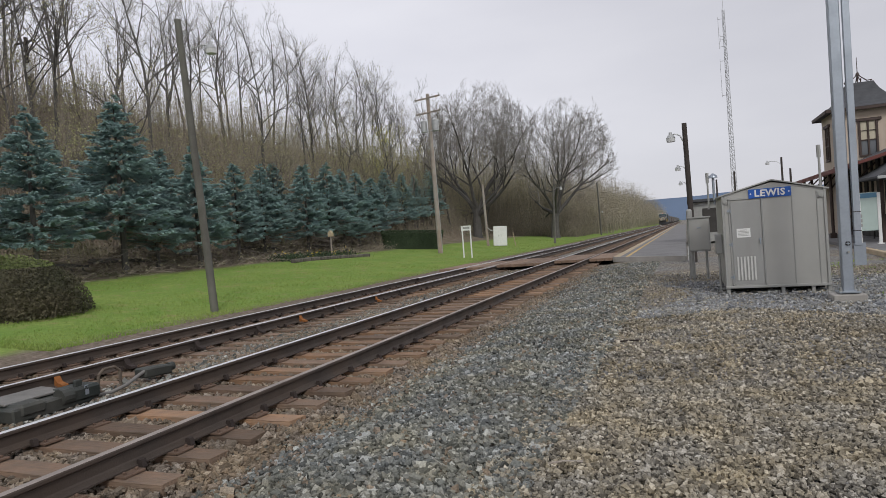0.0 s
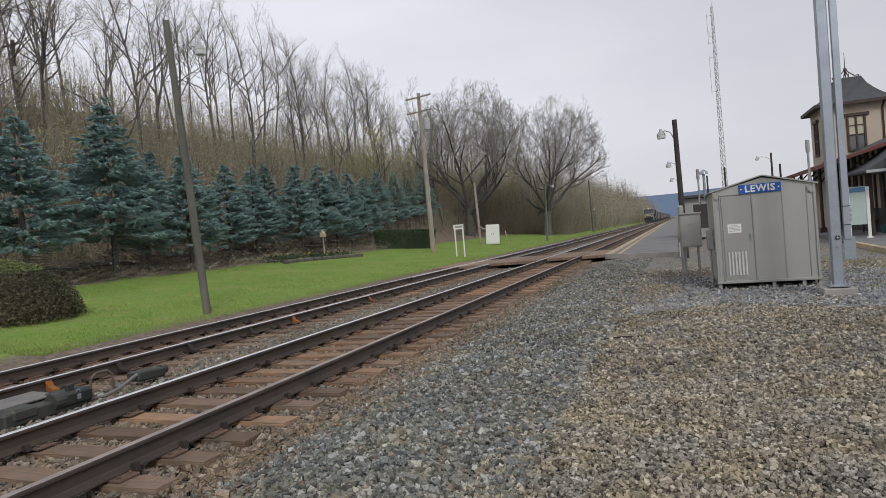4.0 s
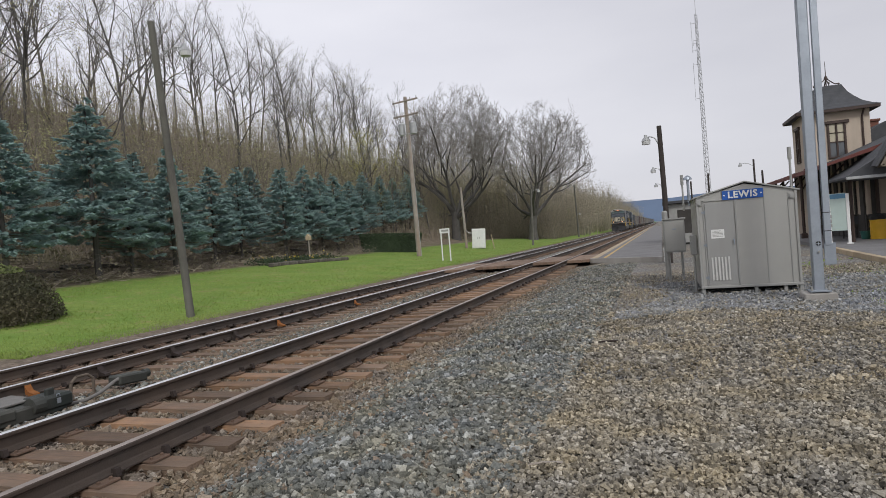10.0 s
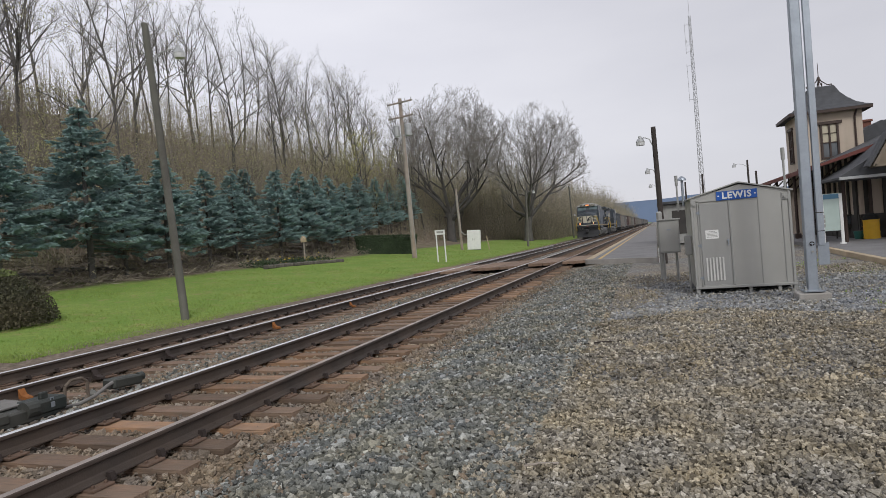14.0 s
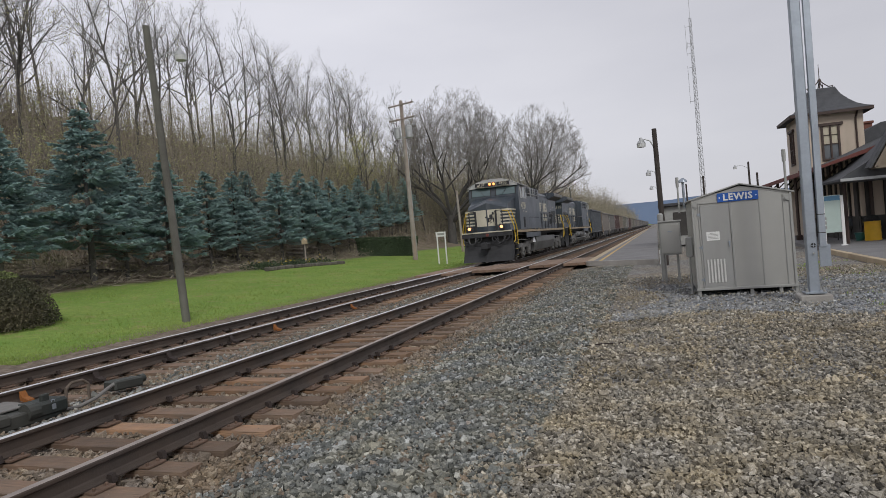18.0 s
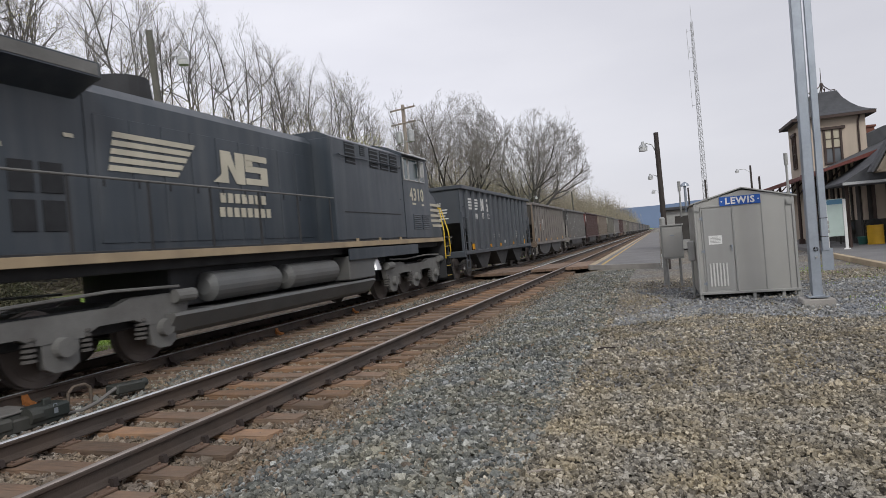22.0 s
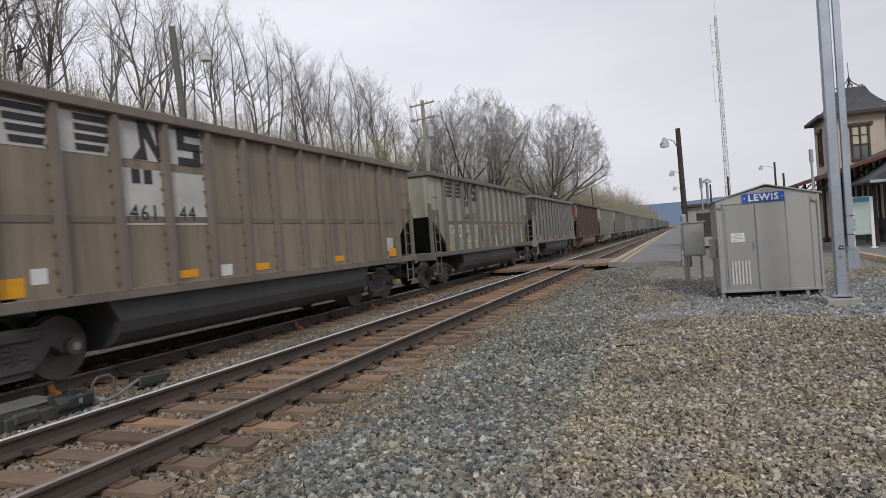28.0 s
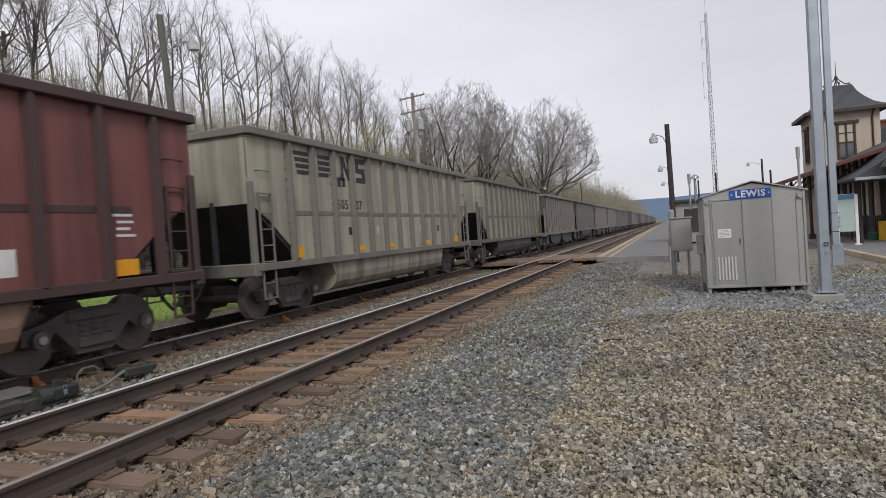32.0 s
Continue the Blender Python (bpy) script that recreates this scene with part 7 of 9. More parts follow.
c3 = coal_car("dusk", (0.066, 0.063, 0.061), 12, 3.72, "tub", "sooty dark coal car with white graffiti", edge=(0.17, 0.165, 0.16), coal=True)
owner_mark(c3, -4.3, 2.40, 0.30, "stencil", 1.458)
number_on(c3, "10", -4.3, 1.93, 0.32, "stencil"), number_on(c3, "627", -3.4, 1.93, 0.32, "stencil")
scrawl(c3, -6.7, 2.85, 1.4, 0.7, 3, "stencil", 0.05, 4), scrawl(c3, -6.3, 2.2, 0.9, 0.6, 5, "stencil", 0.04, 3)
scrawl(c3, -2.6, 1.9, 2.6, 1.3, 7, "stencil", 0.045, 9), scrawl(c3, -1.7, 3.0, 1.0, 0.8, 8, "stencil", 0.05, 4), scrawl(c3, 1.2, 3.05, 3.0, 0.5, 9, "patch_white", 0.06, 8), scrawl(c3, 0.9, 1.9, 3.4, 0.5, 10, "patch_white", 0.06, 8)
end_number(c3, "10627", 3.0, -0.1, 0.28)

brake_gear(c3, "rung_pale")

c4 = coal_car("red", (0.212, 0.076, 0.068), 12, 3.78, "tub", "dull red coal car with white graffiti", edge=(0.072, 0.042, 0.040), coal=False, dirt=(0.07, 0.03, 0.026))
scrawl(c4, -6.0, 2.0, 4.0, 1.2, 12, "stencil", 0.07, 10), scrawl(c4, -1.5, 1.9, 3.2, 0.9, 13, "stencil", 0.07, 7), scrawl(c4, 2.3, 2.2, 3.0, 1.3, 14, "patch_white", 0.10, 6), scrawl(c4, 5.2, 1.9, 1.1, 0.9, 15, "stencil", 0.08, 3)
panel_patch(c4, -6.4, 3.1, 0.6, 0.6, "stencil", "emblem_block", 1.456)
bars(c4, 5.9, 2.3, 4, "stencil", 0.35, 0.04), text_part("G52X", 0.20, pose(1.458, 5.55, 1.62, *SIDE), M["stencil"], c4)

c5 = coal_car("tan", (0.278, 0.226, 0.168), 12, 3.82, "tub", "dusty tan coal car with dark soot at its ends", edge=(0.20, 0.165, 0.135), dirt=(0.085, 0.068, 0.055))
for y in (-5.05, -4.11, -3.17, -2.24):
    panel_patch(c5, y, 3.36, 0.80, 0.56, "patch_white")
for y in (-3.17, -2.24):
    panel_patch(c5, y, 2.52, 0.80, 0.85, "patch_white", label="white repainted patch")
stripes_mark(c5, -5.25, 3.58, "stencil_dark", x=1.4605, scale=1.02)
number_on(c5, "461", -3.16, 2.27, 0.34, "stencil_dark", 1.4605), number_on(c5, "44", -2.28, 2.27, 0.34, "stencil_dark", 1.4605)
owner_mark(c5, -3.16, 2.72, 0.32, "stencil_dark", 1.4605)
panel_patch(c5, 5.3, 1.55, 0.36, 0.36, "patch_white", "label_plate"), panel_patch(c5, -4.9, 1.45, 0.22, 0.2, "stencil", "label_plate"), panel_patch(c5, -1.44, 1.30, 0.3, 0.2, "stencil", "label_plate")
bm = bmesh.new()
box_bm(bm, -0.85, -hl - 0.008, 3.3, 0.95, 0.006, 0.42)
part("paint_patch", bm, M["patch_white"], c5)
text_part("46144", 0.20, pose(-0.8, -hl - 0.014, 3.2, 90, 0, 0), M["stencil_dark"], c5)

c6 = coal_car("light", (0.385, 0.378, 0.305), 12, 3.82, "tub", "pale grey coal car with bright lettered graffiti along the sill", edge=(0.15, 0.145, 0.125), dirt=(0.085, 0.08, 0.062))
stripes_mark(c6, -5.28, 3.54, "stencil_dark", scale=1.04)
number_on(c6, "502", -3.12, 2.38, 0.34, "stencil_dark"), number_on(c6, "23", -2.2, 2.40, 0.38, "stencil_dark")
owner_mark(c6, -3.12, 2.77, 0.34, "stencil_dark", 1.458)
scrawl(c6, -5.0, 1.75, 3.4, 0.6, 22, "stencil", 0.035, 9)
for i in range(6):
    scrawl(c6, -1.75 + i * 0.80, 1.55, 0.9, 0.72, 30 + i, "graf_green", 0.16, 2, 1.4605), scrawl(c6, -1.75 + i * 0.80, 1.55, 0.9, 0.78, 40 + i, "graf_teal", 0.13, 2, 1.4625), scrawl(c6, -1.75 + i * 0.80, 1.58, 0.95, 0.85, 50 + i, "graf_pink", 0.05, 3, 1.4645)
bars(c6, -3.2, 1.75, 2, "stencil_dark", 0.4), panel_patch(c6, 5.2, 1.6, 0.36, 0.4, "patch_white", "label_plate", 1.47)

c7 = coal_car("dark_brown", (0.098, 0.081, 0.077), 12, 3.72, "tub", "dark brown coal car with grey ribs", edge=(0.22, 0.215, 0.21), coal=True, rungs="rung_pale")
owner_mark(c7, -4.55, 2.40, 0.34, "stencil", 1.458)
number_on(c7, "10", -4.58, 1.92, 0.32, "stencil"), number_on(c7, "383", -3.68, 1.92, 0.32, "stencil")
end_number(c7, "10383", 3.0, -0.1, 0.28)

brake_gear(c7, "rung_pale")

c8 = coal_car("red", (0.212, 0.076, 0.068), 12, 3.78, "tub", "dull red coal car with a cream emblem", belly_mat=M["belly_rust"], edge=(0.072, 0.042, 0.040), coal=True)
for ro, ri in ((0.42, 0.31), (0.22, 0.11)):
    bm = bmesh.new()
    ring = [(-6.36 + r * math.cos(math.pi * k / 10), 2.98 + r * math.sin(math.pi * k / 10)) for r, ks in ((ro, range(11)), (ri, range(10, -1, -1))) for k in ks]
    prism_bm(bm, ring, "x", 1.455, 1.461)
    part("emblem_arc", bm, M["cream"], c8)
panel_patch(c8, -6.6, 2.88, 0.7, 0.10, "cream", "emblem_bar", 1.456), panel_patch(c8, -6.55, 2.72, 0.8, 0.10, "cream", "emblem_bar", 1.456)
panel_patch(c8, -6.35, 3.56, 0.9, 0.16, "cream", "emblem_bar", 1.456)
number_on(c8, "50", -5.4, 2.20, 0.34, "cream"), number_on(c8, "79", -4.5, 2.20, 0.34, "cream"), number_on(c8, "10", -3.48, 2.20, 0.34, "cream")
owner_mark(c8, -4.5, 2.70, 0.34, "cream", 1.458)
panel_patch(c8, 0.65, 3.42, 0.6, 0.4, "tan_stripe"), panel_patch(c8, 0.55, 1.55, 0.36, 0.4, "patch_white"), bars(c8, -4.5, 1.55, 2, "stencil", 0.4), bars(c8, -3.5, 1.55, 2, "stencil", 0.4), bars(c8, 5.4, 2.1, 4, "stencil", 0.35, 0.04), panel_patch(c8, 3.55, 1.5, 0.4, 0.34, "stencil", "label_plate")

c9 = coal_car("cream", (0.40, 0.385, 0.302), 12, 3.82, "tub", "weathered cream coal car with sooty ends", belly_mat=M["belly_tan"], edge=(0.20, 0.185, 0.16), dirt=(0.10, 0.085, 0.068))
stripes_mark(c9, -5.26, 3.50, "stencil_dark", scale=1.02)
number_on(c9, "505", -3.2, 2.40, 0.34, "stencil_dark"), number_on(c9, "07", -2.35, 2.40, 0.34, "stencil_dark")
owner_mark(c9, -3.2, 2.85, 0.32, "stencil_dark", 1.458)
text_part("50507", 0.18, pose(-0.6, -hl - 0.012, 3.2, 90, 0, 0), M["stencil_dark"], c9)
for i in range(7):
    panel_patch(c9, -4.5 + i * 1.6, 1.75, 0.16, 0.2, "stencil_dark" if i % 2 else "patch_white", "label_plate")

plain = [coal_car("light", (0.385, 0.378, 0.305), 12, 3.82, "tub", "pale grey coal car streaked with soot"),
         coal_car("brown", (0.100, 0.090, 0.080), 12, 3.72, "deep", "dark brown ribbed coal hopper with pale worn edges", coal=True),
         coal_car("black", (0.072, 0.083, 0.098), 12, 3.86, "hopper", "black ribbed coal hopper"),
         coal_car("dusk", (0.078, 0.074, 0.070), 12, 3.72, "tub", "sooty dark coal car", coal=True)]
order = [0, 1, 3, 1, 1, 3, 3, 2, 1, 3, 2, 3, 1, 3, 2, 3, 1, 3, 3, 2, 3, 1, 3, 2, 1, 3, 3]
cars = [c1, c2, c3, c4, c5, c6, c7, c8, c9]
taken = set()
for k in order:
    if k not in taken:
        taken.add(k)
        cars.append(plain[k])
    else:
        cars.append(copy_thing(plain[k], pose(FAR_X, 0, FAR_Z)))
for i, c in enumerate(cars):
    train.append((c, 53.125 + 15.30 * i, 0))

# ---- diesel locomotives ----
def loco(number, tanks, label, has_shade):
    """A six-axle freight diesel; y runs from its front pilot (0) to its rear pilot (22.7), the origin is at its middle on the rail."""
    lo = base("locomotive", pose(FAR_X, 0, FAR_Z), label, "locomotive", "diesels of the coal train")
    blk, und = M["loco_black"], M["loco_under"]

    def Y(v):
        return v - 11.35

    def pr(name, bm, mat, lab="", par=None):
        return part(name, bm, mat, par or lo, lab)
    # frame, deck and sill stripe
    bm = bmesh.new()
    box_bm(bm, 0, Y(11.6), 1.62, 2.5, 20.7, 0.30, 0.02)
    box_bm(bm, 0, Y(11.6), 1.79, 3.02, 20.8, 0.05, 0.008)
    pr("deck", bm, M["soot"])
    for s in (-1, 1):
        bm = bmesh.new()
        box_bm(bm, s * 1.50, Y(11.6), 1.71, 0.04, 18.6, 0.14, 0.004)
        st = pr("sill_stripe", bm, M["tan_stripe"], "worn tan sill stripe")
        bm = bmesh.new()
        box_bm(bm, s * 1.49, Y(7.3), 1.45, 0.05, 4.8, 0.30, 0.01)
        pr("side_skirt", bm, blk)
        for v in (6.3, 7.8, 9.2):
            bm = bmesh.new()
            box_bm(bm, s * 1.515, Y(v), 1.80, 0.02, 0.14, 0.12)
            part("stripe_tab", bm, M["tan_stripe"], st)
    # nose: wide, with sloping top and bevelled sides
    bm = bmesh.new()
    sec = [(1.70, 1.82), (1.70, 3.42), (1.90, 3.62), (3.45, 3.90), (3.45, 1.82)]
    v0 = [bm.verts.new((-1.28 if i not in (1, 2) else -1.14, Y(p[0]), p[1] - (0.34 if i in (1, 2) else 0.18 if i == 3 else 0))) for i, p in enumerate(sec)]
    vm0 = [bm.verts.new((0, Y(p[0] - (0.16 if i < 2 else 0.05 if i == 2 else 0)), p[1])) for i, p in enumerate(sec)]
    v1 = [bm.verts.new((-v.co.x, v.co.y, v.co.z)) for v in v0]
    for a, b in ((v0, vm0), (vm0, v1)):
        for i in range(len(sec)):
            j = (i + 1) % len(sec)
            bm.faces.new((a[i], a[j], b[j], b[i]))
    bm.faces.new(v0[::-1]), bm.faces.new(v1)
    bmesh.ops.recalc_face_normals(bm, faces=bm.faces[:])
    nose = pr("nose", bm, blk)
    # cream stripes round the nose
    for i, z in enumerate((2.98, 2.79, 2.60, 2.41, 2.23)):
        for s in (-1, 1):
            bm = bmesh.new()
            l = 1.62 - 0.16 * i
            prism_bm(bm, [(Y(1.68), z - 0.045), (Y(1.68) + l, z - 0.045), (Y(1.68) + l + 0.06, z + 0.045), (Y(1.68), z + 0.045)], "x", s * 1.284 - 0.008, s * 1.284 + 0.008)
            part("nose_stripe", bm, M["cream"], nose, "cream stripe")
            bm = bmesh.new()
            w = 0.50 + 0.02 * i
            a, b = Vector((s * 1.285, Y(1.70) - 0.014)), Vector((s * (1.285 - w), Y(1.70) - 0.014 - 0.16 * w / 1.28))
            box_bm(bm, (a.x + b.x) / 2, (a.y + b.y) / 2, z, (a - b).length, 0.016, 0.09, 0, Matrix.Rotation(s * math.atan2(0.16, 1.28), 3, "Z"))
            part("nose_stripe", bm, M["cream"], nose, "cream stripe")
    bm = bmesh.new()
    for s in (-1, 1):
        box_bm(bm, s * 0.40, Y(1.59) - 0.012, 2.58, 0.72, 0.014, 0.92, 0, Matrix.Rotation(s * math.atan2(0.16, 1.28), 3, "Z"))
    part("nose_panel", bm, M["cream"], nose, "cream nose panel")
    bm = bmesh.new()
    for c, sz in (((0.12, 2.62), (0.20, 0.30)), ((0.24, 2.82), (0.12, 0.16)), ((-0.02, 2.46), (0.10, 0.26)), ((0.26, 2.46), (0.07, 0.24)), ((-0.16, 2.62), (0.10, 0.08)), ((0.10, 2.36), (0.06, 0.2))):
        box_bm(bm, c[0] + 0.1, Y(1.54) - 0.012 + 0.125 * abs(c[0] + 0.1), c[1], sz[0], 0.05, sz[1], 0.02)
    part("emblem_shape", bm, M["stencil_dark"], nose)
    # cab
    bm = bmesh.new()
    prism_bm(bm, [(Y(3.40), 1.82), (Y(3.40), 3.86), (Y(3.58), 4.50), (Y(5.72), 4.50), (Y(5.72), 1.82)], "x", -1.5, 1.5)
    cab = pr("cab", bm, blk)
    bm = bmesh.new()
    prism_bm(bm, [(-1.56, 4.48), (-1.05, 4.72), (-0.55, 4.86), (0.55, 4.86), (1.05, 4.72), (1.56, 4.48), (1.5, 4.44), (-1.5, 4.44)], "y", Y(3.50), Y(5.72))
    part("cab_roof", bm, blk, cab)
    bm = bmesh.new()
    for s in (-1, 1):
        tube_bm(bm, [(s * 1.57, Y(3.48), 4.48), (s * 1.57, Y(5.72), 4.48)], 0.022, 6)
        tube_bm(bm, [(s * 1.57, Y(3.48), 4.48), (s * 1.05, Y(3.48), 4.73), (s * 0.55, Y(3.48), 4.87), (0, Y(3.48), 4.88)], 0.022, 6)
    part("rain_gutter", bm, M["roof_edge"], cab, "pale rain gutter")
    bm = bmesh.new()
    prism_bm(bm, [(-1.48, 4.42), (-1.46, 4.48), (-1.0, 4.72), (-0.53, 4.85), (0.53, 4.85), (1.0, 4.72), (1.46, 4.48), (1.48, 4.42)], "y", Y(3.40), Y(3.50))
    part("brow", bm, M["roof_edge"], cab, "pale grimy cab brow")
    for s in (-1, 1):
        bm = bmesh.new()
        R = Matrix.Rotation(-math.atan2(0.18, 0.64), 3, "X")
        box_bm(bm, s * 0.74, Y(3.465), 4.16, 1.16, 0.03, 0.46, 0.004, R)
        part("windshield", bm, M["shade_glass"], cab, "pale tinted windshield")
        bm = bmesh.new()
        for x0 in (0.15, 1.33):
            box_bm(bm, s * x0, Y(3.455), 4.16, 0.05, 0.05, 0.52, 0.006, R)
        part("windshield_frame", bm, M["soot"], cab)
        bm = bmesh.new()
        tube_bm(bm, [(s * 0.5, Y(3.36), 3.90), (s * 0.78, Y(3.42), 4.26)], 0.012, 6)
        part("wiper", bm, M["soot"], cab)
        # number boards beside the headlight
        bm = bmesh.new()
        box_bm(bm, s * 0.66, Y(3.34), 4.58, 0.74, 0.20, 0.27, 0.02, Matrix.Rotation(-s * 0.03, 3, "Y"))
        nb = part("number_board", bm, M["stencil_dark"], cab, "black number board with pale numerals")
        bm = bmesh.new()
        for dz in (-0.118, 0.118):
            box_bm(bm, s * 0.66, Y(3.235), 4.58 + dz, 0.70, 0.012, 0.018, 0, Matrix.Rotation(-s * 0.03, 3, "Y"))
        part("board_rim", bm, M["cream"], nb)
        text_part(number, 0.235, pose(s * 0.66, Y(3.235), 4.58, 90, 0, 0) @ pose(0, 0, 0, 0, 0, -s * 8), M["cream"], nb)
        bm = bmesh.new()
        cyl_bm(bm, (s * 0.12, Y(3.34), 4.60), (s * 0.12, Y(3.22), 4.60), 0.115, 0.125, seg=16)
        h = part("headlight", bm, M["soot"], cab, "headlight housing")
        bm = bmesh.new()
        cyl_bm(bm, (s * 0.12, Y(3.225), 4.60), (s * 0.12, Y(3.21), 4.60), 0.085, 0.07, seg=16)
        part("lens", bm, M["head_glow"] if has_shade else M["lens"], h, "lit warm headlight" if has_shade else "clear unlit headlight")
        # side windows
        for v, wd in ((4.05, 0.42), (4.80, 0.80), (5.45, 0.34)):
            bm = bmesh.new()
            box_bm(bm, s * 1.505, Y(v), 4.02, 0.02, wd, 0.66, 0.003)
            w = part("side_window", bm, M["cab_glass"], cab, "dark cab side window")
            bm = bmesh.new()
            for dy in (-wd / 2, wd / 2):
                box_bm(bm, s * 1.515, Y(v + dy), 4.02, 0.03, 0.035, 0.72, 0.004)
            for dz in (-0.345, 0.345):
                box_bm(bm, s * 1.515, Y(v), 4.02 + dz, 0.03, wd + 0.035, 0.035, 0.004)
            part("window_frame", bm, M["roof_edge"], w, "aluminium window frame")
        if not has_shade:
            bm = bmesh.new()
            box_bm(bm, s * 1.60, Y(4.35), 4.05, 0.05, 0.05, 0.5, 0.01)
            box_bm(bm, s * 1.62, Y(4.28), 4.05, 0.16, 0.03, 0.5, 0.01)
            part("mirror", bm, M["roof_edge"], cab)
        bm = bmesh.new()
        box_bm(bm, s * 1.62, Y(4.75), 4.44, 0.26, 1.5, 0.03, 0.004, Matrix.Rotation(s * 0.35, 3, "Y"))
        part("sun_shade", bm, M["roof_edge"] if has_shade else blk, cab, "sheet metal sun shade")
        text_part(number, 0.58, pose(s * 1.508, Y(4.62), 3.20, 90, 0, 90 if s > 0 else -90), M["cream"], cab, "cream road number", spacing=1.1, bold=0.010)
        bars_y = ((4.55, 2.90, 0.22), (5.3, 2.86, 0.34)) if has_shade else ((4.1, 2.90, 0.2), (4.9, 2.92, 0.3))
        for v, z, wd in bars_y:
            bm = bmesh.new()
            box_bm(bm, s * 1.505, Y(v), z, 0.008, wd, 0.06)
            part("stencil_bar", bm, M["cream"], cab)
        if has_shade:
            bm = bmesh.new()
            box_bm(bm, s * 1.503, Y(4.62), 2.22, 0.02, 0.48, 0.62, 0.004)
            part("vent_opening", bm, M["grille"], cab, "black vent opening")
        else:
            for v in (3.95, 4.75):
                for i in range(8):
                    bm = bmesh.new()
                    box_bm(bm, s * 1.512, Y(v), 2.10 + i * 0.065, 0.03, 0.62, 0.032, 0.004)
                    part("louvre_slat", bm, blk, cab)
    # ditch lights, plow, coupler and front steps
    for e, front in ((0, True), (1, False)):
        yv = (lambda v: Y(v)) if front else (lambda v: -Y(v))
        yf = (lambda v: Y(v + 0.5)) if front else yv
        bm = bmesh.new()
        sec = [(0.66, 1.00), (0.60, 0.78), (0.50, 0.52), (0.38, 0.30), (0.28, 0.14)]
        cols = [(-1.45, 0.34), (-1.38, 0.20), (-0.7, 0.08), (0.0, 0.0), (0.7, 0.08), (1.38, 0.20), (1.45, 0.34)]
        skin = []
        for back in (0.0, 0.05):
            skin.append([[bm.verts.new((x, yf(v + b + back), z)) for v, z in sec] for x, b in cols])
        for i in range(len(cols) - 1):
            for j in range(len(sec) - 1):
                for g in skin:
                    bm.faces.new((g[i][j], g[i + 1][j], g[i + 1][j + 1], g[i][j + 1]))
            for j in (0, -1):
                bm.faces.new((skin[0][i][j], skin[0][i + 1][j], skin[1][i + 1][j], skin[1][i][j]))
        for i in (0, -1):
            for j in range(len(sec) - 1):
                bm.faces.new((skin[0][i][j], skin[0][i][j + 1], skin[1][i][j + 1], skin[1][i][j]))
        bmesh.ops.recalc_face_normals(bm, faces=bm.faces[:])
        plow = pr("plow", bm, M["soot"], "sooty black snow plow")
        bm = bmesh.new()
        box_bm(bm, 0, yf(0.98), 1.28, 2.8, 0.10, 1.05, 0.02)
        box_bm(bm, 0, yf(0.82), 1.62, 2.86, 0.40, 0.24, 0.02)
        pr("pilot_plate", bm, M["soot"])
        bm = bmesh.new()
        box_bm(bm, 0, yf(0.68), 1.78, 2.9, 0.14, 0.07, 0.01)
        pr("pilot_edge", bm, M["cream"] if front else M["tan_stripe"], "pale pilot edge strip")
        bm = bmesh.new()
        box_bm(bm, 0, yf(0.35), 1.02, 0.40, 0.9, 0.34, 0.04)
        box_bm(bm, 0, yf(0.10), 1.02, 0.30, 0.36, 0.42, 0.06)
        pr("coupler", bm, M["soot"])
        for s in (-1, 1):
            bm = bmesh.new()
            tube_bm(bm, [(s * 0.45, yf(0.62), 1.45), (s * 0.75, yf(0.42), 1.12), (s * 0.95, yf(0.40), 1.20), (s * 1.1, yf(0.62), 1.5)], 0.03, 6)
            pr("air_hose", bm, M["soot"])
            for q, (xa, xb, dip) in enumerate(((0.30, 0.62, 0.34), (0.62, 1.02, 0.46), (0.98, 1.30, 0.30))):
                bm = bmesh.new()
                tube_bm(bm, [(s * xa, yf(0.66), 1.56), (s * (xa + 0.04), yf(0.56), 1.56 - dip * 0.75), (s * (xa + xb) / 2, yf(0.52), 1.56 - dip), (s * (xb - 0.04), yf(0.56), 1.56 - dip * 0.7), (s * xb, yf(0.66), 1.52)], 0.026, 6)
                pr("control_hose", bm, M["loco_under"] if q == 1 and s < 0 else M["soot"])
            bm = bmesh.new()
            box_bm(bm, s * 0.60, yf(0.72), 2.40, 0.09, 0.05, 1.15, 0.01)
            pr("end_post", bm, M["soot"])
            if front:
                bm = bmesh.new()
                box_bm(bm, s * 0.92, yf(0.62), 2.02, 0.34, 0.26, 0.32, 0.03)
                dl = pr("ditch_light", bm, M["soot"], "black ditch light box")
                bm = bmesh.new()
                cyl_bm(bm, (s * 0.92, yf(0.49), 2.03), (s * 0.92, yf(0.46), 2.03), 0.085, 0.08, seg=16)
                part("lens", bm, M["ditch_glow"] if has_shade else M["lens"], dl, "lit warm ditch light" if has_shade else "unlit ditch light")
            # stepwell
            bm = bmesh.new()
            box_bm(bm, s * 1.20, yv(2.24), 1.05, 0.62, 0.04, 1.5, 0.008)
            box_bm(bm, s * 0.92, yv(1.90), 1.05, 0.04, 0.7, 1.5, 0.008)
            pr("stepwell", bm, M["soot"])
            for i in range(4):
                bm = bmesh.new()
                box_bm(bm, s * 1.22, yv(1.90), 0.36 + i * 0.36, 0.56, 0.64, 0.035, 0.006)
                stp = pr("step", bm, M["soot"])
                bm = bmesh.new()
                box_bm(bm, s * 1.505, yv(1.86), 0.37 + i * 0.36, 0.014, 0.5, 0.018)
                part("step_edge", bm, M["rail_yellow"] if front else M["roof_edge"], stp, "yellow step edge" if front else "worn step edge")
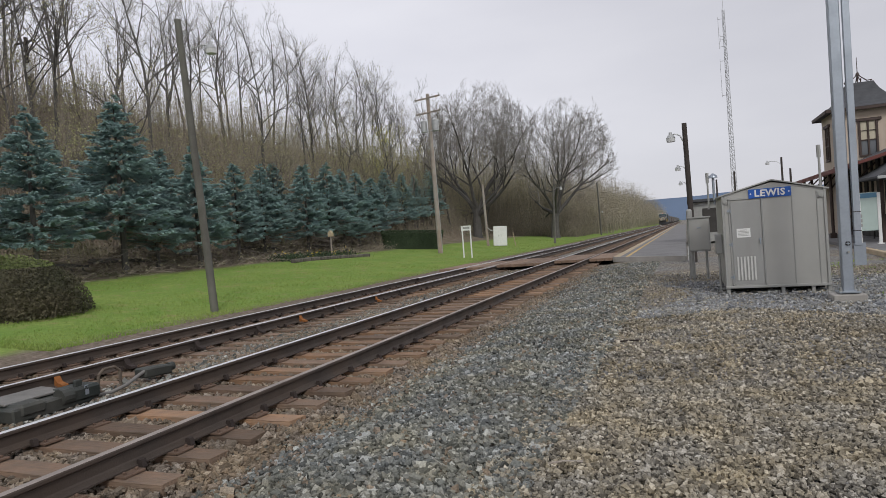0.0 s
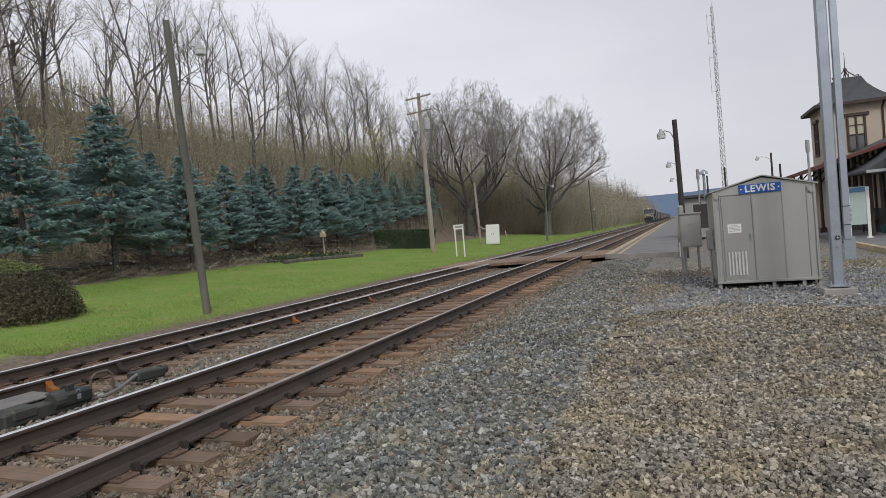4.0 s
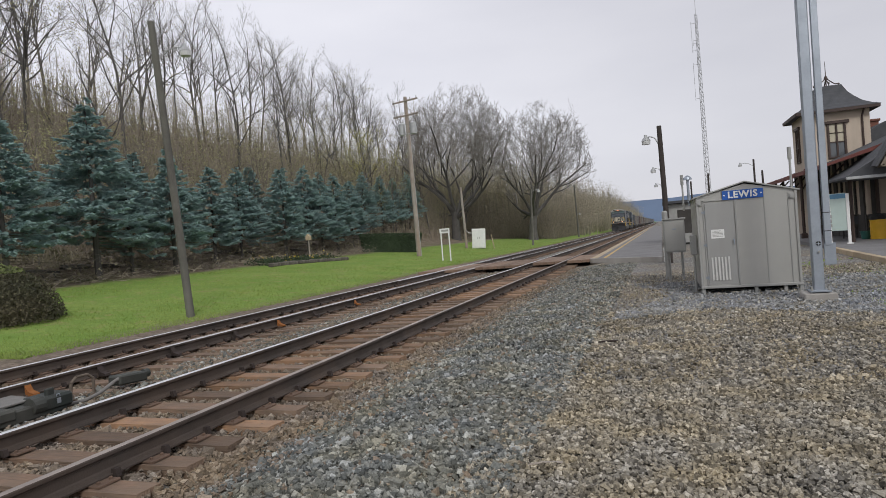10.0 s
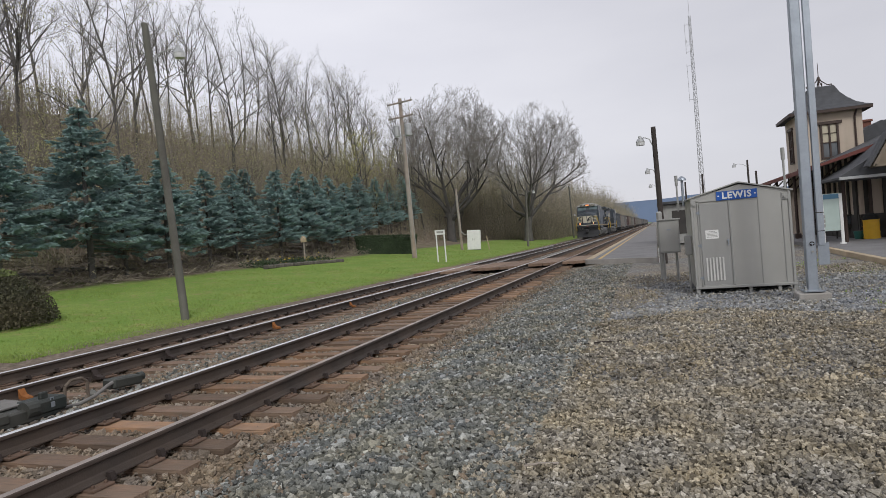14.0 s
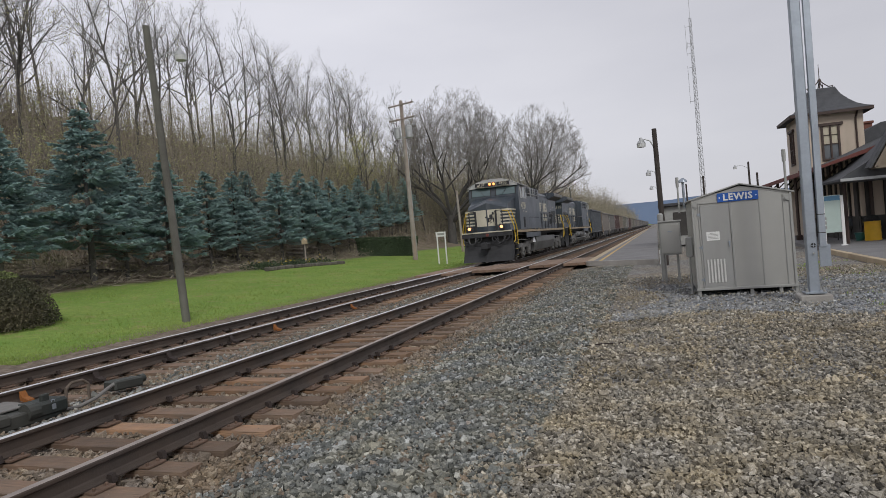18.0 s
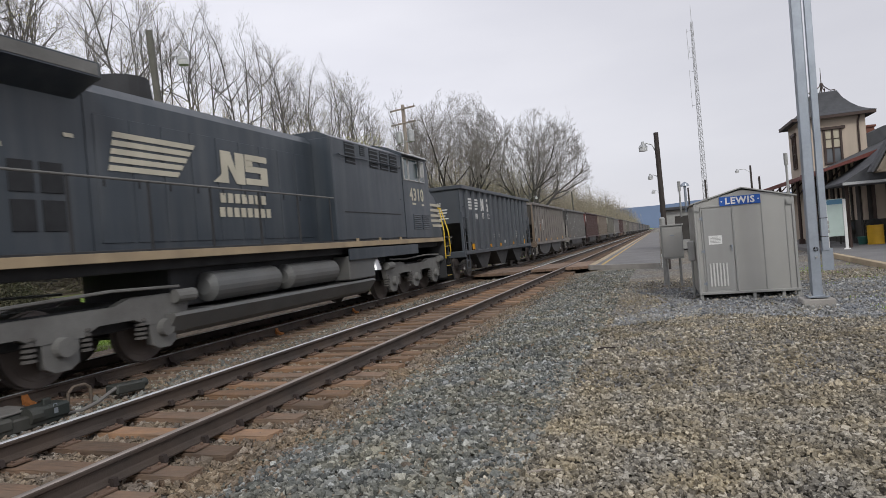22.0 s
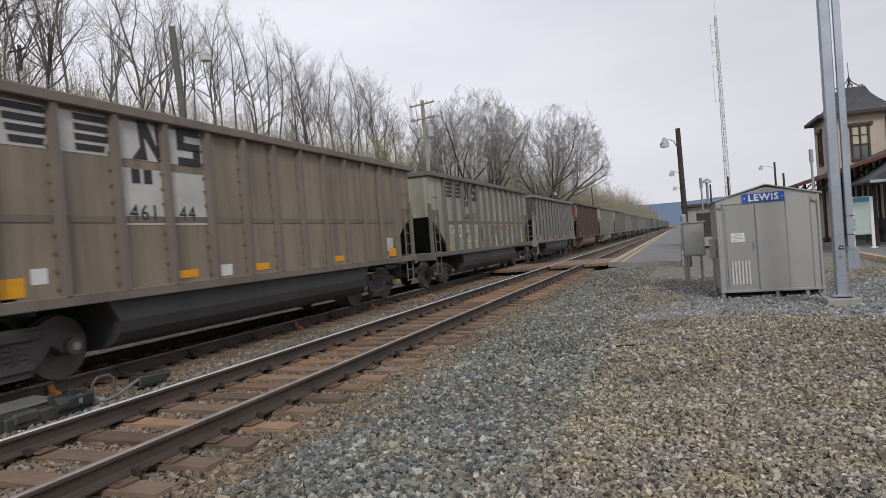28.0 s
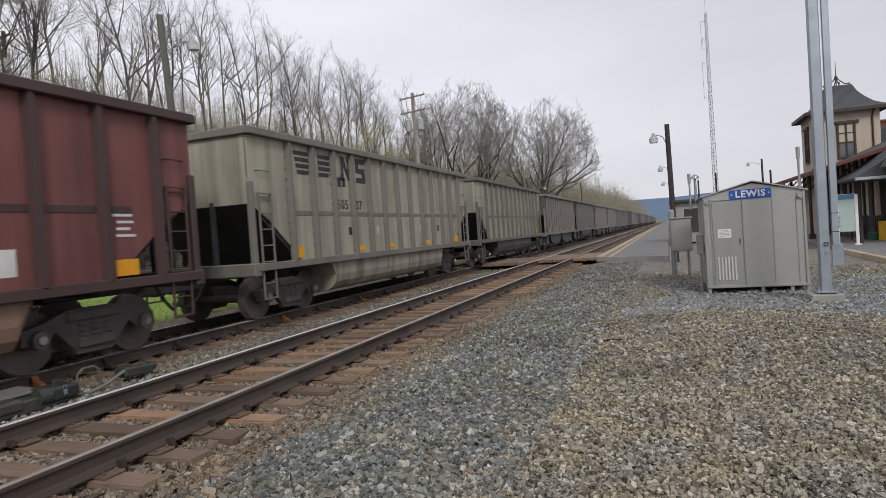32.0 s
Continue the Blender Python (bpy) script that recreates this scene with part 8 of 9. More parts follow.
            for v in (0.95, 2.02):
                bm = bmesh.new()
                if v < 1:
                    pts = [(s * 0.95, yf(0.80), 2.93), (s * 1.22, yf(1.00), 2.90), (s * 1.50, yv(1.62), 1.98), (s * 1.52, yv(1.58), 1.25), (s * 1.44, yv(1.50), 1.12)]
                else:
                    pts = [(s * 1.26, yv(1.92), 2.90), (s * 1.33, yv(1.98), 2.86), (s * 1.52, yv(2.18), 2.0), (s * 1.52, yv(2.22), 1.0)]
                tube_bm(bm, pts, 0.022, 8)
                pr("hand_rail", bm, M["rail_yellow"], "yellow bent grab rail")
            bm = bmesh.new()
            tube_bm(bm, [(s * 0.55, yf(0.72), 1.82), (s * 0.55, yf(0.72), 2.95), (s * 0.95, yf(0.72), 2.95)], 0.022, 8)
            tube_bm(bm, [(s * 0.95, yf(0.72), 1.82), (s * 0.95, yf(0.72), 2.95)], 0.03, 8)
            pr("end_rail", bm, M["soot"])
        bm = bmesh.new()
        cyl_bm(bm, (0.05, yf(0.62), 1.62), (0.05, yf(0.58), 1.62), 0.09, seg=14)
        pr("marker", bm, M["trim_red"], "dull red marker disc")
    # wide body behind the cab, with louvred upper band
    bm = bmesh.new()
    box_bm(bm, 0, Y(7.96), 3.12, 2.98, 4.46, 2.6, 0.02)
    prism_bm(bm, [(-1.49, 4.41), (-1.1, 4.60), (1.1, 4.60), (1.49, 4.41)], "y", Y(5.74), Y(10.18))
    wb = pr("equipment_body", bm, blk)
    for s in (-1, 1):
        for v, wd, hh, zc in ((6.35, 0.55, 0.55, 4.1), (7.05, 0.55, 0.55, 4.1), (7.75, 0.55, 0.55, 4.1), (8.45, 0.30, 0.28, 4.25), (9.2, 0.55, 0.55, 4.1)) if not has_shade else ((6.6, 1.2, 0.5, 4.14), (8.05, 0.9, 0.5, 4.14), (9.35, 0.62, 0.62, 4.1)):
            bm = bmesh.new()
            box_bm(bm, s * 1.493, Y(v), zc, 0.02, wd, hh, 0.004)
            vt = part("vent", bm, M["grille"], wb, "black intake grille")
            for i in range(5):
                bm = bmesh.new()
                box_bm(bm, s * 1.506, Y(v), zc - hh / 2 + hh * (i + 0.5) / 5, 0.02, wd, 0.025)
                part("vent_slat", bm, blk, vt)
        bm = bmesh.new()
        tube_bm(bm, [(s * 1.56, Y(5.9), 4.02), (s * 1.56, Y(9.9), 3.98)], 0.018, 6)
        for v in (5.9, 7.2, 8.6, 9.9):
            cyl_bm(bm, (s * 1.49, Y(v), 4.0), (s * 1.56, Y(v), 4.0), 0.014, seg=6)
        part("side_rail", bm, M["roof_edge"] if has_shade else blk, wb)
        if has_shade:
            for v in (6.95, 7.1, 7.9, 8.05):
                bm = bmesh.new()
                box_bm(bm, s * 1.515, Y(v), 4.14, 0.02, 0.05, 0.56, 0.003)
                part("vent_post", bm, M["roof_edge"], wb)
        for v, z, l in ((7.9, 2.55, 3.6), (6.0, 3.02, 0.02)):
            bm = bmesh.new()
            box_bm(bm, s * 1.494, Y(v), z, 0.018, l, 0.025)
            part("seam", bm, M["soot"], wb)
    # long hood with doors
    bm = bmesh.new()
    prism_bm(bm, [(-0.95, 1.82), (-0.95, 4.28), (-0.78, 4.46), (0.78, 4.46), (0.95, 4.28), (0.95, 1.82)], "y", Y(10.2), Y(16.8))
    hood = pr("hood", bm, blk)
    bm = bmesh.new()
    prism_bm(bm, [(-0.95, 1.82), (-0.95, 4.55), (0.95, 4.55), (0.95, 1.82)], "y", Y(16.82), Y(20.95))
    prism_bm(bm, [(-0.95, 1.82), (-0.95, 4.55), (-0.35, 4.6), (0.35, 4.6), (0.95, 4.55), (0.95, 1.82)], "y", Y(20.955), Y(21.0))
    rad = pr("radiator_hood", bm, blk)
    bm = bmesh.new()
    prism_bm(bm, [(-0.94, 4.10), (-1.52, 4.32), (-1.52, 4.54), (-1.38, 4.60), (1.38, 4.60), (1.52, 4.54), (1.52, 4.32), (0.94, 4.10)], "y", Y(16.95), Y(21.5))
    wing = part("radiator_wing", bm, blk, rad, "overhanging radiator wing")
    for s in (-1, 1):
        bm = bmesh.new()
        box_bm(bm, s * 1.523, Y(19.2), 4.43, 0.012, 4.4, 0.17, 0.002)
        part("radiator_screen", bm, M["loco_under"], wing, "dusty grey radiator screen")
    for s in (-1, 1):
        for i in range(9):
            bm = bmesh.new()
            box_bm(bm, s * 0.955, Y(10.75 + i * 0.70), 2.95, 0.02, 0.60, 2.0, 0.006)
            dr = part("hood_door", bm, blk, hood)
            bm = bmesh.new()
            box_bm(bm, s * 0.972, Y(10.95 + i * 0.70), 2.9, 0.015, 0.03, 0.14, 0.003)
            part("latch", bm, M["soot"], dr)
        for i in range(2):
            for zc in (2.36, 2.90):
                bm = bmesh.new()
                box_bm(bm, s * 0.958, Y(17.42 + i * 0.46), zc, 0.02, 0.36, 0.44, 0.006)
                part("hood_grille", bm, M["grille"], rad, "black hood grille")
        for i in range(4):
            bm = bmesh.new()
            box_bm(bm, s * 0.958, Y(18.55 + i * 0.58), 2.75, 0.02, 0.24, 0.95, 0.006)
            part("hood_grille", bm, M["soot"], rad)
        for i, (v, z) in enumerate(((17.1, 3.55), (18.2, 3.3), (19.4, 3.5), (20.3, 2.2))):
            bm = bmesh.new()
            box_bm(bm, s * 0.962, Y(v), z, 0.008, 0.16, 0.06)
            part("stencil_bar", bm, M["cream"], rad)
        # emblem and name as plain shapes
        for i in range(5):
            bm = bmesh.new()
            l = 1.85 - 0.11 * i
            y0 = 12.2 if s > 0 else 16.3
            prism_bm(bm, [(Y(y0 - s * 0.03 * i), 3.72 - i * 0.135), (Y(y0 + s * l), 3.72 - i * 0.135), (Y(y0 + s * (l - 0.06)), 3.63 - i * 0.135), (Y(y0 - s * 0.03 * (i + 1)), 3.63 - i * 0.135)], "x", s * 0.974 - 0.004, s * 0.974 + 0.004)
            part("emblem_stripe", bm, M["cream"], hood)
        for k, (v, wd) in enumerate(((14.85, 0.78), (15.75, 0.80)) if s > 0 else ((13.5, 0.78), (12.6, 0.80))):
            bm = bmesh.new()
            q = s
            if k == 0:
                prism_bm(bm, [(Y(v - 0.5 * q), 3.08), (Y(v - 0.25 * q), 3.25), (Y(v - 0.25 * q), 3.72), (Y(v + 0.05 * q), 3.72), (Y(v + 0.2 * q), 3.35), (Y(v + 0.2 * q), 3.72), (Y(v + 0.48 * q), 3.72), (Y(v + 0.48 * q), 3.08), (Y(v + 0.2 * q), 3.08), (Y(v - 0.05 * q), 3.46), (Y(v - 0.05 * q), 3.08)], "x", s * 0.974 - 0.004, s * 0.974 + 0.004)
            else:
                for dz, a, b in ((3.66, -0.38, 0.38), (3.54, -0.38, -0.14), (3.42, -0.38, 0.38), (3.29, 0.14, 0.38), (3.16, -0.38, 0.38)):
                    box_bm(bm, s * 0.974, Y(v + q * (a + b) / 2), dz, 0.008, b - a, 0.13)
            part("emblem_block", bm, M["cream"], hood)
        for z, v, wd in ((2.78, 15.15 if s > 0 else 13.1, 1.55), (2.50, 15.2 if s > 0 else 13.05, 1.75)):
            n = 7 if z > 2.6 else 8
            for i in range(n):
                bm = bmesh.new()
                box_bm(bm, s * 0.974, Y(v - wd / 2 + wd * (i + 0.5) / n), z, 0.008, wd / n * 0.68, 0.19)
                part("name_bar", bm, M["cream"], hood)
        # walkway handrail
        bm = bmesh.new()
        tube_bm(bm, [(s * 1.5, Y(10.3), 2.87), (s * 1.5, Y(20.6), 2.87)], 0.02, 8)
        pr("walkway_rail", bm, M["loco_under"], "dusty grey walkway handrail")
        for i in range(8):
            bm = bmesh.new()
            cyl_bm(bm, (s * 1.5, Y(10.5 + i * 1.43), 1.8), (s * 1.5, Y(10.5 + i * 1.43), 2.87), 0.022, seg=8)
            pr("stanchion", bm, M["soot"])
    # rear hood end: stripes, lights, number
    ye = Y(21.0) + 0.008
    for i, z in enumerate((2.95, 2.78, 2.61, 2.44, 2.27)):
        for s in (-1, 1):
            bm = bmesh.new()
            box_bm(bm, s * (0.66 - 0.02 * i), ye, z, 0.56, 0.012, 0.08)
            part("end_stripe", bm, M["cream"], rad, "cream stripe")
            bm = bmesh.new()
            box_bm(bm, s * 0.958, Y(20.75) - 0.02 * i, z, 0.014, 0.45, 0.08)
            part("end_stripe", bm, M["cream"], rad, "cream stripe")
    bm = bmesh.new()
    box_bm(bm, 0.0, ye, 2.6, 0.66, 0.010, 0.86)
    part("end_panel", bm, M["cream"], rad)
    bm = bmesh.new()
    box_bm(bm, 0.05, ye + 0.008, 2.62, 0.22, 0.012, 0.4, 0.02)
    part("emblem_shape", bm, M["stencil_dark"], rad)
    for s in (-1, 1):
        text_part(number, 0.35, pose(s * 0.54, ye, 3.70, 90, 0, 180), M["cream"], rad, spacing=1.05, bold=0.006)
    for z in (4.30, 4.08):
        bm = bmesh.new()
        cyl_bm(bm, (0, ye, z), (0, ye + 0.05, z), 0.085, seg=14)
        part("rear_headlight", bm, M["bright_steel"], rad, "unlit rear headlight")
    # roof: exhaust, horn, fans, antenna
    for v, r, h in ((15.1, 0.55, 0.50),):
        bm = bmesh.new()
        cyl_bm(bm, (0, Y(v), 4.44), (0, Y(v), 4.44 + h), r, r * 0.9, seg=18)
        part("exhaust_stack", bm, M["soot"], hood)
    for x in (-0.22, -0.07, 0.07, 0.22):
        bm = bmesh.new()
        cyl_bm(bm, (x, Y(11.3), 4.58), (x, Y(11.0), 4.58), 0.03, 0.07, seg=10)
        cyl_bm(bm, (x, Y(11.3), 4.44), (x, Y(11.3), 4.58), 0.02, seg=6)
        part("horn", bm, M["soot"], hood)
    # fuel tank and what hangs beside it
    bm = bmesh.new()
    lo_z = 0.36
    prism_bm(bm, [(-1.45, 1.30 if tanks == 0 else 0.75), (-1.48, 0.95 if tanks == 0 else 0.7), (-1.30, lo_z + 0.08), (-1.15, lo_z), (1.15, lo_z), (1.30, lo_z + 0.08), (1.48, 0.95 if tanks == 0 else 0.7), (1.45, 1.30 if tanks == 0 else 0.75)], "y", Y(8.25), Y(15.85))
    tk = pr("fuel_tank", bm, M["loco_tank"], "dusty grey fuel tank")
    bm = bmesh.new()
    box_bm(bm, 0, Y(11.8), 1.15, 2.0, 7.2, 0.7, 0.03)
    pr("tank_saddle", bm, M["soot"])
    if tanks:
        for v in (11.2, 13.7):
            for s in (-1, 1):
                bm = bmesh.new()
                cyl_bm(bm, (s * 1.18, Y(v - 1.0), 1.10), (s * 1.18, Y(v + 1.0), 1.10), 0.27, seg=20)
                for q in (-1, 1):
                    cyl_bm(bm, (s * 1.18, Y(v + q * 1.0), 1.10), (s * 1.18, Y(v + q * 1.08), 1.10), 0.27, 0.14, seg=20)
                part("air_reservoir", bm, M["loco_tank"], tk, "grey air reservoir cylinder")
        for s in (-1, 1):
            bm = bmesh.new()
            box_bm(bm, s * 1.15, Y(8.9), 1.10, 0.6, 1.5, 0.62, 0.03)
            part("equipment_box", bm, M["loco_tank"], tk)
    for s in (-1, 1):
        bm = bmesh.new()
        cyl_bm(bm, (s * 1.3, Y(7.85), 1.30), (s * 1.3, Y(7.85), 0.95), 0.09, 0.19, seg=16)
        pr("bell", bm, M["bright_steel"], "steel bell")
    # three-axle trucks
    for yc in (4.65, 17.75):
        for s in (-1, 1):
            bm = bmesh.new()
            out = [(-2.45, 0.92), (-2.30, 1.08), (-1.2, 1.08), (-0.9, 0.98), (0.9, 0.98), (1.2, 1.08), (2.30, 1.08), (2.45, 0.92), (2.35, 0.62), (1.55, 0.62), (1.25, 0.74), (0.60, 0.74), (0.35, 0.62), (-0.35, 0.62), (-0.60, 0.74), (-1.25, 0.74), (-1.55, 0.62), (-2.35, 0.62)]
            prism_bm(bm, [(Y(yc + a), b) for a, b in out], "x", s * 1.20 - 0.07, s * 1.20 + 0.07)
            fr = pr("truck_frame", bm, und, "dusty grey cast truck frame")
            for k in (-1.0, 1.0):
                bm = bmesh.new()
                cyl_bm(bm, (s * 1.34, Y(yc + k * 2.05), 1.02), (s * 1.34, Y(yc + k * 2.5), 1.02), 0.11, seg=12)
                part("brake_cylinder", bm, und, fr)
            for a in (-1.85, 0.0, 1.85):
                bm = bmesh.new()
                prism_bm(bm, [(Y(yc + a) - 0.30, 0.86), (Y(yc + a) + 0.30, 0.86), (Y(yc + a) + 0.26, 0.30), (Y(yc + a) + 0.12, 0.22), (Y(yc + a) - 0.12, 0.22), (Y(yc + a) - 0.26, 0.30)], "x", s * 1.22 - 0.04, s * 1.22 + 0.09)
                cyl_bm(bm, (s * 1.25, Y(yc + a), 0.54), (s * 1.37, Y(yc + a), 0.54), 0.15, 0.13, seg=16)
                part("axle_box", bm, und, fr)
                for dy in (-0.42, 0.42):
                    bm = bmesh.new()
                    for i in range(5):
                        cyl_bm(bm, (s * 1.2, Y(yc + a + dy), 0.42 + i * 0.07), (s * 1.2, Y(yc + a + dy), 0.46 + i * 0.07), 0.10, 0.085, seg=10)
                    part("coil_spring", bm, M["truck_iron"], fr)
                child(WHEEL_LOCO, lo, pose(s * 0.82, Y(yc + a), 0.52, 0, 0, 0 if s > 0 else 180))
            bm = bmesh.new()
            tube_bm(bm, [(s * 1.32, Y(yc - 2.2), 1.18), (s * 1.34, Y(yc - 0.8), 1.22), (s * 1.34, Y(yc + 0.9), 1.16), (s * 1.32, Y(yc + 2.2), 1.2)], 0.025, 6)
            part("brake_pipe", bm, und, fr)
        bm = bmesh.new()
        box_bm(bm, 0, Y(yc), 0.78, 1.9, 4.4, 0.42, 0.03)
        for a in (-1.85, 0.0, 1.85):
            cyl_bm(bm, (-0.8, Y(yc + a), 0.52), (0.8, Y(yc + a), 0.52), 0.11, seg=12)
        pr("truck_bolster", bm, M["soot"])
    return lo


loco_lead = loco("4159", 0, "black lead diesel locomotive with lit headlights and cream nose stripes", True)
loco_second = loco("4310", 1, "black diesel locomotive running long hood first behind the leader", False)
train.append((loco_lead, 11.33, 0))
train.append((loco_second, 34.6, 180))

# ---- loose stones: coarse blue-grey ballast by the rails, finer tan-grey gravel in the yard ----
def stone_mat(name, lo, mid, hi, warm):
    m = bpy.data.materials.new(name)
    m.use_nodes = True
    n, l = m.node_tree.nodes, m.node_tree.links
    b = n["Principled BSDF"]
    b.inputs["Roughness"].default_value, b.inputs["Specular IOR Level"].default_value = 0.9, 0.25
    geo = n.new("ShaderNodeNewGeometry")
    ramp = n.new("ShaderNodeValToRGB")
    e = ramp.color_ramp.elements
    e[0].color, e[1].color = (*lo, 1), (*hi, 1)
    for pos, c in ((0.35, mid), (0.7, warm)):
        k = e.new(pos)
        k.color = (*c, 1)
    l.new(geo.outputs["Random Per Island"], ramp.inputs[0])
    co, no = n.new("ShaderNodeTexCoord"), n.new("ShaderNodeTexNoise")
    no.inputs["Scale"].default_value, no.inputs["Detail"].default_value = 0.8, 5
    l.new(co.outputs["Object"], no.inputs["Vector"])
    mr = n.new("ShaderNodeMapRange")
    mr.inputs[1].default_value, mr.inputs[2].default_value, mr.inputs[3].default_value, mr.inputs[4].default_value = 0.3, 0.7, 0.78, 1.15
    l.new(no.outputs[0], mr.inputs[0])
    hs = n.new("ShaderNodeHueSaturation")
    n2, m2, tint = n.new("ShaderNodeTexNoise"), n.new("ShaderNodeMapRange"), n.new("ShaderNodeMix")
    n2.inputs["Scale"].default_value, n2.inputs["Detail"].default_value = 1.9, 6
    l.new(co.outputs["Object"], n2.inputs["Vector"])
    m2.inputs[1].default_value, m2.inputs[2].default_value = 0.38, 0.64
    l.new(n2.outputs[0], m2.inputs[0]), l.new(m2.outputs[0], tint.inputs[0])
    tint.data_type = "RGBA"
    tint.inputs[6].default_value, tint.inputs[7].default_value = (0.97, 0.98, 1.02, 1), (1.06, 0.99, 0.86, 1)
    mul = n.new("ShaderNodeMix")
    mul.data_type, mul.blend_type = "RGBA", "MULTIPLY"
    mul.inputs[0].default_value = 1.0
    l.new(ramp.outputs[0], mul.inputs[6]), l.new(tint.outputs[2], mul.inputs[7])
    l.new(mr.outputs[0], hs.inputs["Value"]), l.new(mul.outputs[2], hs.inputs["Color"])
    # mottled, chipped faces
    n3, m3, h3, bp = n.new("ShaderNodeTexNoise"), n.new("ShaderNodeMapRange"), n.new("ShaderNodeHueSaturation"), n.new("ShaderNodeBump")
    n3.inputs["Scale"].default_value, n3.inputs["Detail"].default_value = 75.0, 5
    m3.inputs[1].default_value, m3.inputs[2].default_value, m3.inputs[3].default_value, m3.inputs[4].default_value = 0.3, 0.7, 0.72, 1.28
    l.new(co.outputs["Object"], n3.inputs["Vector"]), l.new(n3.outputs[0], m3.inputs[0])
    l.new(m3.outputs[0], h3.inputs["Value"]), l.new(hs.outputs[0], h3.inputs["Color"])
    bp.inputs["Strength"].default_value, bp.inputs["Distance"].default_value = 0.7, 0.012
    l.new(n3.outputs[0], bp.inputs["Height"]), l.new(bp.outputs[0], b.inputs["Normal"])
    l.new(h3.outputs[0], b.inputs["Base Color"])
    return m


def stones(name, xyz, size, mat, label, seed):
    """Many angular stones in one mesh: boxes with every corner pushed about."""
    rng = np.random.default_rng(seed)
    n = len(xyz)
    cube = np.array([(-1, -1, -1), (1, -1, -1), (1, 1, -1), (-1, 1, -1), (-1, -1, 1), (1, -1, 1), (1, 1, 1), (-1, 1, 1)], float)
    v = np.repeat(cube[None], n, 0) * rng.uniform(0.55, 1.05, (n, 8, 1)) + rng.normal(0, 0.18, (n, 8, 3))
    v *= (np.array([1.10, 0.86, 0.74]) * rng.uniform(0.75, 1.3, (n, 1, 3)))
    a, b, c = rng.uniform(0, 6.28, n), rng.normal(0, 0.5, n), rng.normal(0, 0.5, n)
    ca, sa, cb, sb, cc, sc = np.cos(a), np.sin(a), np.cos(b), np.sin(b), np.cos(c), np.sin(c)
    x, y, z = v[..., 0], v[..., 1], v[..., 2]
    y, z = y * cb[:, None] - z * sb[:, None], y * sb[:, None] + z * cb[:, None]
    x, z = x * cc[:, None] - z * sc[:, None], x * sc[:, None] + z * cc[:, None]
    x, y = x * ca[:, None] - y * sa[:, None], x * sa[:, None] + y * ca[:, None]
    s = (size * rng.lognormal(0, 0.28, n))[:, None]
    verts = np.stack([x * s, y * s, z * s], -1) + xyz[:, None, :]
    quads = np.array([(0, 3, 2, 1), (4, 5, 6, 7), (0, 1, 5, 4), (1, 2, 6, 5), (2, 3, 7, 6), (3, 0, 4, 7)])
    faces = (quads[None] + 8 * np.arange(n)[:, None, None]).reshape(-1, 4)
    me = bpy.data.meshes.new(name)
    me.vertices.add(8 * n), me.loops.add(24 * n), me.polygons.add(6 * n)
    me.vertices.foreach_set("co", verts.ravel())
    me.loops.foreach_set("vertex_index", faces.ravel().astype(np.int32))
    me.polygons.foreach_set("loop_start", (4 * np.arange(6 * n)).astype(np.int32))
    me.polygons.foreach_set("use_smooth", np.zeros(6 * n, bool))
    me.update(calc_edges=True)
    me.materials.append(mat)
    ob = new(name, me)
    return tagged(ob, label, "gravel", kind="stuff")


rng = np.random.default_rng(12)


def field(x0, x1, y0, y1, dens, z, view=True):
    n = int((x1 - x0) * (y1 - y0) * dens)
    p = np.stack([rng.uniform(x0, x1, n), rng.uniform(y0, y1, n), np.zeros(n)], 1)
    keep = (p[:, 1] * 0.50 + 1.2 > p[:, 0]) if view else np.ones(n, bool)
    p = p[keep]
    p[:, 2] = z + rng.uniform(-0.006, 0.034, len(p))
    return p


# shoulder falling away towards the tie ends
def shoulder(p):
    p[:, 2] += -0.09 * np.clip((-2.4 - p[:, 0]) / 0.8, 0, 1) + 0.005 * np.sin(p[:, 0] * 3.1 + np.sin(p[:, 1] * 1.3)) * np.sin(p[:, 1] * 1.7)
    return p


M["stone_blue"] = stone_mat("stone_blue", (0.075, 0.080, 0.076), (0.175, 0.186, 0.175), (0.43, 0.445, 0.425), (0.215, 0.218, 0.195))
M["stone_tan"] = stone_mat("stone_tan", (0.105, 0.095, 0.077), (0.272, 0.252, 0.208), (0.55, 0.515, 0.44), (0.325, 0.294, 0.23))
M["stone_fresh"] = stone_mat("stone_fresh", (0.15, 0.158, 0.165), (0.26, 0.272, 0.28), (0.46, 0.475, 0.48), (0.29, 0.298, 0.30))
M["stone_rust"] = stone_mat("stone_rust", (0.13, 0.108, 0.086), (0.215, 0.182, 0.148), (0.34, 0.30, 0.25), (0.25, 0.20, 0.152))
b1 = shoulder(np.concatenate([field(-3.50, -1.0, 2.2, 8, 1750, 0.004), field(-3.50, -1.0, 8, 15, 800, 0.006), field(-3.5, -1.0, 15, 26, 260, 0.006)]))
brown = rng.random(len(b1)) < np.clip((-2.75 - b1[:, 0]) / 0.6, 0.06, 0.9)
stones("ballast_stones", b1[~brown], 0.0160, M["stone_blue"], "coarse blue-grey crushed ballast beside the rails", 1)
stones("shoulder_stones", b1[brown], 0.0160, M["stone_rust"], "rust-brown crushed ballast at the tie ends", 5)
b2 = shoulder(np.concatenate([field(-1.35, 4.8, 2.2, 6.5, 2300, 0.0), field(-1.35, 6.0, 6.5, 12, 640, 0.002), field(-1.35, 9.0, 12, 20, 190, 0.003)]))
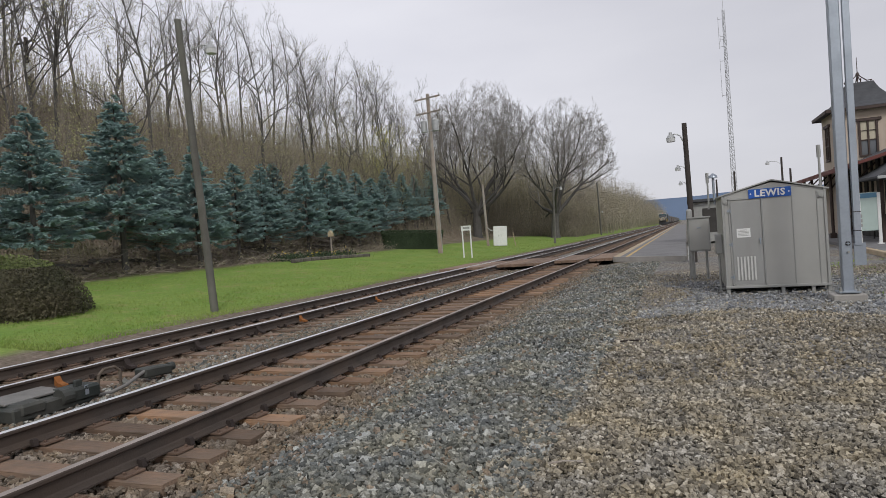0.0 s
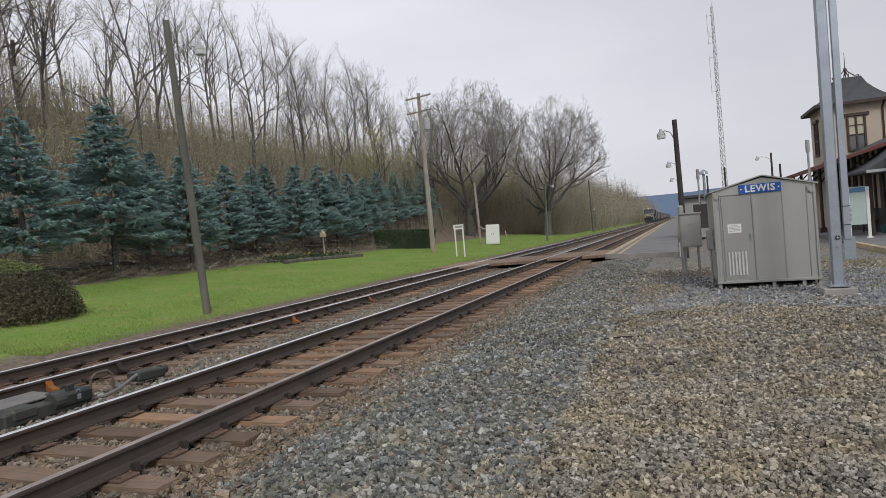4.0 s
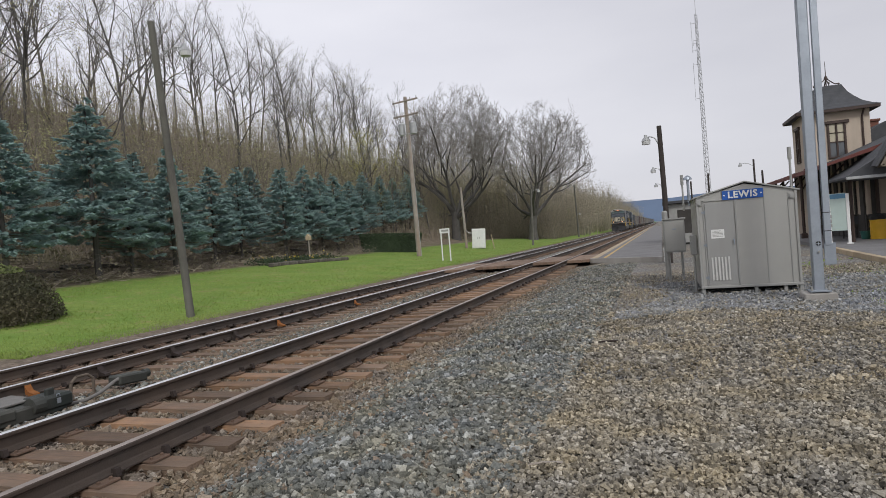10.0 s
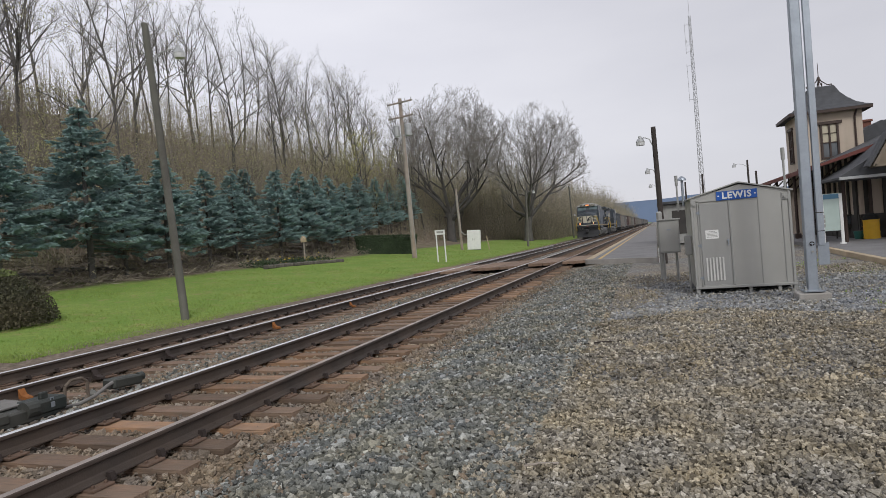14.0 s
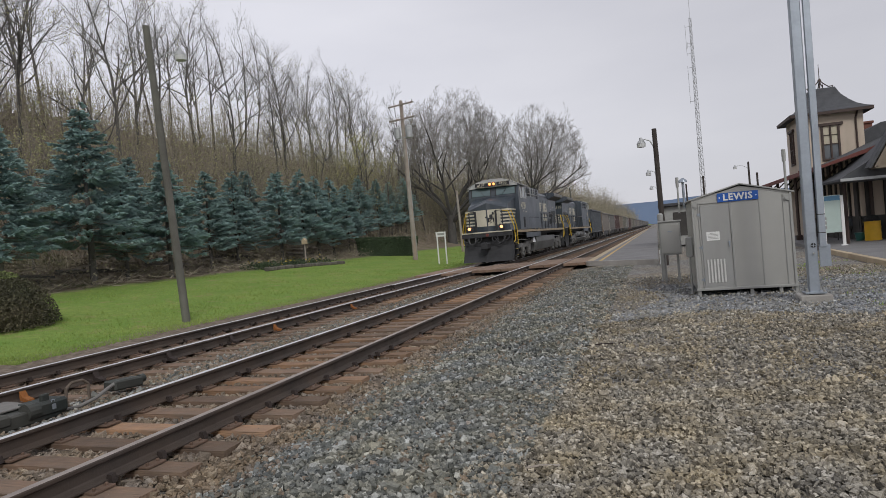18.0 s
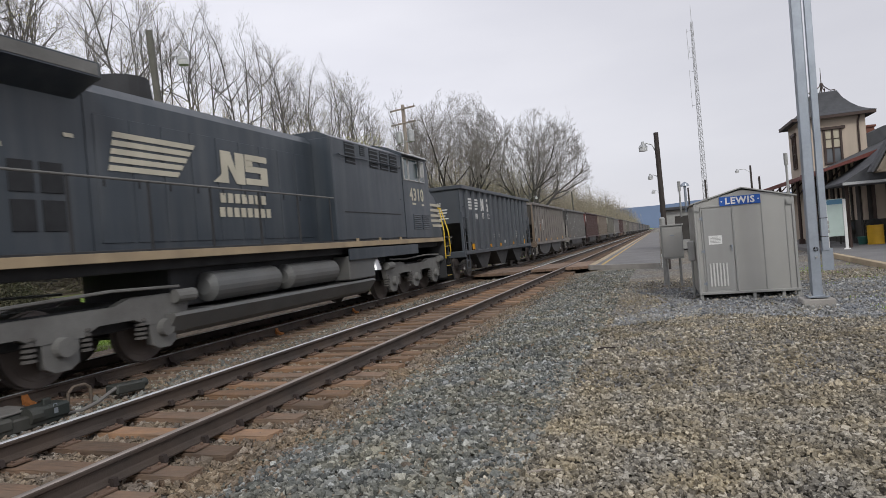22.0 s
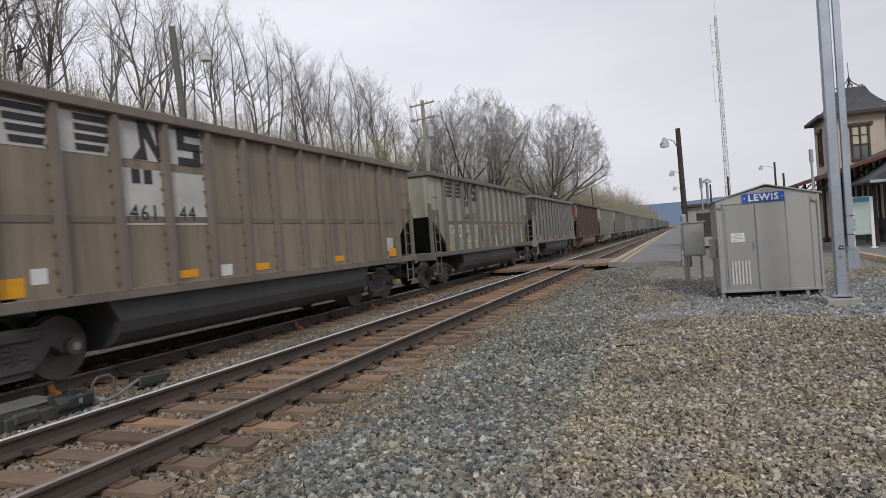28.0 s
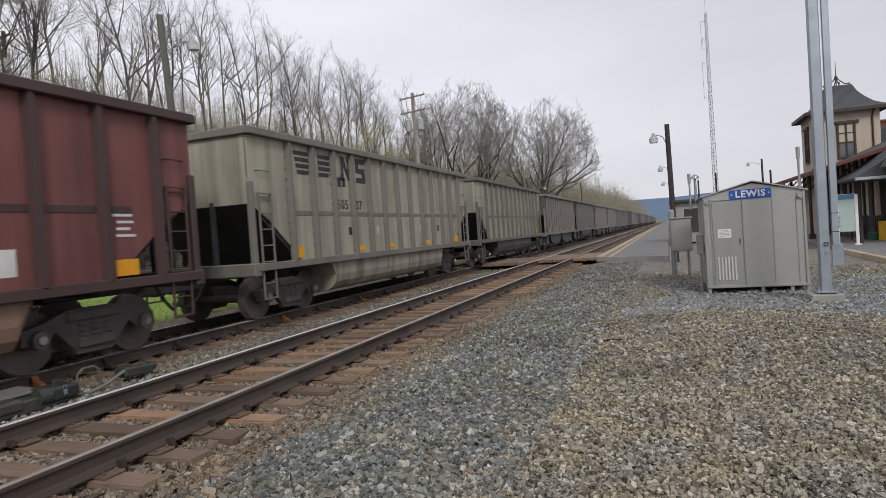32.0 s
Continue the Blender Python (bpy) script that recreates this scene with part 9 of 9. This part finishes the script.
fresh = (rng.random(len(b2)) < 0.8) & (b2[:, 0] > -0.4 + 0.5 * np.sin(b2[:, 1])) & (b2[:, 1] > 11.2 + 0.5 * np.sin(b2[:, 0] * 1.7)) & (b2[:, 1] < 17)
stones("yard_gravel", b2[~fresh], 0.0128, M["stone_tan"], "tan-grey crushed gravel of the yard", 2)
stones("fresh_gravel", b2[fresh], 0.017, M["stone_fresh"], "pale blue-grey fresh gravel round the hut", 6)
b3 = np.concatenate([field(-6.35, -3.3, 1.6, 12, 780, -0.062, False), field(-6.35, -3.3, 12, 25, 220, -0.060, False)])
b4 = np.concatenate([field(-7.5, -6.3, 2.0, 14, 620, -0.07, False), field(-7.5, -6.3, 14, 27, 190, -0.07, False)])
b4[:, 2] -= 0.085 * np.clip((-6.35 - b4[:, 0]) / 0.95, 0, 1) * 0.6
b5 = np.concatenate([field(-10.7, -7.4, 4.0, 13, 240, -0.135, False), field(-10.7, -7.4, 13, 25, 90, -0.135, False)])
mixed = rng.random(len(b4)) < 0.6
stones("track_ballast", np.concatenate([b3, b4[mixed], b5]), 0.0178, M["stone_rust"], "rust-stained ballast between the ties", 3)
stones("track_ballast_grey", b4[~mixed], 0.019, M["stone_blue"], "grey ballast between the two tracks", 4)

# ---- grass blades on the lawn and thin weeds in the yard ----
M["grass_blade"] = material("grass_blade", (0.22, 0.335, 0.07), 0.8, 0, 0.35, 0.5, 20, 0.0, col2=(0.30, 0.37, 0.10), island=0.15, thin=0.3)
rnd = random.Random(31)
vs, fs = [], []
def blade(x, y, h):
    a = rnd.uniform(0, 6.28)
    z = ground_z(x, y)
    w = 0.014 + 0.008 * rnd.random()
    lx, ly = rnd.gauss(0, 0.4) * h, rnd.gauss(0, 0.4) * h
    b0 = len(vs)
    vs.extend(((x - math.cos(a) * w, y - math.sin(a) * w, z - 0.01), (x + math.cos(a) * w, y + math.sin(a) * w, z - 0.01), (x + lx, y + ly, z + h)))
    fs.append((b0, b0 + 1, b0 + 2))
for i in range(60000):
    x = -12.3 - rnd.random() ** 1.4 * 11
    y = 9 + rnd.random() ** 1.6 * 75
    blade(x, y, rnd.uniform(0.02, 0.06) * (1.5 if smooth_noise(x, y, 0.5) > 0.25 else 1))
for i in range(2500):
    x, y = 3.2 + rnd.random() * 3, rnd.uniform(10.5, 13.5) if rnd.random() < 0.6 else rnd.uniform(16, 22)
    if smooth_noise(x, y, 0.9) > 0.1:
        blade(x, y, rnd.uniform(0.02, 0.07))
gr = new("grass", raw_mesh("grass", vs, fs, M["grass_blade"]))
tagged(gr, "short bright green spring grass", "grass", kind="stuff")


SPEED = 13.66       # metres a second towards the camera and past it
HEAD = 278.6        # where the leading coupler is at the start


def motions():
    times = [0.0, 1 / 30, 8.0, 16.0, 24.0, 32.0 - 1 / 30, 32.0]
    for thing, off, turn in train:
        walk(thing, [(t, pose(FAR_X, HEAD + off - SPEED * t, FAR_Z, 0, 0, turn)) for t in times])


motions()
